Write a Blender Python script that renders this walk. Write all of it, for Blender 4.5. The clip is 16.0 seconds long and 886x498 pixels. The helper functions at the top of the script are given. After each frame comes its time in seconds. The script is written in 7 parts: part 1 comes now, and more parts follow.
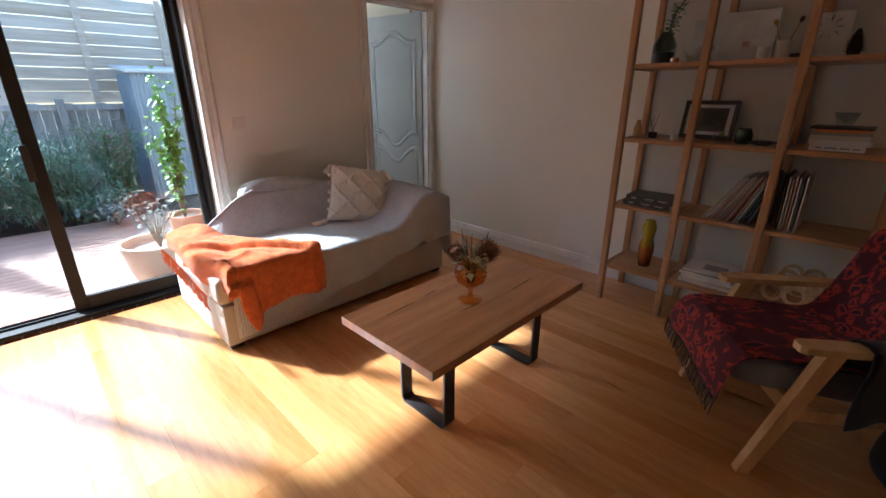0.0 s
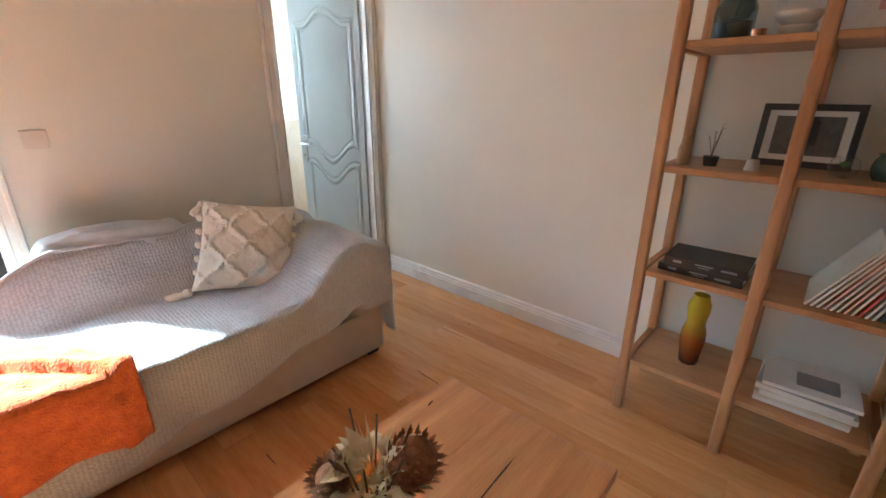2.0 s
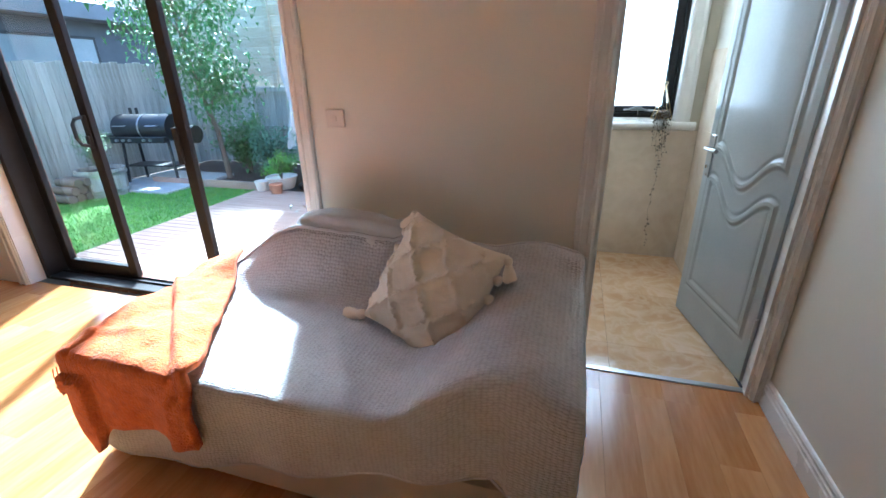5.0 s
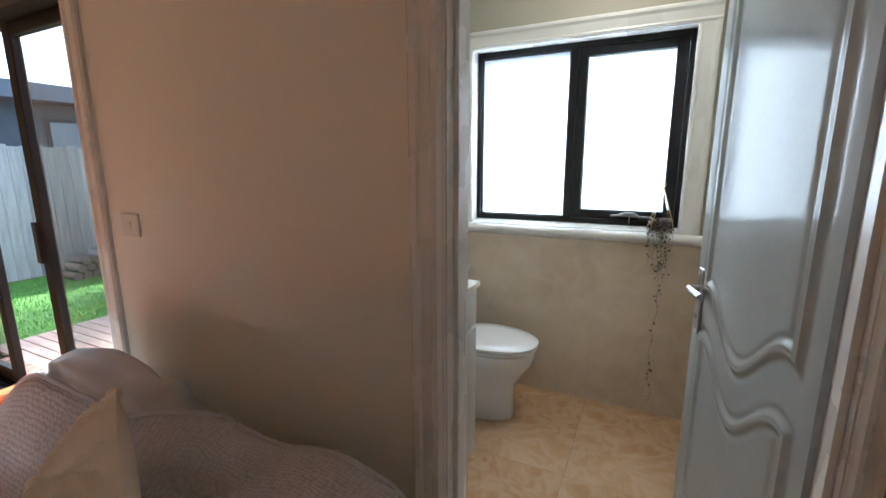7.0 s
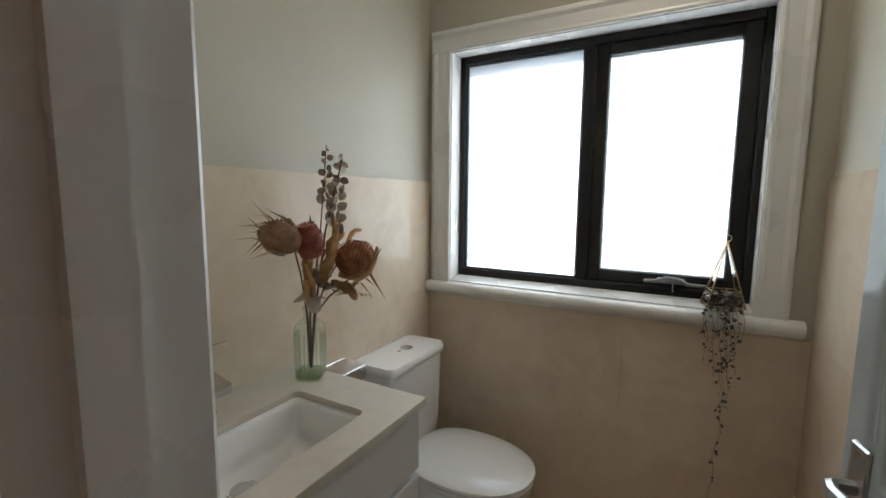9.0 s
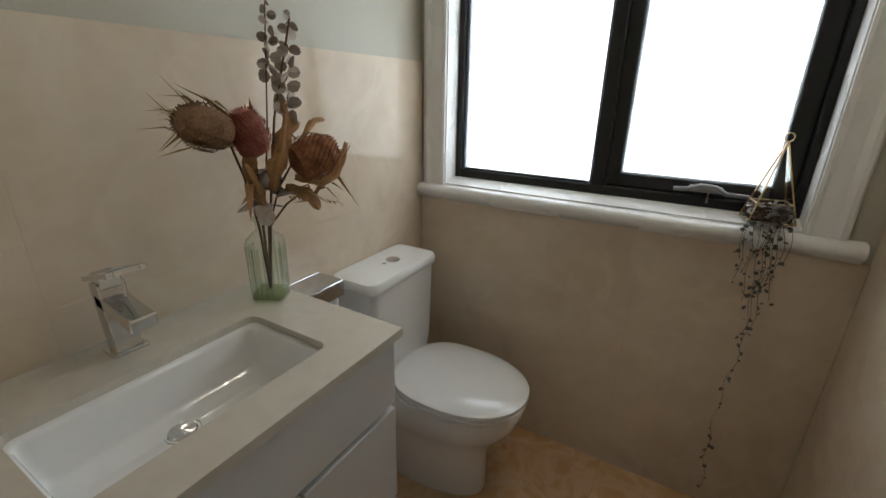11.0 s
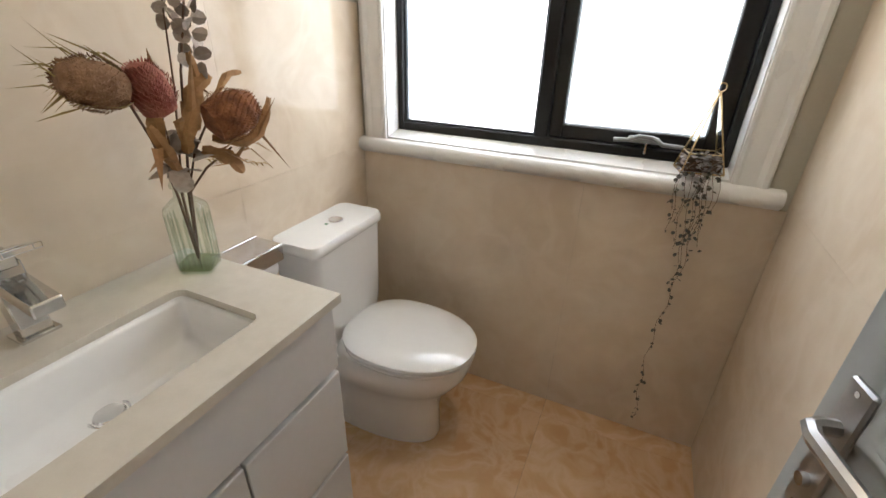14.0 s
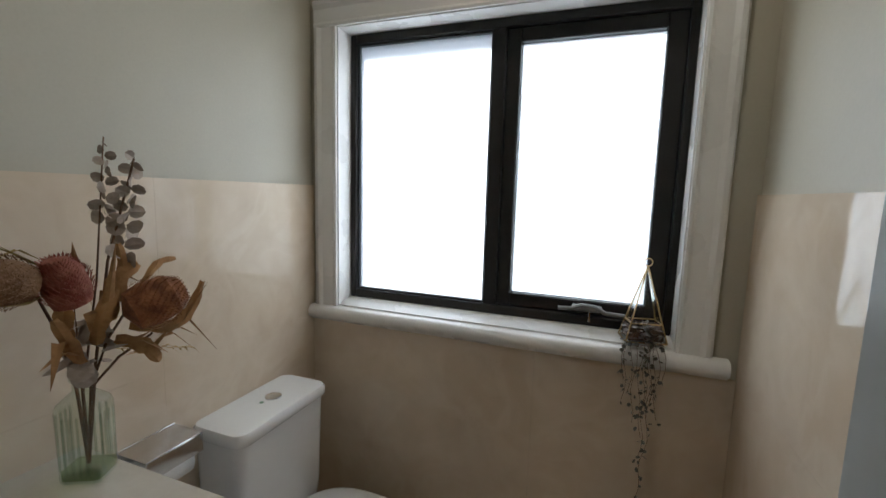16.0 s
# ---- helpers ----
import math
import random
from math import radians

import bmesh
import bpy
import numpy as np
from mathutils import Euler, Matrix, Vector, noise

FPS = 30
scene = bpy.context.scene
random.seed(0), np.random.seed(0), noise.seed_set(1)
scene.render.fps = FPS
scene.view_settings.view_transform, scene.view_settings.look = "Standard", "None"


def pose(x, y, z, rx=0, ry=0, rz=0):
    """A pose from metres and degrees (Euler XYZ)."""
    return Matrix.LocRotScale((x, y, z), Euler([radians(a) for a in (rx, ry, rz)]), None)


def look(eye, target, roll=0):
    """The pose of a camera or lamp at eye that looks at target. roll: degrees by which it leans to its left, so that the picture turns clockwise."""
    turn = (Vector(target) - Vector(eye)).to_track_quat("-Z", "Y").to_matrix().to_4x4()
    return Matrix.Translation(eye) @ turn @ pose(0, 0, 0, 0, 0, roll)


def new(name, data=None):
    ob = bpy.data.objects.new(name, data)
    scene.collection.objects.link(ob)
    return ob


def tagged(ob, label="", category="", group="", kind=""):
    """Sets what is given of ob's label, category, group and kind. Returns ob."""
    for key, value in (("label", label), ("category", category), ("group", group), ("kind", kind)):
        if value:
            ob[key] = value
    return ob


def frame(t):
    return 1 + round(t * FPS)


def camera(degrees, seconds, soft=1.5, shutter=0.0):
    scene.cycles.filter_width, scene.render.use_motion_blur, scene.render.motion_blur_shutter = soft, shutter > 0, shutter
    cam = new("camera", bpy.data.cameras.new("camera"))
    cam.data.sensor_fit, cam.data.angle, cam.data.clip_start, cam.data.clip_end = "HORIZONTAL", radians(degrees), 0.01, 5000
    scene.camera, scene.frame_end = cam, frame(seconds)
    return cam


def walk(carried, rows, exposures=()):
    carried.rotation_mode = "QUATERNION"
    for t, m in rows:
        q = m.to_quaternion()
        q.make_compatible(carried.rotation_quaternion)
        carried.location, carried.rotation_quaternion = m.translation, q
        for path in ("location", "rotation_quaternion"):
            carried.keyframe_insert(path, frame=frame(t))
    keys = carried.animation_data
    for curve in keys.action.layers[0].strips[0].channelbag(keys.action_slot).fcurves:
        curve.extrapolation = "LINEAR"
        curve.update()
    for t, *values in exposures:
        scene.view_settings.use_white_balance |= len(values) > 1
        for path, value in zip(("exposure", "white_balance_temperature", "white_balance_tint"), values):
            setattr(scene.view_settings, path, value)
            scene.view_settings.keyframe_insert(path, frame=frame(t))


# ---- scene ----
cam = camera(91.8, 16.0, 1.5, 0.1)
PATH = [
    (0, (-3.058, -3.166, 1.331), (-1.724, -1.842, 0.647), 0.0),
    (0.5, (-2.876, -2.979, 1.334), (-1.414, -1.802, 0.643), -0.0),
    (1, (-2.621, -2.776, 1.337), (-1.059, -1.734, 0.647), 0.2),
    (1.5, (-2.372, -2.591, 1.336), (-0.811, -1.544, 0.652), 0.3),
    (2, (-2.094, -2.52, 1.316), (-0.697, -1.259, 0.637), 0.2),
    (2.3, (-1.929, -2.494, 1.304), (-0.712, -1.063, 0.619), -0.2),
    (2.5, (-1.82, -2.471, 1.301), (-0.732, -0.943, 0.607), -0.3),
    (3, (-1.526, -2.38, 1.306), (-0.793, -0.666, 0.583), -0.4),
    (3.5, (-1.283, -2.314, 1.269), (-0.934, -0.488, 0.532), -0.9),
    (4, (-1.104, -2.151, 1.278), (-1.122, -0.308, 0.501), -0.5),
    (4.2, (-1.045, -2.079, 1.276), (-1.205, -0.245, 0.496), -0.8),
    (6.3, (-0.517, -1.163, 1.328), (-1.322, 0.592, 0.805), -0.5),
    (6.5, (-0.45, -1.073, 1.315), (-1.282, 0.685, 0.848), -0.5),
    (7, (-0.354, -0.81, 1.318), (-1.209, 0.957, 0.935), -0.2),
    (7.5, (-0.336, -0.566, 1.337), (-1.224, 1.199, 1.026), 0.1),
    (8, (-0.343, -0.353, 1.343), (-1.305, 1.385, 1.11), 0.3),
    (8.2, (-0.365, -0.288, 1.342), (-1.328, 1.451, 1.123), 0.3),
    (10.3, (-0.476, 0.127, 1.338), (-1.447, 1.828, 0.931), 1.0),
    (10.5, (-0.487, 0.138, 1.333), (-1.445, 1.823, 0.839), 1.0),
    (11, (-0.5, 0.158, 1.314), (-1.439, 1.784, 0.626), 1.2),
    (11.5, (-0.495, 0.157, 1.302), (-1.414, 1.722, 0.462), 1.2),
    (12, (-0.48, 0.162, 1.287), (-1.364, 1.68, 0.331), 1.4),
    (12.5, (-0.472, 0.161, 1.28), (-1.335, 1.639, 0.245), 1.5),
    (13, (-0.479, 0.17, 1.292), (-1.332, 1.644, 0.244), 1.6),
    (13.5, (-0.476, 0.182, 1.307), (-1.301, 1.701, 0.3), 1.6),
    (14, (-0.472, 0.204, 1.331), (-1.198, 1.837, 0.432), 1.5),
    (14.5, (-0.457, 0.223, 1.355), (-1.127, 1.957, 0.618), 1.5),
    (15, (-0.441, 0.241, 1.375), (-1.114, 2.048, 0.843), 1.6),
    (15.5, (-0.439, 0.271, 1.379), (-1.115, 2.117, 1.01), 1.7),
    (16, (-0.424, 0.274, 1.395), (-1.122, 2.131, 1.142), 1.6),
]
EXPOSURES = [(0, 1.95, 4900, 4), (0.5, 1.95, 5000, 6), (1, 2.41, 4900, 6), (1.5, 3.05, 4900, 2), (2, 3.25, 4700, -4), (2.5, 3.26, 4600, -8), (3.5, 3.13, 4500, -8), (4.2, 2.9, 4500, -5), (6.4, 2.37, 4750, 0), (7, 2.16, 5050, 2), (8.2, 1.63, 5400, 4), (10.5, 0.88, 5750, 2), (11, 1.2, 5650, 4), (12.5, 2.16, 6100, 11), (14.0, 2.14, 5800, 9), (14.5, 2.08, 5600, 8), (15, 1.85, 5500, 6), (16, 0.98, 5500, 6)]
walk(cam, [(t, look(eye, target, roll)) for t, eye, target, roll in PATH], EXPOSURES)

# ---- light ----
world = bpy.data.worlds.new("sky")
world.use_nodes = True
scene.world = world
sky = world.node_tree.nodes.new("ShaderNodeTexSky")
sky.sky_type, sky.sun_disc = "NISHITA", False
sky.sun_elevation, sky.sun_rotation = radians(37.5), radians(-27)
sky.air_density, sky.dust_density = 1.0, 3.0
world.node_tree.links.new(sky.outputs[0], world.node_tree.nodes["Background"].inputs[0])
world.node_tree.nodes["Background"].inputs[1].default_value = 0.15

sun = new("sun", bpy.data.lights.new("sun", "SUN"))
sun.data.energy, sun.data.angle, sun.data.color = 4.6, radians(2.2), (1.0, 0.93, 0.82)
sun.matrix_world = look((-2.0 - 0.453 * 6, 0.891 * 6, 4.6), (-2.0, 0.0, 0.0))


def opening_lamp(name, x, y, z, w, h, power, color):
    """Sky light in an opening of a wall, shining towards -y."""
    ob = new(name, bpy.data.lights.new(name, "AREA"))
    ob.data.shape, ob.data.size, ob.data.size_y, ob.data.energy, ob.data.color = "RECTANGLE", w, h, power, color
    ob.data.spread = radians(112)
    ob.matrix_world = look((x, y, z), (x, y - 1, z))
    return ob


opening_lamp("window_light_fixed", -1.044, 1.680, 1.4725, 0.49, 0.875, 0.235, (0.92, 0.97, 1.0))
opening_lamp("window_light_sash", -0.502, 1.695, 1.474, 0.40, 0.79, 0.165, (0.92, 0.97, 1.0))

# ---- materials ----
def mat(name, dark, light, scale=6.0, rough=0.5, bump=0.15, fine=60.0, metal=0.0, stretch=(1, 1, 1), coat=0.0, random_tone=0.0, sheen=0.0, rough_var=0.1, sss=0.0):
    """A surface with broad and fine variation between two colours, and relief from the fine grain."""
    m = bpy.data.materials.new(name)
    m.use_nodes = True
    nt = m.node_tree
    n, link = nt.nodes, nt.links.new
    b = n["Principled BSDF"]
    tc, mp = n.new("ShaderNodeTexCoord"), n.new("ShaderNodeMapping")
    mp.inputs["Scale"].default_value = stretch
    link(tc.outputs["Object"], mp.inputs["Vector"])
    big, small = n.new("ShaderNodeTexNoise"), n.new("ShaderNodeTexNoise")
    big.inputs["Scale"].default_value, big.inputs["Detail"].default_value = scale, 5
    small.inputs["Scale"].default_value, small.inputs["Detail"].default_value = fine, 4
    link(mp.outputs[0], big.inputs["Vector"]), link(mp.outputs[0], small.inputs["Vector"])
    add = n.new("ShaderNodeMath")
    add.operation = "MULTIPLY_ADD"
    link(small.outputs[0], add.inputs[0])
    add.inputs[1].default_value = 0.35
    link(big.outputs[0], add.inputs[2])
    if random_tone:
        info, tone = n.new("ShaderNodeObjectInfo"), n.new("ShaderNodeMath")
        tone.operation = "MULTIPLY_ADD"
        link(info.outputs["Random"], tone.inputs[0])
        tone.inputs[1].default_value = random_tone
        link(add.outputs[0], tone.inputs[2])
        shift = n.new("ShaderNodeMath")
        shift.operation, shift.inputs[1].default_value = "SUBTRACT", random_tone / 2
        link(tone.outputs[0], shift.inputs[0])
        add = shift
    ramp = n.new("ShaderNodeValToRGB")
    ramp.color_ramp.elements[0].position, ramp.color_ramp.elements[1].position = 0.42, 0.93
    ramp.color_ramp.elements[0].color, ramp.color_ramp.elements[1].color = (*dark, 1), (*light, 1)
    link(add.outputs[0], ramp.inputs[0])
    link(ramp.outputs[0], b.inputs["Base Color"])
    rr = n.new("ShaderNodeMapRange")
    rr.inputs[3].default_value, rr.inputs[4].default_value = max(0.02, rough - rough_var), min(1, rough + rough_var)
    link(big.outputs[0], rr.inputs[0]), link(rr.outputs[0], b.inputs["Roughness"])
    b.inputs["Metallic"].default_value, b.inputs["Coat Weight"].default_value = metal, coat
    b.inputs["Coat Roughness"].default_value, b.inputs["Sheen Weight"].default_value = 0.08, sheen
    if bump:
        bp = n.new("ShaderNodeBump")
        bp.inputs["Strength"].default_value, bp.inputs["Distance"].default_value = bump, 0.004
        link(small.outputs[0], bp.inputs["Height"]), link(bp.outputs[0], b.inputs["Normal"])
    return m


def glass(name, tint, gloss=0.03, through_share=0.92):
    """Thin clear glass: mostly see-through, with a mirror-like sheen by angle."""
    m = bpy.data.materials.new(name)
    m.use_nodes = True
    nt = m.node_tree
    nt.nodes.remove(nt.nodes["Principled BSDF"])
    out = nt.nodes["Material Output"]
    clear, shine, mix, fr = (nt.nodes.new("ShaderNode" + k) for k in ("BsdfTransparent", "BsdfGlossy", "MixShader", "LayerWeight"))
    clear.inputs[0].default_value = (*tint, 1)
    shine.inputs["Roughness"].default_value = gloss
    fr.inputs[0].default_value = 0.5
    power, scaled = nt.nodes.new("ShaderNodeMath"), nt.nodes.new("ShaderNodeMath")
    power.operation, power.inputs[1].default_value = "POWER", 4.0
    scaled.operation, scaled.inputs[1].default_value, scaled.inputs[2].default_value = "MULTIPLY_ADD", 0.8, 0.035
    nt.links.new(fr.outputs["Facing"], power.inputs[0]), nt.links.new(power.outputs[0], scaled.inputs[0])
    nt.links.new(scaled.outputs[0], mix.inputs[0]), nt.links.new(clear.outputs[0], mix.inputs[1]), nt.links.new(shine.outputs[0], mix.inputs[2])
    nt.links.new(mix.outputs[0], out.inputs[0])
    return m


def knit(m, scale, depth, tone):
    """Adds the small raised stitches of a chunky knit, in rows along the cloth."""
    nt = m.node_tree
    b = nt.nodes["Principled BSDF"]
    tc, mp, vo, bp, ramp, mixc = (nt.nodes.new("ShaderNode" + k) for k in ("UVMap", "Mapping", "TexVoronoi", "Bump", "ValToRGB", "Mix"))
    mp.inputs["Scale"].default_value = (0.8, 1.3, 1.0)
    vo.inputs["Scale"].default_value, vo.inputs["Randomness"].default_value = scale, 0.4
    nt.links.new(tc.outputs[0], mp.inputs[0]), nt.links.new(mp.outputs[0], vo.inputs["Vector"])
    bp.inputs["Strength"].default_value, bp.inputs["Distance"].default_value = 0.8, depth
    bp.invert = True
    nt.links.new(vo.outputs["Distance"], bp.inputs["Height"]), nt.links.new(bp.outputs[0], b.inputs["Normal"])
    # Shade of the gaps between stitches, multiplied into the yarn colour by tone.
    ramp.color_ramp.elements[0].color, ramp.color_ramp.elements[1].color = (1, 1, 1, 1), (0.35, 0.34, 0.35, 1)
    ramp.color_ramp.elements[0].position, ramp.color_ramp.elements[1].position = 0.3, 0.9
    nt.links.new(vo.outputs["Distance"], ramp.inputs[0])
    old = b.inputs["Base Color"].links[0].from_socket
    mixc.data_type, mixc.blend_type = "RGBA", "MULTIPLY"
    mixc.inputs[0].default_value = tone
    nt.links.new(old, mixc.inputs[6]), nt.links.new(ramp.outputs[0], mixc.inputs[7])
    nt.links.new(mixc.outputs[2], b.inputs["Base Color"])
    return m


PAINT = mat("wall_paint", (0.755, 0.735, 0.665), (0.81, 0.79, 0.72), 2.0, 0.55, 0.05, 140)
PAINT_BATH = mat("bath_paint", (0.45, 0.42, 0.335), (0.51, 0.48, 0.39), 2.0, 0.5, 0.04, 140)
CEIL = mat("ceiling_paint", (0.76, 0.75, 0.73), (0.8, 0.79, 0.77), 2.0, 0.7, 0.05, 120)
TRIM = mat("white_gloss_paint", (0.74, 0.73, 0.71), (0.8, 0.79, 0.77), 3.0, 0.28, 0.03, 90)
# White enamel toned to mid grey: the open door's shade is in the colour.
DOORW = mat("shaded_white_enamel", (0.43, 0.455, 0.46), (0.49, 0.515, 0.52), 3.0, 0.13, 0.03, 70)
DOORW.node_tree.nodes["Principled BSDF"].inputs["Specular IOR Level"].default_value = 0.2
OAK_FLOOR = mat("floor_timber", (0.42, 0.175, 0.05), (0.69, 0.375, 0.145), 1.3, 0.22, 0.02, 14, stretch=(4, 0.5, 1), random_tone=0.27, coat=0.25)
TABLE = mat("table_timber", (0.36, 0.145, 0.045), (0.58, 0.275, 0.105), 2.4, 0.4, 0.1, 24, stretch=(0.8, 10, 1), random_tone=0.1)
CRACK = mat("dark_crack", (0.03, 0.015, 0.008), (0.07, 0.035, 0.02), 30, 0.8)
SHELFW = mat("shelf_timber", (0.34, 0.165, 0.065), (0.55, 0.31, 0.145), 3.0, 0.42, 0.08, 30, stretch=(6, 1, 6))
POSTW = mat("post_timber", (0.34, 0.165, 0.065), (0.55, 0.31, 0.145), 3.0, 0.42, 0.08, 30, stretch=(6, 6, 0.8))
CHAIRW = mat("chair_timber", (0.5, 0.27, 0.1), (0.72, 0.45, 0.2), 4.0, 0.35, 0.06, 30, stretch=(5, 5, 1))
BLACK = mat("black_powder_coat", (0.012, 0.011, 0.011), (0.03, 0.028, 0.027), 9, 0.45, 0.05, 200)
ALU = mat("black_aluminium", (0.010, 0.0095, 0.0095), (0.022, 0.02, 0.02), 5, 0.5, 0.02, 120)
ALU.node_tree.nodes["Principled BSDF"].inputs["Specular IOR Level"].default_value = 0.3
SOFA = mat("sofa_fabric", (0.44, 0.385, 0.32), (0.56, 0.50, 0.42), 7, 0.9, 0.5, 420, sheen=0.3)
CUSHION_GREY = mat("cushion_velvet", (0.42, 0.425, 0.43), (0.58, 0.58, 0.58), 9, 0.85, 0.3, 300, sheen=0.4)
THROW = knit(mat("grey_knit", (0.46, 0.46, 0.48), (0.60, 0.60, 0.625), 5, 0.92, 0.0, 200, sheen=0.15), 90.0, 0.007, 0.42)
ORANGE = mat("orange_wool", (0.46, 0.080, 0.004), (0.68, 0.155, 0.010), 32, 0.95, 1.6, 130, sheen=0.15)
CREAM = mat("cream_cotton", (0.72, 0.65, 0.53), (0.84, 0.78, 0.67), 12, 0.92, 0.7, 260, sheen=0.3)
CHROME = mat("chrome", (0.6, 0.6, 0.6), (0.75, 0.75, 0.75), 3, 0.09, 0.0, 60, metal=1.0, rough_var=0.03)
SATIN = mat("satin_nickel", (0.42, 0.42, 0.42), (0.52, 0.52, 0.53), 5, 0.32, 0.03, 200, metal=1.0)
CERAMIC = mat("white_ceramic", (0.80, 0.79, 0.77), (0.85, 0.84, 0.82), 3, 0.07, 0.0, 40, coat=0.5, rough_var=0.02)
STONE = mat("cream_quartz", (0.57, 0.525, 0.445), (0.63, 0.585, 0.505), 30, 0.16, 0.0, 300, rough_var=0.03)
LAMINATE = mat("white_gloss_laminate", (0.59, 0.585, 0.575), (0.64, 0.635, 0.625), 2, 0.13, 0.0, 60, rough_var=0.02)
BRICK = mat("red_brick", (0.24, 0.085, 0.05), (0.42, 0.19, 0.12), 12, 0.9, 0.8, 70, random_tone=0.4)
MORTAR = mat("mortar", (0.38, 0.35, 0.31), (0.5, 0.46, 0.42), 20, 0.95, 0.8, 90)
DECK = mat("deck_timber", (0.36, 0.23, 0.17), (0.52, 0.37, 0.29), 2.5, 0.7, 0.4, 40, stretch=(0.8, 10, 1), random_tone=0.15)
PALING = mat("weathered_paling", (0.30, 0.285, 0.25), (0.58, 0.56, 0.51), 3, 0.9, 0.6, 40, stretch=(8, 8, 0.8), random_tone=0.35)
PALING_NEW = mat("pale_treated_pine", (0.50, 0.41, 0.29), (0.72, 0.64, 0.52), 3, 0.85, 0.4, 40, stretch=(0.8, 8, 8), random_tone=0.3)
GRASS = mat("lawn", (0.07, 0.16, 0.02), (0.17, 0.30, 0.05), 8, 0.9, 0.8, 120)
SOIL = mat("soil", (0.06, 0.04, 0.028), (0.13, 0.09, 0.06), 20, 0.95, 1.0, 90)
LEAF = mat("leaf_green", (0.06, 0.15, 0.04), (0.15, 0.28, 0.08), 7, 0.55, 0.1, 60, random_tone=0.3)
LEAF_BLUE = mat("leaf_blue_green", (0.09, 0.17, 0.11), (0.22, 0.34, 0.22), 7, 0.6, 0.1, 60)
LEAF_BRIGHT = mat("leaf_bright", (0.13, 0.30, 0.03), (0.28, 0.5, 0.08), 7, 0.5, 0.1, 60)
LEAF_GREY = mat("leaf_grey", (0.16, 0.2, 0.17), (0.32, 0.36, 0.32), 12, 0.65, 0.1, 60)
PETAL = mat("pink_petal", (0.5, 0.16, 0.28), (0.75, 0.42, 0.52), 9, 0.7, 0.0, 60)
BARK = mat("bark", (0.12, 0.085, 0.06), (0.26, 0.2, 0.15), 12, 0.95, 0.8, 60, stretch=(4, 4, 1))
TERRA = mat("terracotta", (0.44, 0.20, 0.11), (0.62, 0.36, 0.24), 5, 0.8, 0.3, 80)
TERRA_PALE = mat("pale_terracotta", (0.60, 0.44, 0.34), (0.74, 0.60, 0.50), 5, 0.8, 0.3, 80)
SHED = mat("shed_steel", (0.30, 0.36, 0.41), (0.42, 0.48, 0.53), 4, 0.45, 0.05, 60)
CLOTH_GREY = mat("umbrella_canvas", (0.42, 0.43, 0.44), (0.6, 0.61, 0.62), 6, 0.9, 0.3, 160)
DARKHOUSE = mat("dark_cladding", (0.05, 0.055, 0.065), (0.085, 0.09, 0.1), 3, 0.6, 0.1, 60)
PLASTIC_W = mat("white_plastic", (0.7, 0.67, 0.62), (0.76, 0.73, 0.68), 4, 0.35, 0.0, 60)
CLEAR = glass("clear_glass", (0.96, 0.98, 0.97))


def marble(name, base, warm, vein, rough, tone=0.0, share=0.2, size=5.0):
    """Polished cream stone with clouding and pale wandering veins."""
    m = mat(name, base, warm, 1.6, rough, 0.0, 9, random_tone=tone, rough_var=0.03)
    nt = m.node_tree
    b = nt.nodes["Principled BSDF"]
    tc = nt.nodes.new("ShaderNodeTexCoord")
    v, rp, mx, warp, vm = (nt.nodes.new("ShaderNode" + k) for k in ("TexNoise", "ValToRGB", "Mix", "TexNoise", "VectorMath"))
    warp.inputs["Scale"].default_value = 3.0
    vm.operation = "MULTIPLY_ADD"
    vm.inputs[1].default_value = (0.5, 0.5, 0.5)
    nt.links.new(tc.outputs["Object"], warp.inputs["Vector"])
    nt.links.new(warp.outputs["Color"], vm.inputs[0]), nt.links.new(tc.outputs["Object"], vm.inputs[2])
    v.inputs["Scale"].default_value, v.inputs["Detail"].default_value = size, 8
    nt.links.new(vm.outputs[0], v.inputs["Vector"])
    e = rp.color_ramp.elements
    e[0].position, e[1].position = 0.40, 0.53
    e[0].color, e[1].color = (0, 0, 0, 1), (1, 1, 1, 1)
    e2 = rp.color_ramp.elements.new(0.64)
    e2.color = (0, 0, 0, 1)
    nt.links.new(v.outputs[0], rp.inputs[0])
    half = nt.nodes.new("ShaderNodeMath")
    half.operation, half.inputs[1].default_value = "MULTIPLY", share
    nt.links.new(rp.outputs[0], half.inputs[0])
    mx.data_type = "RGBA"
    old = b.inputs["Base Color"].links[0].from_socket
    nt.links.new(half.outputs[0], mx.inputs[0]), nt.links.new(old, mx.inputs[6])
    mx.inputs[7].default_value = (*vein, 1)
    nt.links.new(mx.outputs[2], b.inputs["Base Color"])
    return m


TILE_WALL = marble("wall_marble", (0.56, 0.445, 0.315), (0.75, 0.645, 0.505), (0.87, 0.80, 0.69), 0.055, 0.0, 0.18, 5.5)
TILE_WALL.node_tree.nodes["Principled BSDF"].inputs["Specular IOR Level"].default_value = 0.24
TILE_FLOOR = marble("floor_marble", (0.50, 0.29, 0.13), (0.70, 0.49, 0.29), (0.86, 0.72, 0.54), 0.1, 0.04, 0.27, 10.0)
GROUT = mat("grout", (0.50, 0.38, 0.25), (0.58, 0.46, 0.32), 20, 0.9)

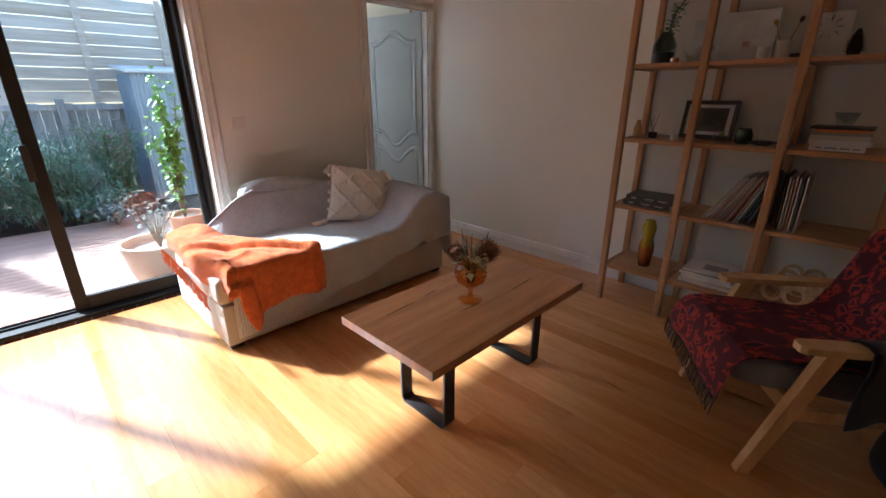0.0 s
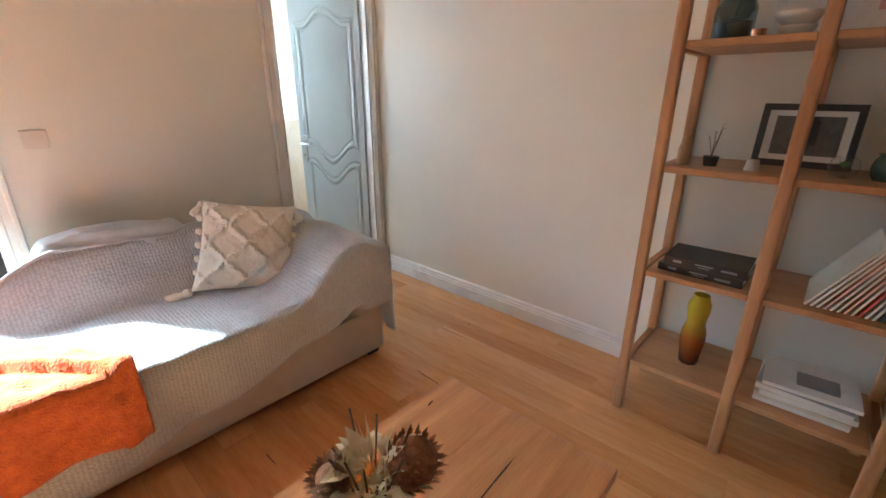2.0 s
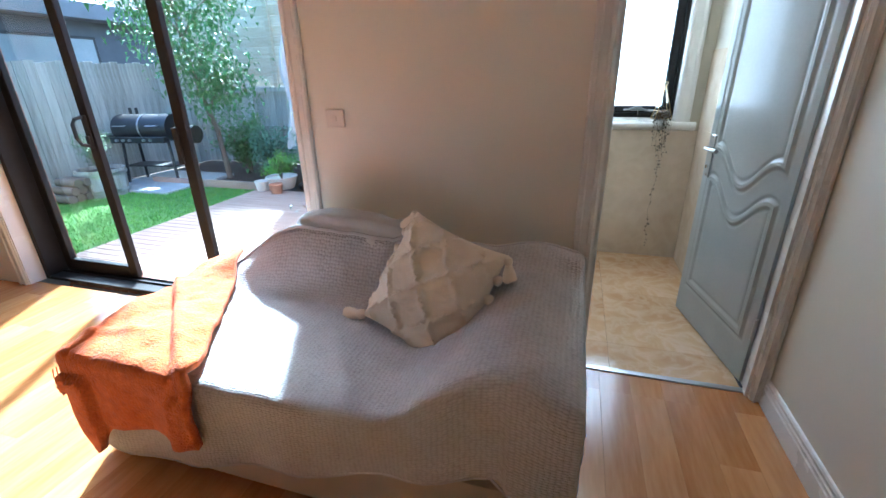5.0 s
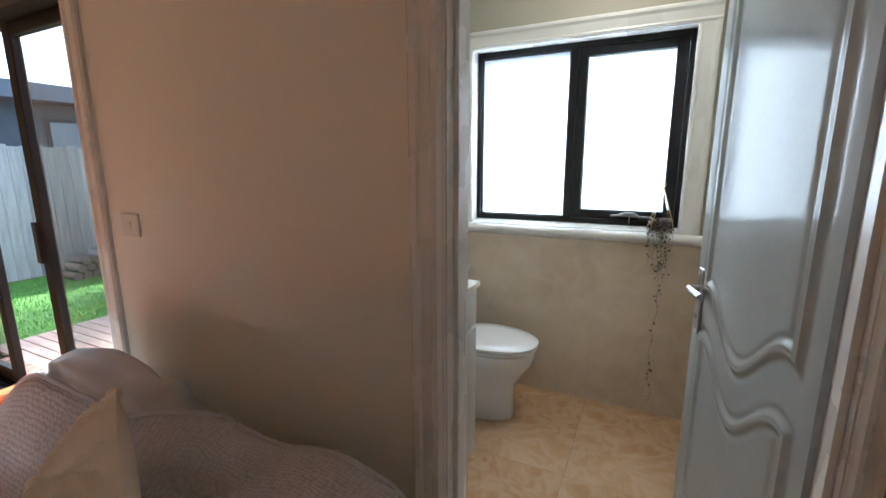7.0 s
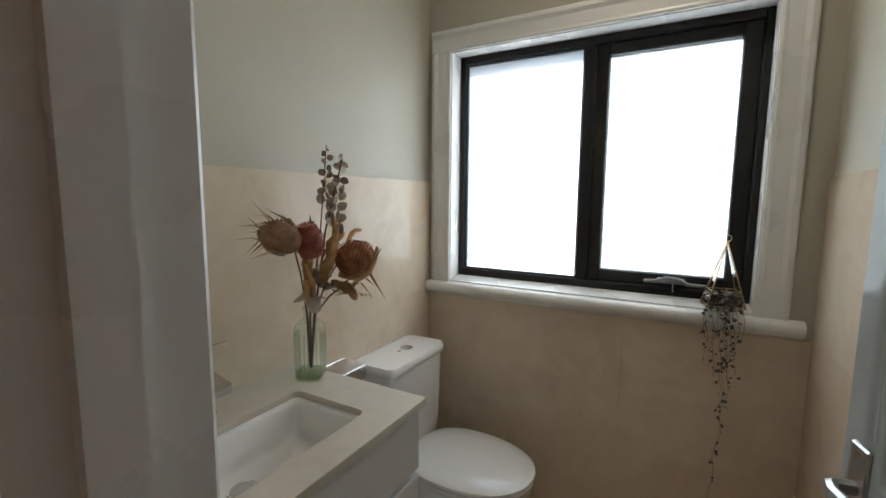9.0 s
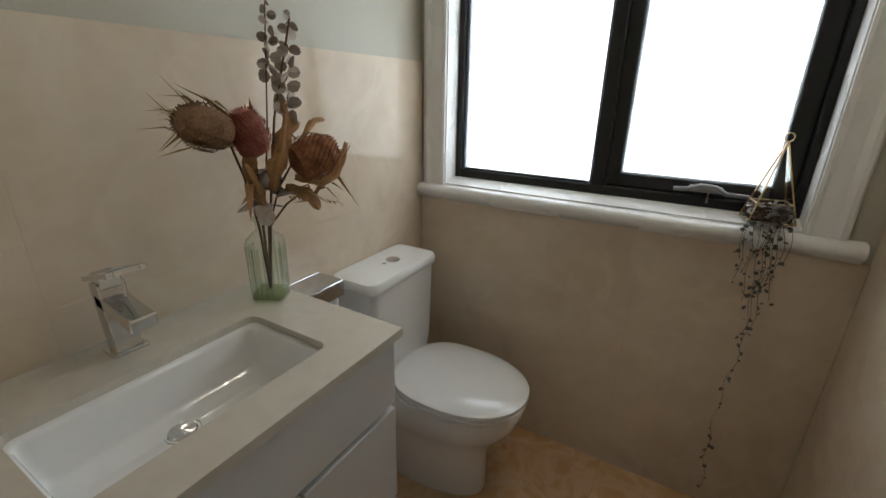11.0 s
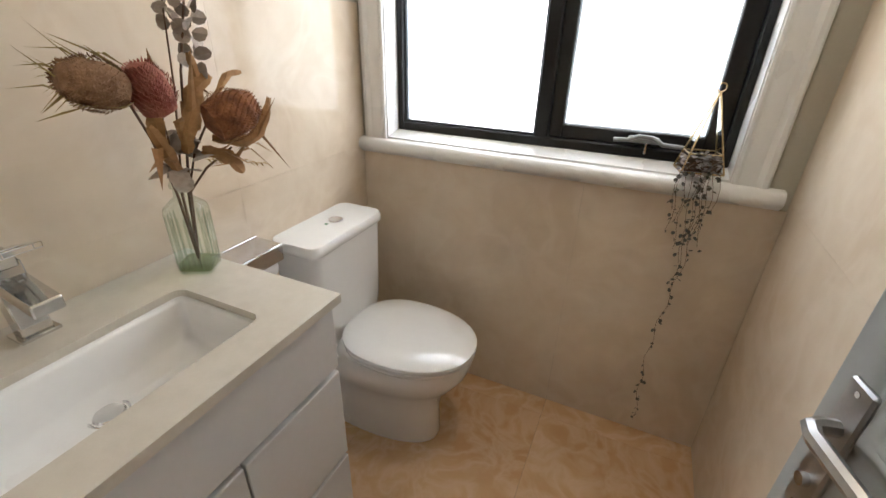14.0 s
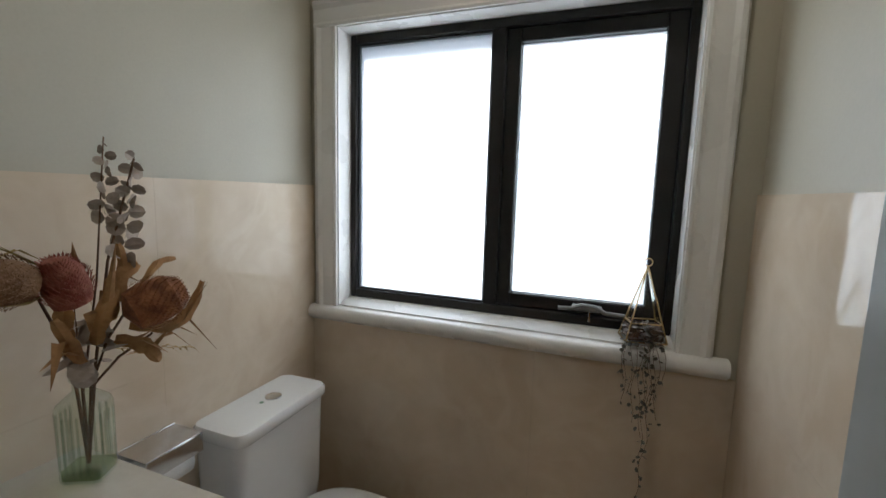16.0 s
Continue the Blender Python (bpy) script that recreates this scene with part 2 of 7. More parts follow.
FROST = bpy.data.materials.new("frosted_glass")
FROST.use_nodes = True
_nt = FROST.node_tree
_nt.nodes.remove(_nt.nodes["Principled BSDF"])
_clear, _haze, _m1 = (_nt.nodes.new("ShaderNode" + k) for k in ("BsdfTransparent", "BsdfTranslucent", "MixShader"))
_clear.inputs[0].default_value, _haze.inputs[0].default_value, _m1.inputs[0].default_value = (0.98, 0.99, 1, 1), (0.9, 0.92, 0.94, 1), 1.0
_nt.links.new(_clear.outputs[0], _m1.inputs[1]), _nt.links.new(_haze.outputs[0], _m1.inputs[2])
_nt.links.new(_m1.outputs[0], _nt.nodes["Material Output"].inputs[0])


# ---- building blocks ----
def mesh_of(bm, name, material, smooth=False):
    me = bpy.data.meshes.new(name)
    bm.normal_update()
    if smooth:
        for f in bm.faces:
            f.smooth = True
        for e in bm.edges:
            e.smooth = not (len(e.link_faces) == 2 and e.calc_face_angle(0) > 0.7)
    bm.to_mesh(me)
    bm.free()
    me.materials.append(material)
    return me


def part(name, bm, material, parent=None, label="", smooth=False):
    ob = new(name, mesh_of(bm, name, material, smooth))
    if parent:
        ob.parent = parent
    return tagged(ob, label) if label else ob


def thing(name, label, category, at=(0, 0, 0), rz=0, group="", kind=""):
    ob = new(name)
    ob.empty_display_size = 0.1
    ob.matrix_basis = pose(*at, 0, 0, rz)
    return tagged(ob, label, category, group, kind)


def box(x0, x1, y0, y1, z0, z1, bevel=0.0, bm=None, seg=1):
    bm = bm or bmesh.new()
    made = bmesh.ops.create_cube(bm, size=1)["verts"]
    for v in made:
        v.co = Vector(((x0 + x1) / 2 + v.co.x * (x1 - x0), (y0 + y1) / 2 + v.co.y * (y1 - y0), (z0 + z1) / 2 + v.co.z * (z1 - z0)))
    if bevel:
        bmesh.ops.bevel(bm, geom=list({e for v in made for e in v.link_edges}), offset=bevel, segments=seg, affect="EDGES", profile=0.5)
    return bm


def turned(bm, m):
    bmesh.ops.transform(bm, matrix=m, verts=bm.verts)
    return bm


def lathe(profile, seg=24, bm=None, squash=1.0):
    """A solid of revolution about z from (radius, height) pairs."""
    bm = bm or bmesh.new()
    rings = []
    for r, z in profile:
        rings.append([bm.verts.new((r * math.cos(2 * math.pi * k / seg), squash * r * math.sin(2 * math.pi * k / seg), z)) for k in range(seg)])
    for a, b in zip(rings, rings[1:]):
        for k in range(seg):
            bm.faces.new((a[k], a[(k + 1) % seg], b[(k + 1) % seg], b[k]))
    for ring, flip in ((rings[0], True), (rings[-1], False)):
        if max(v.co.xy.length for v in ring) > 1e-4:
            bm.faces.new(ring[::-1] if flip else ring)
    return bm


def tube(points, radius, seg=8, bm=None, taper=1.0):
    """A round bar along points, its radius going to radius * taper at the end."""
    bm = bm or bmesh.new()
    pts = [Vector(p) for p in points]
    rings = []
    for k, p in enumerate(pts):
        way = (pts[min(k + 1, len(pts) - 1)] - pts[max(k - 1, 0)]).normalized()
        side = way.cross(Vector((0, 0, 1)) if abs(way.z) < 0.95 else Vector((1, 0, 0))).normalized()
        up = side.cross(way)
        r = radius * (1 + (taper - 1) * k / max(1, len(pts) - 1))
        rings.append([bm.verts.new(p + r * (math.cos(2 * math.pi * a / seg) * side + math.sin(2 * math.pi * a / seg) * up)) for a in range(seg)])
    for a, b in zip(rings, rings[1:]):
        for k in range(seg):
            bm.faces.new((a[k], a[(k + 1) % seg], b[(k + 1) % seg], b[k]))
    bm.faces.new(rings[0][::-1]), bm.faces.new(rings[-1])
    bmesh.ops.recalc_face_normals(bm, faces=bm.faces)
    return bm


def leaf(bm, base, way, length, width, droop=0.3):
    """A pointed leaf, folded along its rib and drooping at the tip."""
    way = Vector(way).normalized()
    side = way.cross(Vector((0, 0, 1)))
    side = side.normalized() if side.length > 1e-3 else Vector((1, 0, 0))
    up = side.cross(way)
    base = Vector(base)
    mid, tip = base + way * length * 0.5 + up * length * 0.06, base + way * length - Vector((0, 0, droop * length))
    a, b = mid + side * width / 2 + up * width * 0.15, mid - side * width / 2 + up * width * 0.15
    vs = [bm.verts.new(p) for p in (base, a, tip, b, mid)]
    bm.faces.new((vs[0], vs[1], vs[4])), bm.faces.new((vs[1], vs[2], vs[4]))
    bm.faces.new((vs[2], vs[3], vs[4])), bm.faces.new((vs[3], vs[0], vs[4]))


def disc_leaf(bm, base, way, length, width, roll=0.0):
    """A round leaf, slightly cupped."""
    way = Vector(way).normalized()
    side = way.cross(Vector((0, 0, 1)))
    side = side.normalized() if side.length > 1e-3 else Vector((1, 0, 0))
    up = side.cross(way)
    side, up = side * math.cos(roll) + up * math.sin(roll), up * math.cos(roll) - side * math.sin(roll)
    base = Vector(base)
    mid = bm.verts.new(base + way * length * 0.5)
    ring = []
    for k in range(8):
        a = 2 * math.pi * k / 8
        ring.append(bm.verts.new(base + way * length * (0.5 - 0.5 * math.cos(a)) + side * width * 0.5 * math.sin(a) + up * width * 0.12 * abs(math.sin(a))))
    for k in range(8):
        bm.faces.new((mid, ring[k], ring[(k + 1) % 8]))


def prism(outline, axis, a, b, bm=None):
    """An outline of 2D points pushed along an axis from a to b. x: points are (y, z); y: (x, z); z: (x, y)."""
    bm = bm or bmesh.new()
    put = {"x": lambda p, t: (t, p[0], p[1]), "y": lambda p, t: (p[0], t, p[1]), "z": lambda p, t: (p[0], p[1], t)}[axis]
    ra, rb = [bm.verts.new(put(p, a)) for p in outline], [bm.verts.new(put(p, b)) for p in outline]
    n = len(outline)
    for k in range(n):
        bm.faces.new((ra[k], ra[(k + 1) % n], rb[(k + 1) % n], rb[k]))
    bm.faces.new(ra[::-1]), bm.faces.new(rb)
    bmesh.ops.recalc_face_normals(bm, faces=bm.faces)
    return bm


def structure(name, bm, material, label, category, smooth=False):
    return tagged(part(name, bm, material, None, "", smooth), label, category, "", "structure")


rnd = random.Random(7)

# ---- the shell: a living room, a small toilet room, wall thicknesses and openings ----
ROOM_H, BATH_H = 2.55, 2.5
WX, WY0, WY1 = -0.06, 0.11, 1.58     # toilet room: right wall, door wall, window wall
BX = -1.43                           # toilet room: vanity wall

structure("wall_east", box(0.0, 0.14, -5.2, 0.0, 0, ROOM_H), PAINT, "long plain beige-white plaster wall behind the shelves", "wall")
wn = box(-2.0, -0.80, 0, WY0, 0, ROOM_H)
box(-0.80, -0.745, 0, WY0, 0, 2.045, 0, wn), box(-0.80, 0.14, 0, WY0, 2.045, ROOM_H, 0, wn), box(-0.038, 0.14, 0, WY0, 0, 2.045, 0, wn)
structure("wall_north", wn, PAINT, "beige-white plaster wall between patio door and toilet doorway", "wall")
wl = box(-4.5, -2.0, 0, WY0, 2.02, ROOM_H)
box(-5.2, -4.5, 0, WY0, 0, ROOM_H, 0, wl)
structure("wall_north_patio", wl, PAINT, "plaster wall above and beside the patio door", "wall")
structure("wall_west", box(-5.34, -5.2, -5.2, 0.11, 0, ROOM_H), PAINT, "plain plaster end wall of the living room", "wall")
structure("wall_south", box(-5.34, 0.14, -5.34, -5.2, 0, ROOM_H), PAINT, "plain plaster back wall of the living room", "wall")
structure("ceiling", box(-5.34, 0.14, -5.34, WY0, ROOM_H, ROOM_H + 0.12), CEIL, "flat white plaster ceiling of the living room", "ceiling")

# toilet room
bw = box(BX - 0.12, BX, WY0, 1.72, 0, BATH_H)
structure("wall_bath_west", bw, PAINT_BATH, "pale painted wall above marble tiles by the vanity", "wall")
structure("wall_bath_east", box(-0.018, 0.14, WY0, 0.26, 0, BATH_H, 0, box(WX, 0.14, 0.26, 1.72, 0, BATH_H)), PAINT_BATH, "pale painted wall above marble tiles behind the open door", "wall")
wb = box(BX, WX, WY1, 1.72, 0, 0.93)
box(BX, -1.335, WY1, 1.72, 0.93, BATH_H, 0, wb), box(-0.165, WX, WY1, 1.72, 0.93, BATH_H, 0, wb), box(-1.335, -0.165, WY1, 1.72, 1.96, BATH_H, 0, wb)
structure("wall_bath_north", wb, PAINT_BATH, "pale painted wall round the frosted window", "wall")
lampb = thing("ceiling_downlight", "round white recessed downlight in the toilet room ceiling", "ceiling light", (-0.55, 1.15, BATH_H))
part("rim", lathe([(0.045, -0.001), (0.062, -0.001), (0.06, -0.008), (0.047, -0.006), (0.045, -0.001)], 28), TRIM, lampb, "", True)
dl = new("downlight_lamp", bpy.data.lights.new("downlight_lamp", "AREA"))
dl.data.shape, dl.data.size, dl.data.energy, dl.data.color = "DISK", 0.085, 1.25, (1.0, 0.8, 0.57)
dl.matrix_world = look((-0.55, 1.15, BATH_H - 0.004), (-0.55, 1.1501, 0))
structure("ceiling_bath", box(BX - 0.12, 0.14, WY0, 1.72, BATH_H, BATH_H + 0.12), CEIL, "flat white ceiling of the toilet room", "ceiling")

# brick outer leaf beside and above the patio door, and round the toilet room
outer = box(-2.10, -1.57, 0.24, 0.34, -0.2, 2.7)
box(-1.67, -1.56, 0.34, 1.85, -0.2, 2.7, 0, outer), box(-4.44, -2.10, 0.24, 0.34, 2.03, 2.7, 0, outer), box(-5.6, -4.44, 0.24, 0.34, -0.2, 2.7, 0, outer)
box(-1.67, -1.45, 1.74, 1.85, -0.2, 2.7, 0, outer), box(0.0, 0.25, 1.74, 1.85, -0.2, 2.7, 0, outer)
box(-1.45, 0.0, 1.74, 1.85, -0.2, 0.9, 0, outer), box(-1.45, 0.0, 1.74, 1.85, 2.0, 2.7, 0, outer)
brick_wall = structure("wall_brick", outer, MORTAR, "red brick outer wall of the house with pale mortar", "brick wall")

# skirting boards with a stepped and rounded top
SK = [(0, 0), (0.018, 0), (0.018, 0.075), (0.0145, 0.08), (0.0145, 0.092), (0.0105, 0.097), (0.0105, 0.108), (0.006, 0.116), (0, 0.12)]
structure("baseboard_east", prism([(-a, b) for a, b in SK], "y", -5.2, -0.018), TRIM, "white moulded skirting board with stepped top", "skirting board")
structure("baseboard_north", prism([(-a, b) for a, b in SK], "x", -1.985, -0.80), TRIM, "white moulded skirting board with stepped top", "skirting board")
structure("baseboard_west", prism([(-5.2 + a, b) for a, b in SK], "y", -5.2, 0.0), TRIM, "white moulded skirting board with stepped top", "skirting board")
structure("baseboard_south", prism([(-5.2 + a, b) for a, b in SK], "x", -5.18, -0.02), TRIM, "white moulded skirting board with stepped top", "skirting board")

# architraves: moulded, mitred by butting
AR = [(0, 0), (0.08, 0), (0.08, 0.012), (0.073, 0.019), (0.06, 0.019), (0.054, 0.013), (0.03, 0.013), (0.024, 0.018), (0.012, 0.018), (0.005, 0.009), (0, 0.006)]


def architrave(name, x, z0, z1, y, flip, width=0.08, side=-1):
    k = width / 0.08
    return structure(name, prism([(x + (-a if flip else a) * k, y + side * b) for a, b in AR], "z", z0, z1), TRIM, "white moulded timber door surround", "architrave")


architrave("trim_door_left", -0.74, 0, 2.10, 0.0, True)
architrave("trim_door_right", -0.045, 0, 2.10, 0.0, False, 0.044)
structure("trim_door_head", prism([(-b, 2.03 + a) for a, b in AR], "x", -0.82, -0.001), TRIM, "white moulded timber door head", "architrave")
jb = box(-0.755, -0.735, -0.002, WY0 + 0.004, 0, 2.05)
box(-0.048, -0.028, -0.002, WY0 + 0.004, 0, 2.05, 0, jb), box(-0.735, -0.048, -0.002, WY0 + 0.004, 2.03, 2.05, 0, jb)
box(-0.735, -0.723, 0.03, 0.065, 0, 2.03, 0, jb), box(-0.06, -0.048, 0.02, 0.055, 0, 2.03, 0, jb), box(-0.723, -0.06, 0.03, 0.065, 2.018, 2.03, 0, jb)
structure("trim_door_jamb", jb, TRIM, "white painted door jamb lining with stop", "door jamb")
architrave("trim_bath_left", -0.745, 0, 2.10, WY0, True, 0.06, 1)
architrave("trim_patio_right", -2.075, 0, 2.06, 0.0, False)
structure("trim_patio_head", prism([(-b, 1.99 + a) for a, b in AR], "x", -4.5, -1.995), TRIM, "white moulded timber head above patio door", "architrave")
architrave("trim_patio_left", -4.42, 0, 2.06, 0.0, True)
rv = box(-2.085, -2.0, 0.0, 0.24, 0, 2.0)
box(-4.5, -4.41, 0.0, 0.24, 0, 2.0, 0, rv), box(-4.41, -2.085, 0.0, 0.24, 1.985, 2.03, 0, rv)
structure("trim_patio_reveal", rv, TRIM, "white painted reveal lining of the patio door", "reveal")
structure("strike_plate", box(-0.7352, -0.7335, 0.072, 0.098, 0.86, 1.0, 0.0005), SATIN, "small metal strike plate let into the door jamb", "strike plate")
structure("threshold", box(-0.735, -0.048, 0.035, 0.065, -0.002, 0.006, 0.002), SATIN, "thin metal threshold strip between timber and marble", "threshold")

# ---- patio sliding door ----
patio = thing("door_1", "black aluminium sliding patio door, slid half open", "sliding door", kind="structure")
fr = box(-2.112, -2.085, 0.10, 0.24, 0.0, 1.985, 0.003)
box(-4.41, -4.37, 0.10, 0.24, 0.0, 1.985, 0.003, fr), box(-4.37, -2.112, 0.10, 0.24, 1.935, 1.985, 0.003, fr)
part("frame", fr, ALU, patio)
tr = box(-4.37, -2.112, 0.10, 0.262, 0.0, 0.022, 0.002)
box(-4.37, -2.125, 0.189, 0.195, 0.022, 0.034, 0, tr), box(-4.37, -2.125, 0.237, 0.243, 0.022, 0.034, 0, tr)
part("track", tr, ALU, patio, "black sill track with two rails")


def sash(name, x0, x1, y, wl, wr):
    s = box(x0, x0 + wl, y - 0.02, y + 0.02, 0.034, 1.93, 0.004)
    box(x1 - wr, x1, y - 0.02, y + 0.02, 0.034, 1.93, 0.004, s)
    box(x0 + wl, x1 - wr, y - 0.02, y + 0.02, 0.034, 0.115, 0.004, s), box(x0 + wl, x1 - wr, y - 0.02, y + 0.02, 1.875, 1.93, 0.004, s)
    ob = part(name, s, ALU, patio)
    g = part("pane", box(x0 + wl, x1 - wr, y - 0.003, y + 0.003, 0.115, 1.875), CLEAR, ob)
    g.visible_shadow = False
    return ob


left_sash, right_sash = sash("sliding_sash", -4.36, -3.675, 0.24, 0.068, 0.068), sash("fixed_sash", -2.975, -2.112, 0.192, 0.068, 0.036)
hb = box(-3.728, -3.690, 0.208, 0.22, 0.92, 1.12, 0.003)
box(-3.722, -3.696, 0.196, 0.209, 0.95, 1.0, 0.003, hb)
tube([(-3.716, 0.21, 0.94), (-3.726, 0.17, 0.95), (-3.731, 0.155, 0.99), (-3.731, 0.155, 1.07), (-3.726, 0.17, 1.10), (-3.716, 0.21, 1.11)], 0.011, 8, hb)
part("door_handle", hb, BLACK, left_sash, "black pull handle with lock")
part("lock_keeper", box(-2.995, -2.958, 0.158, 0.174, 0.86, 1.06, 0.003), BLACK, right_sash, "black lock keeper on the stile")

# ---- toilet door, swung open ----
door = thing("door_2", "white moulded panel door, opened into the toilet room", "door", (-0.03, 0.105, 0), 101.5, kind="structure")
DW, DH, DT = 0.68, 2.015, 0.032


def smooth_step(a, b, t):
    t = min(1.0, max(0.0, (t - a) / (b - a)))
    return t * t * (3 - 2 * t)


def door_relief(u, z):
    """Depth of the pressed mouldings at u (from the hinge) and z: a deep upper panel with an ogee top and a wavy foot, a lower one with a wavy top."""
    c = (u / DW - 0.5) * 2
    wave = -0.075 * math.cos(c * 1.42 * math.pi) * (1 - 0.25 * c * c)
    top_hi = 1.77 + 0.09 * (1 - smooth_step(0.05, 0.62, abs(c)))
    lo1, lo2 = 0.875 + wave, 0.715 + wave
    best = 9.0
    for z0, z1 in ((lo1, top_hi), (0.20, lo2)):
        dx = 0.76 - abs(c)
        d = min(dx * DW / 2, z - z0, z1 - z)
        best = min(best, abs(d)) if best == 9.0 or abs(d) < best else best
    ridge = 0.0055 * math.exp(-(((best - 0.006) / 0.008) ** 2)) - 0.0035 * math.exp(-(((best - 0.026) / 0.008) ** 2))
    return ridge


bm = bmesh.new()
nu, nz = 110, 420
for side in (0, 1):
    grid = []
    for i in range(nu + 1):
        col = []
        for j in range(nz + 1):
            u, z = DW * i / nu, DH * j / nz
            r = door_relief(u, z) if 0 < i < nu and 0 < j < nz else 0
            col.append(bm.verts.new((u, (DT + r) if side else -r, z + 0.012)))
        grid.append(col)
    for i in range(nu):
        for j in range(nz):
            q = (grid[i][j], grid[i + 1][j], grid[i + 1][j + 1], grid[i][j + 1])
            bm.faces.new(q if not side else q[::-1])
    if side == 0:
        front = grid
rim = lambda g: [g[i][0] for i in range(nu + 1)] + [g[nu][j] for j in range(1, nz + 1)] + [g[i][nz] for i in range(nu - 1, -1, -1)] + [g[0][j] for j in range(nz - 1, 0, -1)]
fa, ba = rim(front), rim(grid)
for k in range(len(fa)):
    bm.faces.new((fa[k], ba[k], ba[(k + 1) % len(fa)], fa[(k + 1) % len(fa)]))
bmesh.ops.recalc_face_normals(bm, faces=bm.faces)
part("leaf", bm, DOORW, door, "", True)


def lever(parent, y, s):
    plate = box(DW - 0.071, DW - 0.029, min(y, y + s * 0.009), max(y, y + s * 0.009), 0.79, 1.0, 0.003)
    p = part("door_handle", plate, SATIN, parent, "satin metal lever handle on a long plate")
    part("lever", tube([(DW - 0.05, y, 0.935), (DW - 0.05, y + s * 0.028, 0.935), (DW - 0.054, y + s * 0.038, 0.935), (DW - 0.071, y + s * 0.043, 0.935), (DW - 0.155, y + s * 0.036, 0.935)], 0.0105, 8), SATIN, p, "", True)
    part("privacy_turn", tube([(DW - 0.05, y, 0.845), (DW - 0.05, y + s * 0.018, 0.845)], 0.009, 10), CHROME, p)
    for z in (0.803, 0.987):
        part("screw", tube([(DW - 0.05, y + s * 0.009, z), (DW - 0.05, y + s * 0.0105, z)], 0.004, 8), CHROME, p)


lever(door, DT, 1)
lever(door, 0.0, -1)
for z in (0.28, 1.70):
    part("hinge", tube([(-0.006, DT / 2 + 0.018, z - 0.05), (-0.006, DT / 2 + 0.018, z + 0.05)], 0.007, 8, box(-0.004, 0.004, 0.0, DT, z - 0.05, z + 0.05)), SATIN, door)

# ---- frosted window ----
win = thing("window_1", "black aluminium window with frosted panes and white sill", "window", kind="structure")
wf = box(-1.316, -1.293, 1.655, 1.722, 1.0, 1.945, 0.003)
box(-0.244, -0.222, 1.655, 1.722, 1.0, 1.945, 0.003, wf), box(-1.293, -0.244, 1.655, 1.722, 1.915, 1.945, 0.003, wf), box(-1.293, -0.244, 1.655, 1.722, 1.0, 1.03, 0.003, wf)
box(-0.795, -0.752, 1.655, 1.722, 1.03, 1.915, 0.003, wf)
for x0, x1, z0, z1 in ((-1.293, -1.286, 1.03, 1.915), (-0.802, -0.795, 1.03, 1.915), (-1.286, -0.802, 1.03, 1.037), (-1.286, -0.802, 1.908, 1.915)):
    box(x0, x1, 1.668, 1.683, z0, z1, 0.002, wf)
part("window_frame", wf, ALU, win)
ws = box(-0.75, -0.706, 1.666, 1.716, 1.032, 1.913, 0.004)
box(-0.298, -0.246, 1.666, 1.716, 1.032, 1.913, 0.004, ws), box(-0.706, -0.298, 1.666, 1.716, 1.872, 1.913, 0.004, ws), box(-0.706, -0.298, 1.666, 1.716, 1.032, 1.076, 0.004, ws)
sashp = part("awning_sash", ws, ALU, win)
part("pane", box(-1.293, -0.795, 1.684, 1.690, 1.03, 1.915), FROST, win, "frosted white glass")
part("pane", box(-0.706, -0.298, 1.698, 1.704, 1.076, 1.872), FROST, sashp, "frosted white glass")
wr = box(-1.336, -1.316, 1.578, 1.73, 0.965, 1.965)
box(-0.222, -0.164, 1.578, 1.73, 0.965, 1.965, 0, wr), box(-1.316, -0.222, 1.578, 1.73, 1.945, 1.965, 0, wr)
part("reveal", wr, TRIM, win, "white painted reveal")
AW = [(0.004, 0), (0.092, 0), (0.092, 0.012), (0.086, 0.018), (0.074, 0.02), (0.06, 0.013), (0.02, 0.011), (0.012, 0.014), (0.004, 0.012)]
part("architrave", prism([(-1.316 - a, WY1 - b) for a, b in AW], "z", 0.975, 1.946), TRIM, win)
part("architrave", prism([(-0.222 + a, WY1 - b) for a, b in AW], "z", 0.975, 1.946), TRIM, win)
part("architrave", prism([(WY1 - b, 1.945 + a) for a, b in AW], "x", -1.408, -0.13), TRIM, win)
SILL = [(1.60, 0.936), (1.578, 0.93), (1.565, 0.924), (1.558, 0.93), (1.546, 0.936), (1.538, 0.948), (1.538, 0.962), (1.546, 0.975), (1.558, 0.979), (1.60, 0.979)]
part("window_sill", prism(SILL, "x", BX + 0.002, -0.092), TRIM, win, "white bullnosed sill", True)
part("inner_sill", prism([(1.578, 0.955), (1.72, 0.955), (1.72, 1.0), (1.655, 1.0), (1.578, 0.985)], "x", -1.316, -0.222), TRIM, win)
wh = box(-0.505, -0.415, 1.650, 1.668, 1.044, 1.064, 0.004)
tube([(-0.545, 1.643, 1.050), (-0.505, 1.641, 1.053), (-0.475, 1.638, 1.067), (-0.435, 1.638, 1.065), (-0.405, 1.641, 1.048), (-0.35, 1.643, 1.046)], 0.007, 8, wh)
part("window_latch", wh, mat("grey_latch", (0.16, 0.155, 0.15), (0.24, 0.235, 0.23), 20, 0.4, 0.0, 60), sashp, "grey cam latch with a small key")
part("key", box(-0.453, -0.447, 1.633, 1.636, 1.018, 1.05, 0.001), CHROME, sashp)

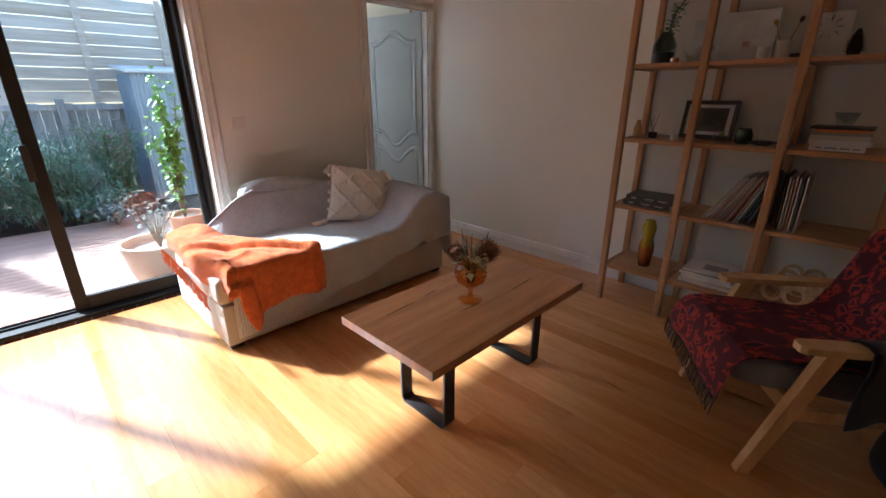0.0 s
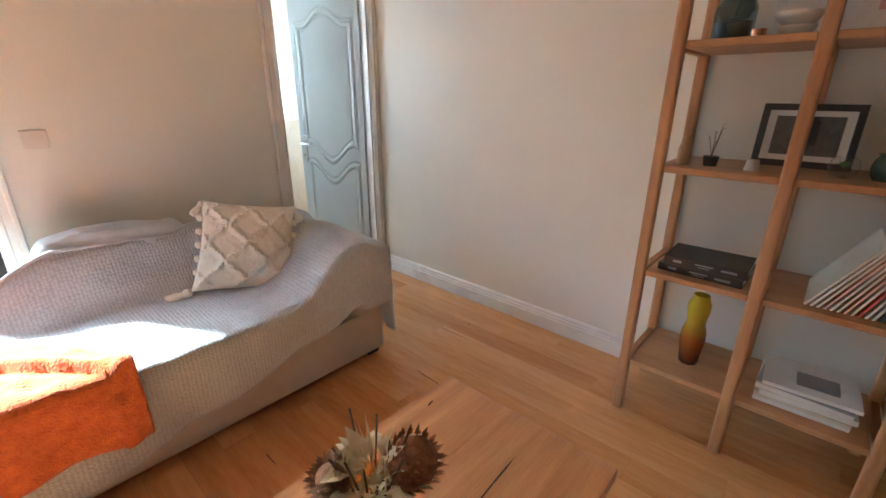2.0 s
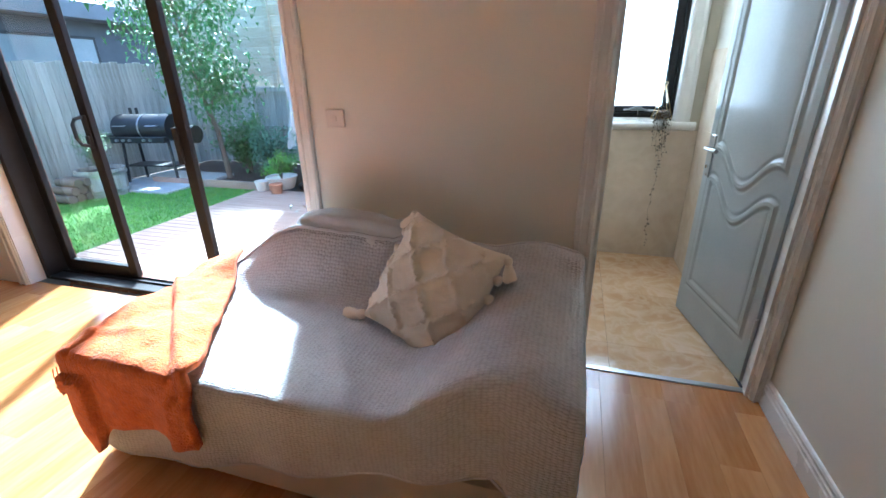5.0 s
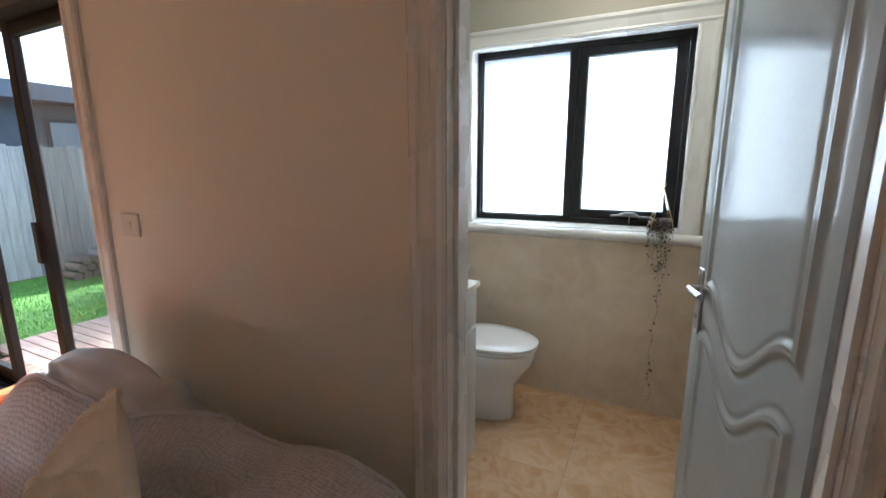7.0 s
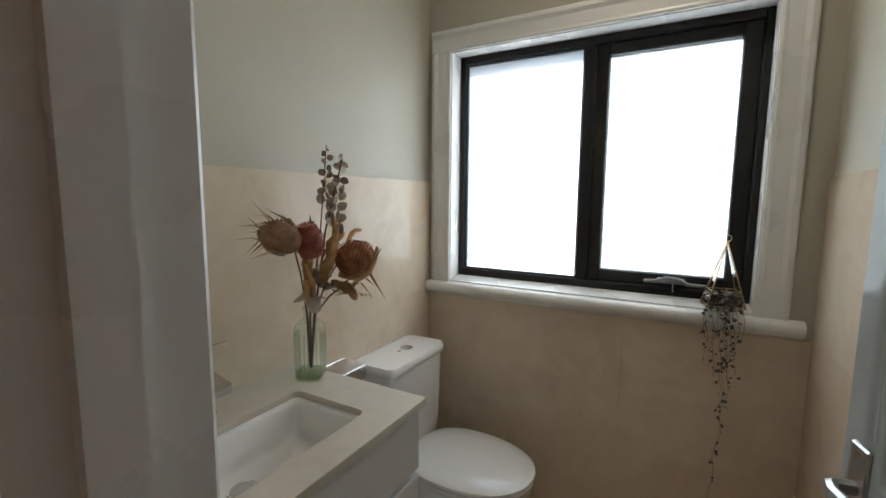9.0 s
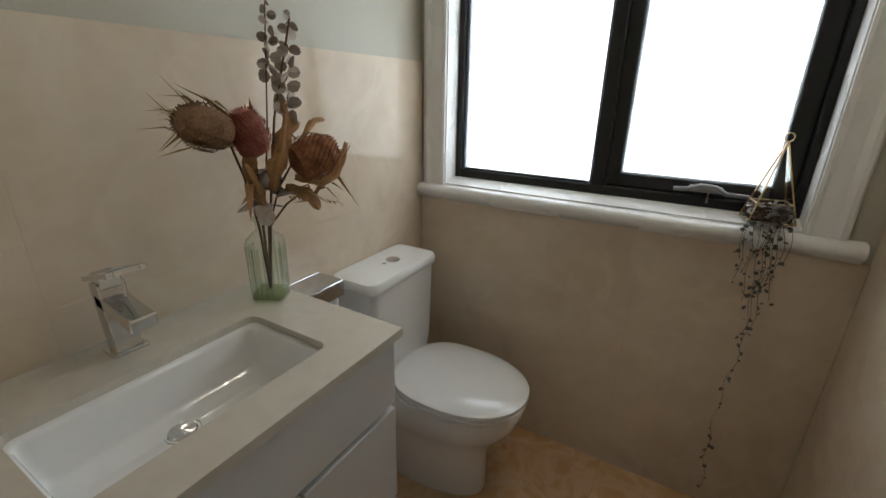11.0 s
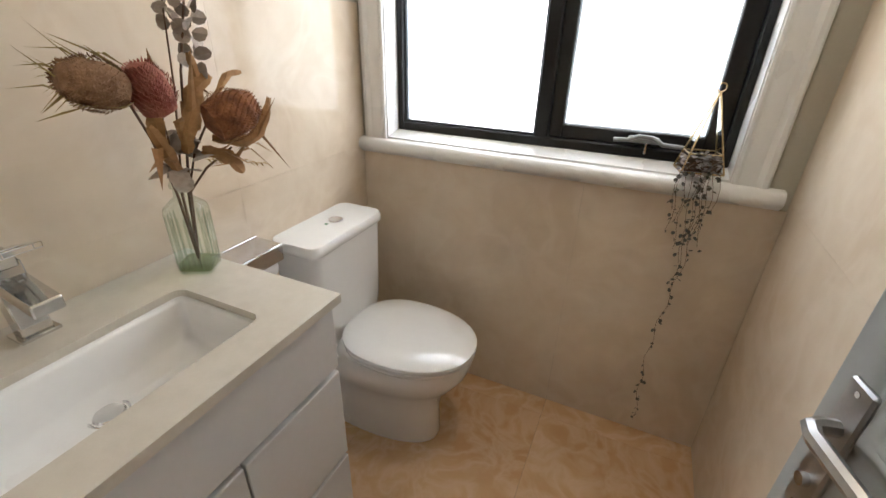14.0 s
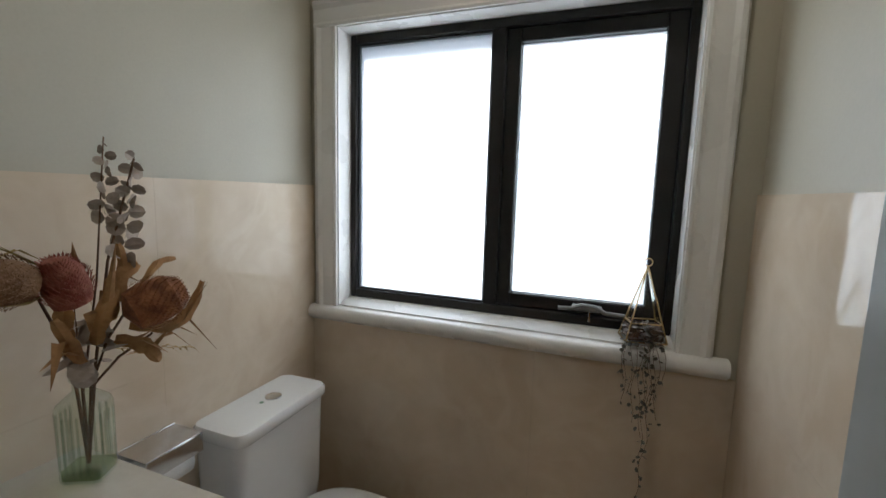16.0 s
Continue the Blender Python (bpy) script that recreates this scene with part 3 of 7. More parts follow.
# ---- toilet room fixtures ----
vanity = thing("vanity_cabinet", "white gloss vanity cabinet with drawers and finger-pull channels", "vanity")
VX, VY1 = -0.968, 0.775
part("body", box(BX + 0.012, VX - 0.02, WY0 + 0.001, VY1, 0.08, 0.66, 0.001), LAMINATE, vanity)
part("side_panel", box(BX + 0.012, VX - 0.02, VY1 - 0.016, VY1, 0.66, 0.828, 0.001), LAMINATE, vanity)
part("plinth", box(BX + 0.012, VX - 0.06, WY0 + 0.001, VY1 - 0.01, 0.0, 0.08), LAMINATE, vanity, "recessed white kickboard")
part("front_rail", box(VX - 0.0195, VX, WY0 + 0.001, VY1, 0.675, 0.826, 0.002), LAMINATE, vanity)
part("finger_channel", box(VX - 0.0195, VX - 0.014, WY0 + 0.001, VY1, 0.650, 0.675), SATIN, vanity, "grey recessed finger channel")
part("drawer", box(VX - 0.0195, VX, 0.514, VY1, 0.404, 0.660, 0.002), LAMINATE, vanity)
part("drawer", box(VX - 0.0195, VX, 0.514, VY1, 0.09, 0.391, 0.002), LAMINATE, vanity)
part("door", box(VX - 0.0195, VX, WY0 + 0.004, 0.510, 0.09, 0.660, 0.002), LAMINATE, vanity)

top = thing("stone_worktop", "cream stone worktop with an undermounted basin on the vanity", "worktop", (0, 0, 0))
BX0, BX1, BY0, BY1 = -1.270, -1.046, 0.25, 0.668
tb = bmesh.new()


def rounded(x0, x1, y0, y1, r, n=5):
    pts = []
    for cx, cy, a0 in ((x1 - r, y1 - r, 0), (x0 + r, y1 - r, 90), (x0 + r, y0 + r, 180), (x1 - r, y0 + r, 270)):
        for k in range(n + 1):
            a = radians(a0 + 90 * k / n)
            pts.append((cx + r * math.cos(a), cy + r * math.sin(a)))
    return pts


inner = rounded(BX0, BX1, BY0, BY1, 0.022)
ox0, ox1, oy0, oy1 = BX + 0.012, -0.962, WY0 + 0.001, 0.797
cx, cy = (BX0 + BX1) / 2, (BY0 + BY1) / 2
corners = [(ox1, oy1), (ox0, oy1), (ox0, oy0), (ox1, oy0)]
for z, up in ((0.85, True), (0.83, False)):
    iv = [tb.verts.new((x, y, z)) for x, y in inner]
    ov = [tb.verts.new((*c, z)) for c in corners]
    n = len(iv)
    for q in range(4):
        seg = [iv[(q * 6 + k) % n] for k in range(6)]
        for k in range(5):
            tb.faces.new((ov[q], seg[k], seg[k + 1]))
        tb.faces.new((ov[q], seg[5], iv[(q * 6 + 6) % n], ov[(q + 1) % 4]))
    if up:
        it, ot = iv, ov
for k in range(n):
    tb.faces.new((it[k], it[(k + 1) % n], iv[(k + 1) % n], iv[k]))
for k in range(4):
    tb.faces.new((ot[k], ot[(k + 1) % 4], ov[(k + 1) % 4], ov[k]))
bmesh.ops.recalc_face_normals(tb, faces=tb.faces)
part("slab", tb, STONE, top)
bb = bmesh.new()
rings = []
for inset, z, r in ((-0.006, 0.829, 0.028), (0.0, 0.82, 0.026), (0.003, 0.78, 0.028), (0.008, 0.748, 0.032), (0.02, 0.732, 0.035), (0.05, 0.726, 0.03)):
    rings.append([bb.verts.new((x, y, z)) for x, y in rounded(BX0 + inset, BX1 - inset, BY0 + inset, BY1 - inset, r)])
for a, b in zip(rings, rings[1:]):
    for k in range(len(a)):
        bb.faces.new((a[k], b[k], b[(k + 1) % len(a)], a[(k + 1) % len(a)]))
bb.faces.new(rings[-1])
basin = part("basin", bb, CERAMIC, top, "white rectangular ceramic basin", True)
m = basin.modifiers.new("shell", "SOLIDIFY")
m.thickness, m.offset = 0.01, -1
waste = lathe([(0.0, 0.0), (0.033, 0.0), (0.034, 0.003), (0.03, 0.005), (0.026, 0.003), (0.022, 0.008), (0, 0.009)], 24)
part("waste", turned(waste, pose(-1.205, 0.455, 0.7262)), CHROME, basin, "round chrome waste", True)

tap = thing("basin_mixer", "square chrome basin mixer with a flat slotted lever", "tap", (-1.355, 0.46, 0.85), 0)
tap.scale = (0.9, 1.1, 1.05)
part("base", box(-0.027, 0.027, -0.027, 0.027, 0.0, 0.006, 0.001), CHROME, tap)
tp = box(-0.018, 0.018, -0.02, 0.02, 0.005, 0.13, 0.002)
for v in tp.verts:
    v.co.x -= 0.10 * (v.co.z - 0.005)
part("column", tp, CHROME, tap)
sp = box(-0.02, 0.105, -0.02, 0.02, 0.085, 0.108, 0.002)
for v in sp.verts:
    v.co.z -= 0.18 * v.co.x
part("spout", sp, CHROME, tap)
lv = bmesh.new()
box(-0.03, 0.085, -0.028, -0.018, 0.0, 0.009, 0.001, lv), box(-0.03, 0.085, 0.018, 0.028, 0.0, 0.009, 0.001, lv), box(-0.03, 0.03, -0.018, 0.018, 0.0, 0.009, 0.001, lv)
box(0.073, 0.085, -0.018, 0.018, 0.0, 0.009, 0.001, lv)
for k in range(4):
    box(0.03, 0.073, -0.0165 + k * 0.0095, -0.012 + k * 0.0095, 0.0, 0.008, 0, lv)
part("lever", turned(lv, pose(0.006, 0, 0.143, 0, -14, 0)), CHROME, tap)
part("neck", box(-0.028, 0.008, -0.016, 0.016, 0.12, 0.147, 0.002), CHROME, tap)

toilet = thing("toilet", "white ceramic close-coupled toilet with its lid down", "toilet", (BX + 0.012, 1.222, 0))


def loft(sections, bm=None):
    bm = bm or bmesh.new()
    rings = [[bm.verts.new(p) for p in sec] for sec in sections]
    for a, b in zip(rings, rings[1:]):
        for k in range(len(a)):
            bm.faces.new((a[k], a[(k + 1) % len(a)], b[(k + 1) % len(a)], b[k]))
    bm.faces.new(rings[0][::-1]), bm.faces.new(rings[-1])
    bmesh.ops.recalc_face_normals(bm, faces=bm.faces)
    return bm


def egg(x0, x1, w, z, n=36, square=2.6):
    """An egg-shaped outline, blunt at the back x0 and round at the front x1."""
    out = []
    for k in range(n):
        a = 2 * math.pi * k / n
        c, s = math.cos(a), math.sin(a)
        e = 2 / square if c < 0 else 1.0
        px = math.copysign(abs(c) ** (e if c < 0 else 0.95), c)
        py = math.copysign(abs(s) ** (0.8 if c < 0 else 0.92), s)
        mid = x0 + (x1 - x0) * 0.45
        out.append((mid + (x1 - mid) * px if px > 0 else mid + (mid - x0) * px, w / 2 * py, z * 1.062))
    return out


pan = loft([egg(0.02, 0.49, 0.205, 0.0), egg(0.02, 0.495, 0.21, 0.02), egg(0.02, 0.49, 0.205, 0.12), egg(0.02, 0.50, 0.225, 0.19), egg(0.05, 0.55, 0.29, 0.25),
            egg(0.1, 0.59, 0.335, 0.31), egg(0.13, 0.60, 0.345, 0.35), egg(0.14, 0.598, 0.34, 0.365), egg(0.15, 0.585, 0.32, 0.37)])
part("pan", pan, CERAMIC, toilet, "", True)
part("seat", loft([egg(0.17, 0.60, 0.345, 0.371), egg(0.166, 0.607, 0.355, 0.376), egg(0.166, 0.607, 0.355, 0.384), egg(0.17, 0.602, 0.347, 0.388)]), CERAMIC, toilet, "", True)
part("lid", loft([egg(0.165, 0.604, 0.35, 0.390), egg(0.16, 0.61, 0.36, 0.395), egg(0.16, 0.609, 0.358, 0.404), egg(0.18, 0.59, 0.325, 0.413), egg(0.25, 0.53, 0.2, 0.418)]), CERAMIC, toilet, "glossy white soft-close lid", True)


def slab(x0, x1, w, z, r):
    return [(x, y, z) for x, y in rounded(x0, x1, -w / 2, w / 2, r, 4)]


part("cistern", loft([slab(0.0, 0.155, 0.32, 0.36, 0.03), slab(0.0, 0.165, 0.34, 0.45, 0.03), slab(0.0, 0.17, 0.355, 0.735, 0.03)]), CERAMIC, toilet, "", True)
part("pedestal_back", loft([slab(0.0, 0.22, 0.2, 0.0, 0.02), slab(0.0, 0.22, 0.2, 0.3, 0.02), slab(0.0, 0.2, 0.3, 0.362, 0.03)]), CERAMIC, toilet, "", True)
cl = part("cistern_lid", loft([slab(0.0, 0.176, 0.366, 0.737, 0.032), slab(0.0, 0.18, 0.372, 0.742, 0.034), slab(0.0, 0.18, 0.372, 0.762, 0.034), slab(0.004, 0.174, 0.36, 0.771, 0.03)]), CERAMIC, toilet, "", True)
part("flush_button", turned(lathe([(0.024, 0.0), (0.024, 0.003), (0.02, 0.005), (0.0, 0.0055)], 24), pose(0.09, 0.03, 0.7715)), CHROME, cl, "chrome dual flush button", True)
part("water_mark", turned(lathe([(0.0, 0.0), (0.007, 0.0), (0.007, 0.0004), (0.0, 0.0005)], 12), pose(0.085, -0.012, 0.7718)), LEAF_BLUE, cl, "small green water rating mark")
part("fixing_cap", tube([(0.17, -0.103, 0.035), (0.17, -0.107, 0.035)], 0.011, 12), CERAMIC, toilet)

holder = thing("toilet_roll_holder", "chrome toilet roll holder with flat cover beside the vanity", "roll holder", (BX + 0.012, 0.93, 0.778))
part("backplate", box(0.0, 0.004, -0.07, 0.07, -0.06, 0.02, 0.001), CHROME, holder)
cv = box(0.004, 0.10, -0.07, 0.07, 0.016, 0.019, 0.001)
box(0.097, 0.10, -0.07, 0.07, -0.03, 0.016, 0.0005, cv)
part("cover", cv, CHROME, holder)
part("spindle", tube([(0.05, -0.065, -0.045), (0.05, 0.065, -0.045)], 0.006, 8, tube([(0.004, -0.066, -0.045), (0.05, -0.066, -0.045)], 0.005, 8)), CHROME, holder)
PAPER = mat("tissue_paper", (0.74, 0.73, 0.71), (0.82, 0.81, 0.79), 20, 0.95, 0.3, 300)
roll = lathe([(0.02, -0.05), (0.045, -0.05), (0.045, 0.05), (0.02, 0.05), (0.02, -0.05)], 24)
tagged(part("toilet_roll", turned(roll, pose(BX + 0.062, 0.93, 0.733, 90, 0, 0)), PAPER, None), "part-used white toilet roll on its chrome holder", "toilet roll")

# ---- dried flowers in a bottle ----
GREEN_GLASS = glass("green_tinted_glass", (0.90, 0.935, 0.90), 0.07, 0.86)
bottle = thing("glass_bottle", "square green-tinted glass bottle with water, used as a vase", "vase", (-1.302, 0.745, 0.85), 28)
sq = lambda w, z, r: [(x, y, z) for x, y in rounded(-w / 2, w / 2, -w * 0.42, w * 0.42, r, 3)]
gb = loft([sq(0.066, 0.0, 0.008), sq(0.072, 0.006, 0.01), sq(0.074, 0.138, 0.01), sq(0.07, 0.15, 0.014), sq(0.05, 0.162, 0.018), sq(0.033, 0.168, 0.0138), sq(0.031, 0.186, 0.013), sq(0.04, 0.188, 0.0168), sq(0.04, 0.198, 0.0168), sq(0.034, 0.2, 0.014)])
part("body", gb, GREEN_GLASS, bottle, "", True)
for k in range(4):
    rb = bmesh.new()
    for d in (-0.018, -0.006, 0.006, 0.018):
        box(d - 0.002, d + 0.002, -0.0015, 0.0015, 0.02, 0.13, 0.0007, rb)
    part("embossed_ribs", turned(rb, pose(0, 0, 0, 0, 0, 90 * k) @ pose(0, 0.0312 + 0.006 * (k % 2), 0)), GREEN_GLASS, bottle)
part("water", loft([sq(0.066, 0.006, 0.008), sq(0.067, 0.022, 0.008)]), glass("stale_water", (0.78, 0.83, 0.68), 0.02), bottle, "greenish water in the foot")

BANKSIA = mat("dried_banksia", (0.13, 0.045, 0.018), (0.38, 0.155, 0.06), 40, 0.85, 0.6, 200)
BANKSIA_RED = mat("faded_red_banksia", (0.22, 0.04, 0.03), (0.42, 0.17, 0.11), 30, 0.85, 0.6, 200)
STRAW = mat("dried_straw", (0.36, 0.22, 0.075), (0.6, 0.43, 0.19), 20, 0.8, 0.3, 120)
STEM = mat("dried_stem", (0.09, 0.05, 0.03), (0.2, 0.12, 0.07), 20, 0.85, 0.3, 120)
TAN = mat("tan_banksia", (0.17, 0.085, 0.04), (0.40, 0.24, 0.13), 40, 0.85, 0.6, 200)
GUM = mat("dried_gum_leaf", (0.24, 0.18, 0.13), (0.46, 0.39, 0.32), 18, 0.7, 0.2, 120)
BROWN_LEAF = mat("dried_brown_leaf", (0.22, 0.105, 0.035), (0.46, 0.26, 0.1), 18, 0.75, 0.2, 120)

bunch = thing("dried_flower_bunch", "dried banksia heads, gum leaves and straw in the bottle", "dried flowers", (-1.302, 0.745, 0.865))
# ends of the stems, metres from the bottle's foot: x into the room, y along the wall
HEADS = [((0.075, 0.05, 0.32), "dark"), ((0.05, -0.03, 0.34), "red"), ((0.03, -0.08, 0.38), "pale"), ((0.05, 0.085, 0.58), "gum"), ((0.05, 0.1, 0.24), "straw")]
for tip, kind_ in HEADS:
    t3 = Vector(tip)
    part("stem", tube([(0, 0, 0.01), (t3.x * 0.15, t3.y * 0.15, 0.16), (t3.x * 0.5, t3.y * 0.5, 0.16 + (t3.z - 0.16) * 0.55), tuple(t3)], 0.0035, 6, None, 0.6), STEM, bunch)


def banksia(at, way, length, radius, material, name, bare):
    """A cone of many small curled bracts in spirals."""
    q = Vector(way).to_track_quat("Z", "Y").to_matrix().to_4x4()
    b = lathe([(0.004, 0), (radius * 0.8, length * 0.12), (radius * 0.93, length * 0.4), (radius * 0.85, length * 0.75), (radius * 0.5, length * 0.95), (0.0, length)], 14)
    rows = 26
    for i in range(rows):
        z = length * (0.05 + 0.94 * i / rows)
        rr = radius * math.sin(min(1.0, (z / length) * 3.2) * math.pi / 2) * (1 - 0.55 * max(0, z / length - 0.6) / 0.4)
        for k in range(22):
            a = 2 * math.pi * (k + 0.5 * (i % 2)) / 22 + i * 0.07
            o = Vector((math.cos(a) * rr, math.sin(a) * rr, z))
            w = Vector((math.cos(a), math.sin(a), 0.5 + rnd.uniform(-0.3, 0.5)))
            leaf(b, o * 0.97, w + Vector((0, 0, 0.7)), 0.007 + 0.004 * rnd.random(), 0.004, bare)
    turned(b, Matrix.Translation(at) @ q)
    return part(name, b, material, bunch)


banksia((0.07, 0.035, 0.295), (0.35, 0.9, 0.35), 0.11, 0.047, BANKSIA, "banksia_head", 0.3)
banksia((0.045, -0.025, 0.32), (0.05, -0.3, 1.0), 0.095, 0.036, BANKSIA_RED, "banksia_head", -0.2)
banksia((0.03, -0.07, 0.365), (0.1, -1.0, 0.35), 0.1, 0.04, TAN, "banksia_head", 0.1)
lb = bmesh.new()
for k in range(34):
    a, el = rnd.uniform(-2.7, -0.6), rnd.uniform(-0.3, 0.7)
    leaf(lb, (rnd.uniform(0.0, 0.04), -0.09 + rnd.uniform(-0.05, 0.05), 0.36 + rnd.uniform(-0.03, 0.05)), (0.55 * math.cos(a), math.sin(a), el), rnd.uniform(0.05, 0.1), 0.013, rnd.uniform(-0.5, 0.5))
part("spiky_leaves", lb, mat("dried_olive_blade", (0.26, 0.18, 0.05), (0.50, 0.38, 0.13), 20, 0.8, 0.3, 120), bunch, "long narrow olive-straw leaves")
lb = bmesh.new()
for o, w, ln in (((0.07, 0.08, 0.25), (0.3, 1.0, 0.35), 0.15), ((0.07, 0.10, 0.24), (0.4, 1.0, -0.05), 0.12), ((0.05, 0.02, 0.3), (0.1, 0.6, 1.0), 0.11), ((0.06, 0.0, 0.27), (0.5, -0.3, 0.8), 0.12),
                 ((0.05, 0.05, 0.24), (0.8, 0.5, 0.2), 0.12), ((0.03, -0.02, 0.24), (0.6, -0.8, 0.3), 0.12), ((0.04, 0.03, 0.33), (-0.1, 0.9, 0.6), 0.1), ((0.05, 0.06, 0.31), (0.3, 0.9, 0.8), 0.09), ((0.04, 0.05, 0.21), (0.4, 1.0, -0.35), 0.13), ((0.03, 0.0, 0.33), (0.1, 0.1, 1.0), 0.1)):
    for j in range(2):
        leaf(lb, Vector(o) + Vector((rnd.uniform(-.015, .015), rnd.uniform(-.015, .015), rnd.uniform(-.015, .015))), Vector(w) + Vector((rnd.uniform(-.2, .2), rnd.uniform(-.2, .2), rnd.uniform(-.2, .2))), ln * rnd.uniform(0.6, 0.95), 0.019, rnd.uniform(-0.7, 0.8))


def strap(bm, points, width):
    """A ribbon of leaf that follows a bent line, widest in its middle and cupped along its rib."""
    pts = [Vector(p) for p in points]
    fine = []
    for k in range(len(pts) - 1):
        fine += [pts[k].lerp(pts[k + 1], q / 4) for q in range(4)]
    fine.append(pts[-1])
    for _ in range(3):
        fine = [fine[0]] + [(fine[k - 1] + 2 * fine[k] + fine[k + 1]) / 4 for k in range(1, len(fine) - 1)] + [fine[-1]]
    rows_ = []
    for k, p in enumerate(fine):
        way = fine[min(k + 1, len(fine) - 1)] - fine[max(k - 1, 0)]
        side = way.cross(Vector((0.8, -0.5, 0.3))).normalized()
        w = width * (0.25 + 0.75 * math.sin(math.pi * min(1.0, 0.12 + 0.88 * k / len(fine)))) / 2
        jag = 1 + 0.18 * math.sin(k * 2.1)
        rows_.append([bm.verts.new(p + side * w * jag), bm.verts.new(p + Vector((0.003, -0.002, -0.002))), bm.verts.new(p - side * w * jag)])
    for a, b in zip(rows_, rows_[1:]):
        bm.faces.new((a[0], b[0], b[1], a[1])), bm.faces.new((a[1], b[1], b[2], a[2]))


for line, w in (([(0.06, 0.05, 0.27), (0.085, 0.11, 0.25), (0.09, 0.155, 0.275), (0.09, 0.185, 0.335)], 0.024), ([(0.06, 0.02, 0.29), (0.055, 0.03, 0.36), (0.06, 0.075, 0.385)], 0.03),
                ([(0.06, 0.04, 0.32), (0.05, 0.055, 0.38), (0.045, 0.05, 0.425)], 0.018), ([(0.05, 0.0, 0.25), (0.075, -0.01, 0.30), (0.08, 0.02, 0.35)], 0.03), ([(0.05, 0.03, 0.25), (0.09, 0.06, 0.235), (0.10, 0.075, 0.20)], 0.028),
                ([(0.03, -0.03, 0.26), (0.045, -0.045, 0.31), (0.04, -0.035, 0.37)], 0.026), ([(0.03, -0.01, 0.2), (0.05, -0.04, 0.26), (0.05, -0.06, 0.31)], 0.024), ([(0.07, 0.06, 0.33), (0.06, 0.11, 0.385), (0.06, 0.15, 0.385)], 0.014)):
    strap(lb, line, w)
part("brown_leaves", lb, BROWN_LEAF, bunch, "curled brown leaves")
lb = bmesh.new()
for k in range(24):
    z = 0.42 + 0.2 * k / 24
    a = k * 2.4
    disc_leaf(lb, (0.036 + 0.07 * (z - 0.42), 0.062 + 0.12 * (z - 0.42), z - 0.03), (math.cos(a), math.sin(a), 0.1 + rnd.uniform(-0.3, 0.3)), 0.036 - 0.016 * k / 24, 0.034 - 0.015 * k / 24, rnd.uniform(0.9, 2.2))
for k in range(20):
    disc_leaf(lb, (rnd.uniform(0.0, 0.04), rnd.uniform(-0.04, 0.02), rnd.uniform(0.19, 0.30)), (rnd.uniform(-0.2, 1), rnd.uniform(-1, 1), rnd.uniform(-0.9, 0.4)), rnd.uniform(0.032, 0.05), rnd.uniform(0.03, 0.045), rnd.uniform(0, 3.1))
for k in range(16):
    z = 0.47 + 0.15 * k / 16
    a = k * 2.4 + 1.0
    disc_leaf(lb, (0.03, 0.04 + 0.05 * (z - 0.47), z - 0.01), (math.cos(a), math.sin(a), 0.1 + rnd.uniform(-0.3, 0.3)), 0.03 - 0.014 * k / 16, 0.028 - 0.013 * k / 16, rnd.uniform(0.9, 2.2))
part("stem", tube([(0.0, 0.0, 0.15), (0.02, 0.025, 0.36), (0.03, 0.047, 0.615)], 0.0025, 6, None, 0.5), STEM, bunch)
part("gum_leaves", lb, GUM, bunch, "round grey-brown gum leaves")
lb = bmesh.new()
for k in range(20):
    y = 0.02 + 0.15 * k / 20
    leaf(lb, (0.05 + 0.1 * y, y, 0.24 - 0.5 * y * 0.6), (rnd.uniform(-0.4, 0.6), 1, rnd.uniform(-0.5, 0.3)), 0.022, 0.009, 0.3)
part("seed_spray", lb, STRAW, bunch, "drooping straw seed spray")

# ---- hanging vine in a brass pyramid on the sill ----
BRASS = mat("brass_wire", (0.45, 0.3, 0.13), (0.62, 0.45, 0.22), 8, 0.3, 0.0, 60, metal=1.0)
PURPLE = mat("succulent_purple", (0.06, 0.06, 0.055), (0.17, 0.17, 0.15), 16, 0.6, 0.1, 90)
terr = thing("glass_terrarium", "brass-edged pyramid glass terrarium on the window sill", "terrarium", (-0.302, 1.60, 0.998), 12)
ap = Vector((0, 0, 0.212))
cs = [Vector((sx * 0.055, sy * 0.04, 0.0)) for sx, sy in ((-1, -1), (1, -1), (1, 1), (-1, 1))]
up = [c.lerp(ap, 0.24) + Vector((0, 0, 0)) for c in cs]
wire = bmesh.new()
for k in range(4):
    tube([tuple(cs[k]), tuple(ap)], 0.0022, 6, wire), tube([tuple(cs[k]), tuple(cs[(k + 1) % 4])], 0.0022, 6, wire), tube([tuple(up[k]), tuple(up[(k + 1) % 4])], 0.0022, 6, wire)
part("wire_frame", wire, BRASS, terr)
ring = [(0.011 * math.cos(a), 0, 0.223 + 0.011 * math.sin(a)) for a in [2 * math.pi * k / 14 for k in range(15)]]
part("hanging_ring", tube(ring, 0.0018, 6), BRASS, terr, "", True)
gp = bmesh.new()
for k in range(4):
    if k != 0:
        vs = [gp.verts.new(p * 0.98) for p in (cs[k], cs[(k + 1) % 4], ap)]
        gp.faces.new(vs)
pn = part("glass_pane", gp, CLEAR, terr)
pn.modifiers.new("thick", "SOLIDIFY").thickness = 0.002
part("soil", box(-0.048, 0.048, -0.034, 0.034, 0.002, 0.042, 0.004), SOIL, terr, "dark potting soil")
vine = thing("trailing_vine", "trailing string-of-hearts vine with small dark leaves", "vine plant", (-0.30, 1.53, 1.005))
lb = bmesh.new()
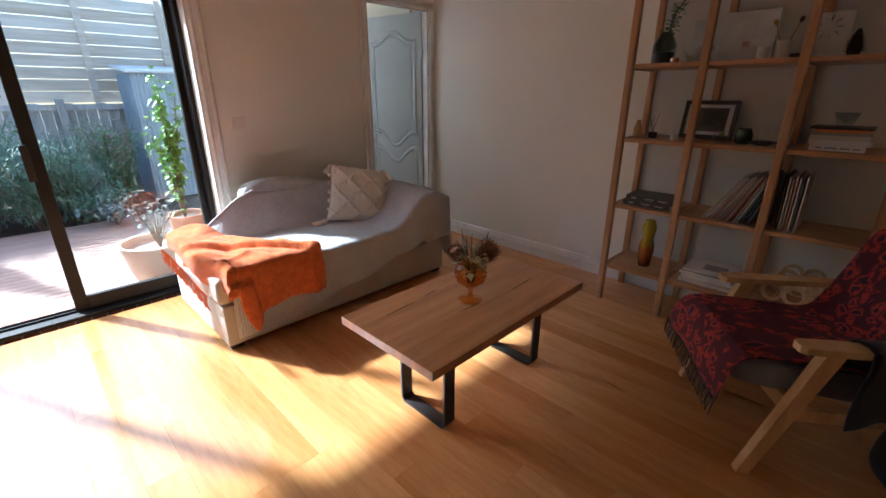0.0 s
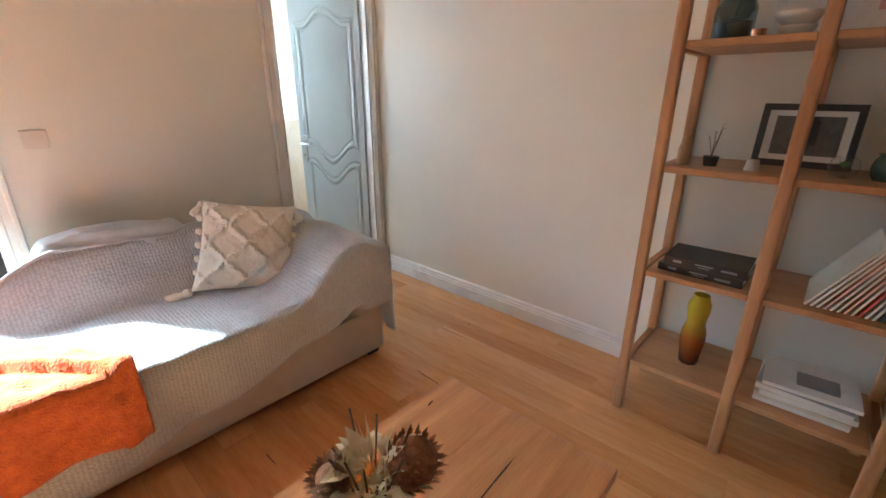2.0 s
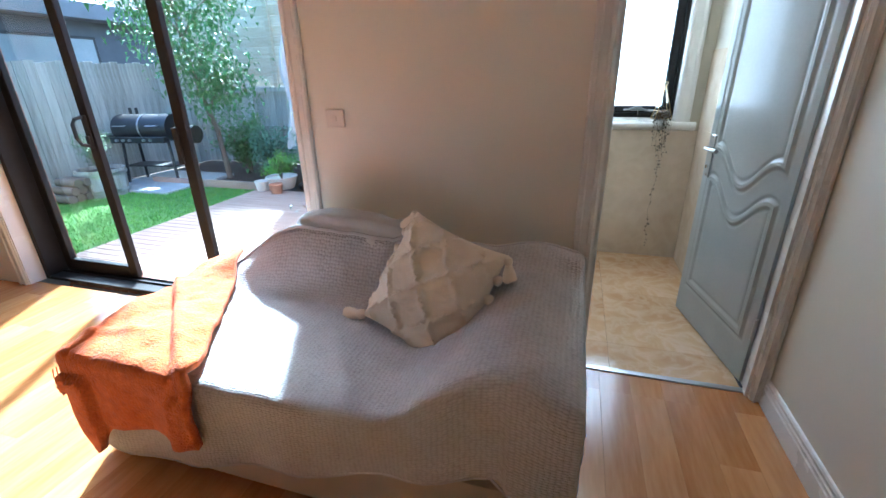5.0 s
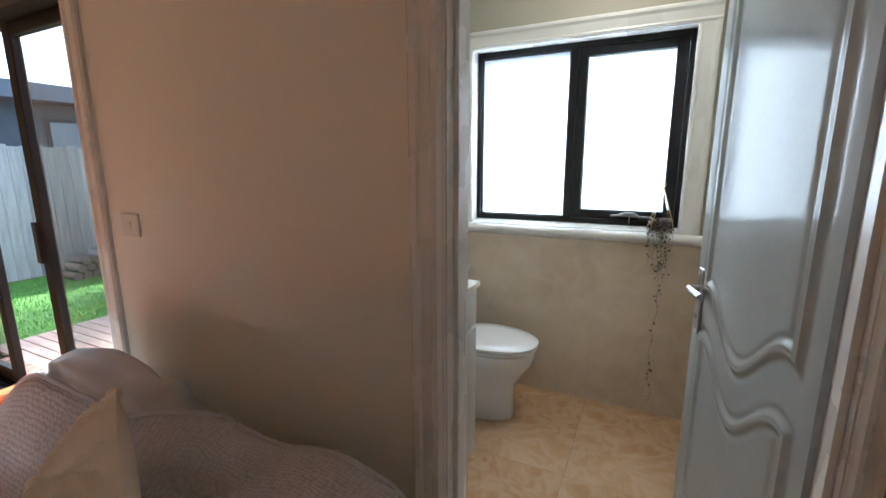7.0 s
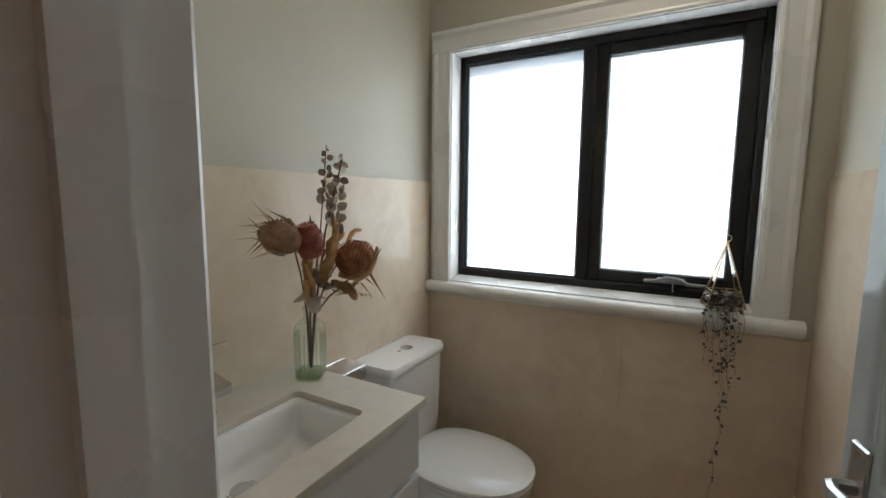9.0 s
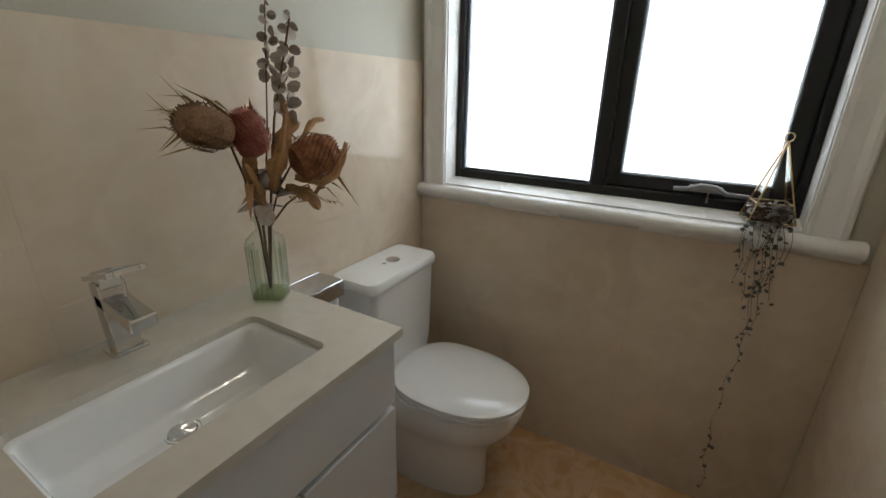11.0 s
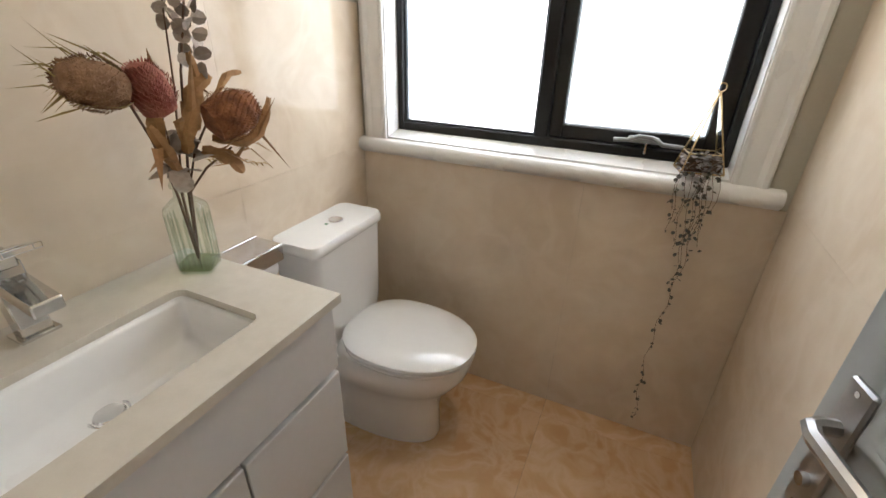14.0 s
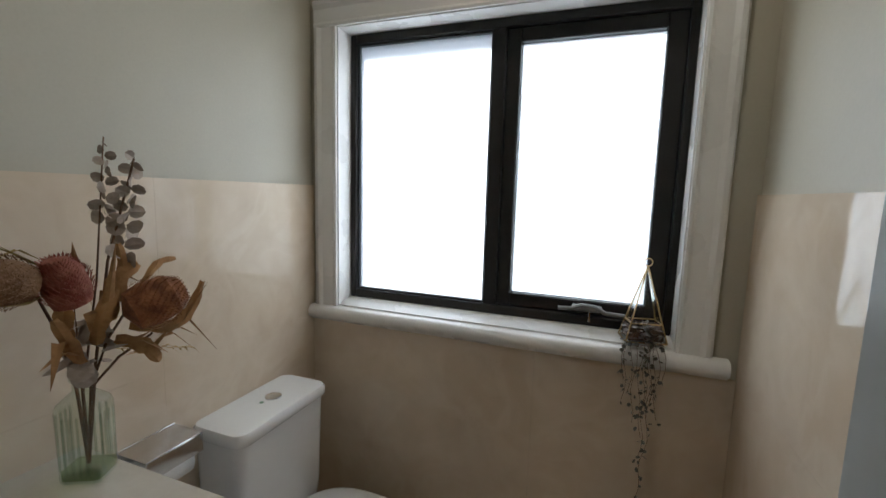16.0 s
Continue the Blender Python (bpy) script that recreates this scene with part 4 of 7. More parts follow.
for k in range(110):
    o = Vector((rnd.gauss(0, 0.02), rnd.uniform(-0.02, 0.06), rnd.uniform(0.0, 0.045)))
    disc_leaf(lb, o, (rnd.uniform(-1, 1), rnd.uniform(-1, 0.6), rnd.uniform(-0.4, 0.8)), rnd.uniform(0.011, 0.02), rnd.uniform(0.01, 0.018))
part("leaf_clump", lb, mat("dusky_leaf", (0.07, 0.06, 0.052), (0.27, 0.225, 0.2), 30, 0.6, 0.1, 90), vine, "clump of dusky brown and grey leaves")
STRANDS = [(-0.05, 0.14), (-0.045, 0.20), (-0.03, 0.17), (-0.02, 0.26), (-0.005, 0.22), (0.005, 0.30), (0.01, 0.36), (0.02, 0.27), (0.028, 0.19), (0.038, 0.24), (0.05, 0.13), (0.012, 0.94)]
for x, ln in STRANDS:
    n = max(4, int(ln / 0.03))
    pts = [(x * (0.6 + 0.4 * min(1, 5 * i / n)) + 0.006 * math.sin(i * 1.3 + x * 90) + (0.012 * math.sin(i * 0.22) if ln > 0.5 else 0), -0.004 * math.sin(min(1, i / 3) * 1.5), 0.03 - ln * i / n) for i in range(n + 1)]
    part("strand", tube(pts, 0.0006, 4), STEM, vine)
    lb = bmesh.new()
    for p in pts[1:]:
        if rnd.random() < (0.85 if p[2] < -0.4 else 0.85):
            for q in range(rnd.choice((1, 2, 2))):
                o = Vector(p) + Vector((rnd.gauss(0, 0.003), 0, rnd.uniform(-0.014, 0.014)))
                disc_leaf(lb, o, (rnd.uniform(-1, 1), rnd.uniform(-0.9, 0.3), rnd.uniform(-1.2, 0.3)), rnd.uniform(0.008, 0.015), rnd.uniform(0.008, 0.015), rnd.uniform(0, 3.1))
    if not lb.faces:
        disc_leaf(lb, pts[-1], (1, 0, 0), 0.01, 0.01)
    part("strand_leaves", lb, PURPLE, vine)

switch = thing("light_switch", "beige-white plastic light switch plate on the wall", "light switch", (-1.871, 0.0, 1.131))
part("plate", box(-0.045, 0.045, -0.009, 0.0, -0.038, 0.038, 0.003), PLASTIC_W, switch)
part("rocker", box(-0.008, 0.008, -0.012, -0.008, -0.012, 0.012, 0.001), PLASTIC_W, switch)

# ---- sofa ----
SX0, SX1, SY0, SY1 = -2.46, -0.805, -0.938, -0.09


def sofa_top(x, y):
    """Height of the upholstery: flat seat, a back along the wall that sinks to the right, and a rounded arm."""
    back_h = 0.73 - 0.10 * smooth_step(-1.95, -0.85, x)
    z = 0.43 + 0.012 * math.sin(x * 3.1 + y * 4)
    zb = 0.43 + (back_h - 0.43) * smooth_step(-0.44, -0.22, y) * smooth_step(-2.46, -1.93, x)
    zb -= 0.07 * smooth_step(-0.16, -0.05, y) * smooth_step(-2.46, -1.93, x)
    za = 0.43 + 0.23 * smooth_step(-1.34, -0.95, x)
    za -= 0.05 * smooth_step(-0.93, -0.79, x)
    za -= 0.02 * smooth_step(-0.72, -0.96, y) * smooth_step(-1.26, -0.95, x)
    return max(z, (zb ** 14 + za ** 14) ** (1 / 14) * 0.97 if za > 0.45 and zb > 0.45 else max(zb, za))


def draped(name, label, material, parent, x0, x1, y0, y1, lift, front, left=None, right=None, wrinkle=0.006, step=0.022, seed=0.0, radius=0.03, slant=None, thick=0.008, push=0.0, roll=0.0, depth=None):
    """Cloth lying on the sofa and hanging over its edges. front, left, right: how far it hangs down, as functions of the place along the edge."""
    bm = bmesh.new()
    uv = bm.loops.layers.uv.new("UVMap")
    fx, lx, rx = SY0 - lift, SX0 - lift, SX1 + lift
    nx, ny = int((x1 - x0) / step), int((y1 - y0) / step)
    hang_n = 16
    us = [("l", k / hang_n) for k in range(hang_n, 0, -1)] * bool(left) + [("m", x0 + (x1 - x0) * k / nx) for k in range(nx + 1)] + [("r", k / hang_n) for k in range(1, hang_n + 1)] * bool(right)
    vs = [("f", k / hang_n) for k in range(hang_n, 0, -1)] + [("m", y0 + (y1 - y0) * k / ny) for k in range(ny + 1)]
    def fall(d, r):
        return (r * math.sin(d / r), r * (1 - math.cos(d / r))) if d < r * math.pi / 2 else (r, r + d - r * math.pi / 2)
    grid = []
    for kx, u in us:
        col = []
        for ky, v in vs:
            x = x0 if kx == "l" else x1 if kx == "r" else u
            y = y0 if ky == "f" else v
            if slant and kx == "m":
                x = x0 + (x - x0) * slant(y)
            if depth and ky == "m":
                y = y0 + (y - y0) * depth(x)
            out_x = out_y = drop = 0.0
            if ky == "f":
                out_y, drop = fall(v * front(x), radius)
            if kx == "l":
                out_x, dd = fall(u * left(y), radius)
                drop = max(drop, dd) if ky == "f" else drop + dd
            if kx == "r":
                out_x, dd = fall(u * right(y), radius)
                drop = max(drop, dd) if ky == "f" else drop + dd
            p = Vector((x, y, 0))
            w = wrinkle * abs(noise.fractal(Vector((x * 3.1, y * 3.1, drop * 2 + seed)), 0.8, 2.0, 4)) + wrinkle * 1.3 * max(0.0, noise.noise(Vector(((x + y) * 5.0, (x - y) * 1.6, drop + seed))))
            fold = 0.012 * math.sin(x * 17 + 2.5 * noise.noise(Vector((x * 3, drop * 3, seed)))) * smooth_step(0.03, 0.25, drop) if drop else 0
            z = max(0.012, sofa_top(x, y) + lift - drop + (w if drop < 0.03 else 0) + 0.5 * w)
            px = x - out_x if kx == "l" else x + out_x + (0.03 * drop if kx == "r" else 0)
            col.append(bm.verts.new((px + (fold if kx != "m" else 0), y - out_y + (fold - push if ky == "f" else 0), z + roll * smooth_step(x1 - 0.07, x1 - 0.02, x))))
        grid.append(col)
    for i in range(len(us) - 1):
        for j in range(len(vs) - 1):
            f = bm.faces.new((grid[i][j], grid[i + 1][j], grid[i + 1][j + 1], grid[i][j + 1]))
            for lp, (a, b) in zip(f.loops, ((i, j), (i + 1, j), (i + 1, j + 1), (i, j + 1))):
                lp[uv].uv = (a * step, b * step)
    edge = [tuple(col[0].co) for col in grid]
    back = [tuple(col[-1].co) for col in grid]
    ob = part(name, bm, material, parent, label, True)
    so = ob.modifiers.new("thickness", "SOLIDIFY")
    so.thickness, so.offset = thick, -0.5
    return ob, edge, back


sofa = thing("sofa", "beige fabric chaise sofa standing against the wall", "sofa")
part("base", box(SX0 + 0.01, SX1 - 0.005, SY0 + 0.004, SY1, 0.03, 0.27, 0.015, None, 2), SOFA, sofa, "", True)
part("seat_cushion", box(SX0, -1.0, SY0 + 0.005, SY1 - 0.1, 0.275, 0.425, 0.03, None, 3), SOFA, sofa, "", True)
part("arm", box(-0.985, SX1 - 0.005, SY0 + 0.008, SY1, 0.032, 0.50, 0.05, None, 3), SOFA, sofa, "", True)
bkb = bmesh.new()
nbx, nby = 40, 14
gridb = [[bkb.verts.new((x, y, min(sofa_top(x, y) - 0.012, 0.7))) for y in [-0.36 + 0.3 * j / nby for j in range(nby + 1)]] for x in [-1.99 + 1.0 * i / nbx for i in range(nbx + 1)]]
for i in range(nbx):
    for j in range(nby):
        bkb.faces.new((gridb[i][j], gridb[i + 1][j], gridb[i + 1][j + 1], gridb[i][j + 1]))
box(-1.99, -0.99, -0.17, SY1 + 0.03, 0.06, 0.6, 0.02, bkb)
part("backrest", bkb, SOFA, sofa, "", True)
for x in (SX0 + 0.06, SX1 - 0.06):
    for y in (SY0 + 0.06, SY1 - 0.06):
        part("foot", box(x - 0.035, x + 0.035, y - 0.035, y + 0.035, 0.0, 0.031, 0.004), BLACK, sofa)

cush = bmesh.new()
bmesh.ops.create_uvsphere(cush, u_segments=40, v_segments=24, radius=1.0)
for v in cush.verts:
    c = v.co
    sx, sy, sz = (math.copysign(abs(q) ** 0.62, q) for q in c)
    pin = 0.012 * math.sin(9 * c.x) * math.sin(5 * c.z + 1) + 0.02 * noise.noise(c * 3.0)
    v.co = Vector((-1.70 + 0.315 * sx, -0.185 + (0.085 + pin) * sy, 0.615 + 0.172 * sz + pin * 0.7 - 0.05 * (sx * 0.5 + 0.5)))
tagged(part("back_cushion", cush, CUSHION_GREY, None, "", True), "grey velvet back cushion with creased seams, leaning on sofa", "cushion")



def throw_hem(x):
    """Height of the throw's lower edge over the floor along the sofa's front."""
    z = 0.05 if x < -2.12 else 0.05 + 0.22 * (x + 2.12) if x < -1.285 else 0.234 + 0.28 * (x + 1.285)
    return (z if x < -0.95 else 0.285) + 0.006 * math.sin(x * 13)


throw_front = lambda x: max(0.06, sofa_top(x, SY0) + 0.014 - throw_hem(x))
throw_side = lambda y: max(0.05, sofa_top(SX1, y) + 0.014 - (0.33 - 0.22 * smooth_step(-0.80, -0.93, y)))
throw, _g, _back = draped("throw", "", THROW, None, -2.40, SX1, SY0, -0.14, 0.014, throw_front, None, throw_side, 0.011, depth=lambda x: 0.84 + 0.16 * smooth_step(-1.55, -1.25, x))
tagged(throw, "light grey knitted throw spread over the sofa", "throw")
part("hem", tube(_g[::2], 0.0045, 6), THROW, throw, "thicker knitted hem")
part("hem", tube(_back[::2], 0.009, 6), THROW, throw)

og, ogrid, _b2 = draped("blanket", "", ORANGE, None, -2.435, -1.885, SY0, -0.16, 0.044, lambda x: 0.285 + 0.012 * math.sin(7 * x) - 0.15 * (1 - smooth_step(-2.46, -2.34, x)) + 0.10 * math.exp(-((x + 2.315) / 0.035) ** 2), lambda y: 0.12 + 0.03 * math.sin(5 * y), None, 0.012, 0.011, 5.0, 0.035, lambda y: 0.10 + 0.90 * (-0.14 - y) / 0.80, 0.026, 0.022, 0.012)
tagged(og, "bright orange woollen blanket folded over the sofa's end", "blanket")
for v in og.data.vertices:
    x, y = v.co.x, v.co.y
    v.co.x += 0.055 * smooth_step(-0.72, -0.94, y) * (1 - smooth_step(-2.44, -2.36, x))
    lump = 0.010 * noise.noise(Vector((x * 8, y * 8, 4.0))) + 0.004 * noise.noise(Vector((x * 24, y * 24, v.co.z * 24)))
    if v.co.z > 0.4:
        over = (x + 2.367 + 1.05 * (y + 0.564)) / 1.45
        cross = y + 0.86 - 0.25 * (x + 2.31)
        v.co.z += lump + 0.017 * smooth_step(-0.006, 0.006, over) + 0.014 * math.exp(-((over - 0.012) / 0.018) ** 2) - 0.008 * math.exp(-((over + 0.018) / 0.014) ** 2)
        v.co.z += 0.016 * math.exp(-(cross / 0.022) ** 2) * (1 - smooth_step(-2.26, -2.16, x)) + 0.013 * math.exp(-((over + 0.13) / 0.03) ** 2) * smooth_step(-0.5, -0.7, y)
    else:
        v.co.y -= lump + 0.018 * smooth_step(-1.975, -1.965, x) + 0.024 * (1 - smooth_step(-2.305, -2.285, x + 0.1 * (v.co.z - 0.3)))
fb = bmesh.new()
for k in range(70):
    y = -0.97 + 0.80 * k / 70
    x = SX0 - 0.055
    z0 = sofa_top(SX0, max(y, SY0)) - (0.12 + 0.03 * math.sin(5 * y)) + 0.06
    tube([(x, y, z0 + 0.03), (x - 0.004 + rnd.uniform(-.006, .006), y + rnd.uniform(-.008, .008), z0 - 0.005), (x + rnd.uniform(-.01, .006), y + rnd.uniform(-.012, .012), z0 - 0.045 - 0.02 * rnd.random())], 0.0028, 4, fb, 0.6)
part("fringe", fb, ORANGE, og, "twisted orange fringe")

# ---- tufted pillow ----
pil = thing("pillow", "cream cotton pillow with tufted diamond pattern and tassels", "pillow", (-1.35, -0.60, 0.436), -20)
TILT = pose(0, 0, 0, -30, 0, 0) @ pose(0, 0, 0, 0, 11, 0)
PW, PN = 0.435, 64


def tuft(u, v):
    """Ridges of a lattice of nested diamonds."""
    a, b = (u + v), (u - v)
    w = 0.05 * noise.noise(Vector((u * 5, v * 5, 3.0)))
    d = min(abs((((a + w) * 1.25 + 0.5) % 1) - 0.5), abs((((b + w) * 1.25 + 0.5) % 1) - 0.5))
    return math.exp(-((d / 0.10) ** 2)) * (0.7 + 0.5 * noise.noise(Vector((u * 22, v * 22, 1.0))))


for sgn, nm in ((-1, "front_cover"), (1, "back_cover")):
    pb = bmesh.new()
    g = []
    for i in range(PN + 1):
        col = []
        for j in range(PN + 1):
            u, v = 2 * i / PN - 1, 2 * j / PN - 1
            fat = ((1 - abs(u) ** 2.4) * (1 - abs(v) ** 2.4)) ** 0.55
            pinch = 1 - 0.07 * (1 - abs(u)) * abs(v) ** 3
            x, z = u * PW / 2 * (1 - 0.08 * (1 - v * v) * abs(u) ** 4), v * PW / 2 * (1 - 0.08 * (1 - u * u) * abs(v) ** 4)
            y = sgn * (0.075 * fat + (0.021 * tuft(u, v) + 0.004 * rnd.random()) * (fat > 0.2) * (sgn < 0))
            x = x * (1 - 0.05 * v)
            col.append(pb.verts.new((x, y, z + PW / 2)))
        g.append(col)
    for i in range(PN):
        for j in range(PN):
            q = (g[i][j], g[i + 1][j], g[i + 1][j + 1], g[i][j + 1])
            pb.faces.new(q if sgn < 0 else q[::-1])
    part(nm, turned(pb, TILT), CREAM, pil, "", True)
for u, v in ((-1, -1), (1, -1), (-1, 1), (1, 1)):
    ts = lathe([(0.004, 0.0), (0.014, -0.008), (0.015, -0.02), (0.011, -0.028), (0.019, -0.05), (0.023, -0.075), (0.016, -0.078)], 12)
    m_ = TILT @ Matrix.Translation((u * PW / 2 * 0.98 * (1 - 0.05 * v), 0, PW / 2 + v * PW / 2 * 0.98)) @ pose(0, 0, 0, 12, -62 * u if v < 0 else -28 * u, 0)
    for vv in ts.verts:
        vv.co *= 1.35 if v < 0 else 1.0
        vv.co *= 1 + 0.12 * noise.noise(vv.co * 160)
    part("tassel", turned(ts, m_), CREAM, pil, "", True)
for k in range(5):
    for u in (-1, 1):
        lp = bmesh.new()
        bmesh.ops.create_icosphere(lp, subdivisions=2, radius=0.017)
        for vv in lp.verts:
            vv.co *= 1 + 0.3 * noise.noise(vv.co * 90)
        part("side_tuft", turned(lp, TILT @ Matrix.Translation((u * PW / 2 * 0.96, 0, PW * (0.2 + 0.15 * k)))), CREAM, pil, "", True)

# ---- coffee table ----
ct = thing("coffee_table", "timber slab coffee table on black steel sled legs", "coffee table")
TX0, TX1, TY0, TY1 = -2.235, -1.212, -2.30, -1.755
for k in range(5):
    y0, y1 = TY0 + (TY1 - TY0) * k / 5, TY0 + (TY1 - TY0) * (k + 1) / 5
    part("tabletop_board", box(TX0, TX1, y0 + 0.00005, y1 - 0.00005, 0.424, 0.46, 0.0004), TABLE, ct)
for x, y, ln, an in ((-2.03, -1.88, 0.2, 4), (-1.83, -1.86, 0.12, 6), (-1.80, -2.08, 0.13, -4), (-1.45, -2.10, 0.2, 3), (-1.35, -1.80, 0.03, 10), (-1.62, -1.95, 0.05, 2)):
    c = prism([(-ln / 2, 0), (-ln / 4, -0.0028), (0.0, -0.002), (ln / 4, -0.0032), (ln / 2, 0), (ln / 5, 0.0026), (-ln / 6, 0.0018)], "z", 0.4599, 0.4605)
    part("grain_crack", turned(c, pose(x, y, 0, 0, 0, an)), CRACK, ct, "dark natural crack in the timber")
for x in (-2.01, -1.375):
    o = [(-2.165, 0.423), (-2.165, 0.02), (-2.145, 0.0), (-1.905, 0.0), (-1.885, 0.02), (-1.885, 0.423), (-1.895, 0.423), (-1.895, 0.024), (-1.909, 0.01), (-2.141, 0.01), (-2.155, 0.024), (-2.155, 0.423)]
    part("sled_leg", prism(o, "x", x - 0.03, x + 0.03), BLACK, ct, "black flat-steel sled leg")

AMBER = glass("amber_glass", (0.95, 0.74, 0.42), 0.05)
goblet = thing("amber_goblet", "amber balloon glass goblet holding dried flowers on the table", "goblet", (-1.745, -2.035, 0.46))
goblet.scale = (1.15, 1.15, 1.15)
gl = lathe([(0.0, 0.0), (0.043, 0.001), (0.045, 0.004), (0.02, 0.01), (0.009, 0.018), (0.008, 0.04), (0.012, 0.05), (0.014, 0.056), (0.03, 0.064), (0.055, 0.085), (0.064, 0.115), (0.058, 0.145), (0.046, 0.168), (0.043, 0.175),
            (0.041, 0.175), (0.044, 0.167), (0.056, 0.144), (0.061, 0.115), (0.052, 0.088), (0.028, 0.068), (0.0, 0.062)], 32)
part("bowl_and_foot", gl, AMBER, goblet, "", True)
PALE = mat("pale_dried_leaf", (0.46, 0.36, 0.2), (0.70, 0.60, 0.4), 20, 0.8, 0.2, 120)
dry = thing("dried_posy", "small posy of dried protea, seed heads and pale leaves", "dried flowers", (-1.745, -2.035, 0.536))
dry.scale = (1.3, 1.3, 1.25)
for k in range(9):
    a = k * 0.7
    part("stem", tube([(0.01 * math.cos(a), 0.01 * math.sin(a), 0.005), (0.02 * math.cos(a), 0.02 * math.sin(a), 0.08), (0.055 * math.cos(a), 0.055 * math.sin(a), 0.15 + 0.02 * (k % 3))], 0.0018, 5), STEM, dry)
for o, w, r in (((0.025, -0.015, 0.095), (0.5, -0.5, 0.8), 0.032), ((-0.03, 0.02, 0.10), (-0.6, 0.3, 0.9), 0.02)):
    b = lathe([(0.004, 0), (r, r * 0.7), (r * 1.1, r * 1.6), (r * 0.7, r * 2.2), (0, r * 2.3)], 14)
    for i in range(9):
        for k in range(14):
            a = 2 * math.pi * (k + 0.5 * (i % 2)) / 14
            rr = r * (0.75 + 0.35 * math.sin(math.pi * i / 9))
            leaf(b, (math.cos(a) * rr, math.sin(a) * rr, r * 2.1 * i / 9), (math.cos(a) * 0.7, math.sin(a) * 0.7, 0.9), 0.018, 0.008, -0.1)
    part("seed_head", turned(b, Matrix.Translation(o) @ Vector(w).to_track_quat("Z", "Y").to_matrix().to_4x4()), BANKSIA if r > 0.02 else TAN, dry)
lb = bmesh.new()
for k in range(120):
    a = rnd.uniform(0, 6.28)
    o = Vector((math.cos(a) * rnd.uniform(0, 0.05), math.sin(a) * rnd.uniform(0, 0.05), rnd.uniform(0.03, 0.14)))
    leaf(lb, o, (math.cos(a), math.sin(a), rnd.uniform(-0.2, 1.2)), rnd.uniform(0.03, 0.055), rnd.uniform(0.014, 0.026), 0.1)
part("pale_leaves", lb, PALE, dry, "pale dried leaves")
lb = bmesh.new()
for k in range(26):
    a = rnd.uniform(0, 6.28)
    leaf(lb, (0.02 * math.cos(a), 0.02 * math.sin(a), 0.1), (math.cos(a) * rnd.uniform(0.1, 0.7), math.sin(a) * rnd.uniform(0.1, 0.7), 1), rnd.uniform(0.05, 0.085), 0.003, 0.0)
part("grass_tuft", lb, PALE, dry, "thin dried grass blades")

# ---- open shelf ----
shelf = thing("open_shelf", "tall oak-coloured timber open shelf against the wall", "shelf unit")
PY = (-2.045, -2.425, -2.835, -3.265)
LEV = (0.258, 0.668, 1.075, 1.485, 1.90)
for k, y in enumerate(PY):
    for x0, x1 in ((-0.415, -0.376), (-0.062, -0.025)):
        part("post", box(x0, x1, y - 0.02, y + 0.02, 0.0, 1.93, 0.009, None, 2), POSTW, shelf)
for z in LEV:
    for a, b in zip(PY, PY[1:]):
        part("shelf_board", box(-0.40, -0.03, b + 0.0205, a - 0.0205, z - 0.024, z, 0.003), SHELFW, shelf)
    for a in PY:
        part("cross_rail", box(-0.374, -0.056, a - 0.012, a + 0.012, z - 0.03, z - 0.002, 0.002), SHELFW, shelf)


def simple(name, label, category, bm, material, at=(0, 0, 0), rz=0, smooth=True, group=""):
    ob = part(name, turned(bm, pose(*at, 0, 0, rz)), material, None, "", smooth)
    return tagged(ob, label, category, group)


L1, L2, L3, L4 = LEV[:4]
# amber to yellow hourglass vase
VASE = mat("amber_vase", (0.5, 0.2, 0.02), (0.62, 0.3, 0.03), 4, 0.08, 0.0, 40)
nt_ = VASE.node_tree
tc_, sx_, rp_ = (nt_.nodes.new("ShaderNode" + k) for k in ("TexCoord", "SeparateXYZ", "ValToRGB"))
nt_.links.new(tc_.outputs["Generated"], sx_.inputs[0]), nt_.links.new(sx_.outputs[2], rp_.inputs[0])
rp_.color_ramp.elements[0].color, rp_.color_ramp.elements[1].color = (0.10, 0.02, 0.006, 1), (0.62, 0.52, 0.02, 1)
_e = rp_.color_ramp.elements.new(0.38)
_e.color = (0.42, 0.12, 0.01, 1)
_e = rp_.color_ramp.elements.new(0.62)
_e.color = (0.55, 0.40, 0.015, 1)
nt_.links.new(rp_.outputs[0], nt_.nodes["Principled BSDF"].inputs["Base Color"])
nt_.nodes["Principled BSDF"].inputs["Transmission Weight"].default_value = 0.35
vb = lathe([(0.0, 0), (0.034, 0.0), (0.037, 0.01), (0.041, 0.06), (0.047, 0.11), (0.045, 0.145), (0.036, 0.178), (0.034, 0.19), (0.037, 0.212), (0.042, 0.245), (0.040, 0.272), (0.031, 0.295), (0.029, 0.308), (0.025, 0.308), (0.027, 0.29), (0.0, 0.27)], 32)
simple("hourglass_vase", "yellow-to-amber wavy glass vase on the lowest shelf", "vase", vb, VASE, (-0.25, -2.25, L1))

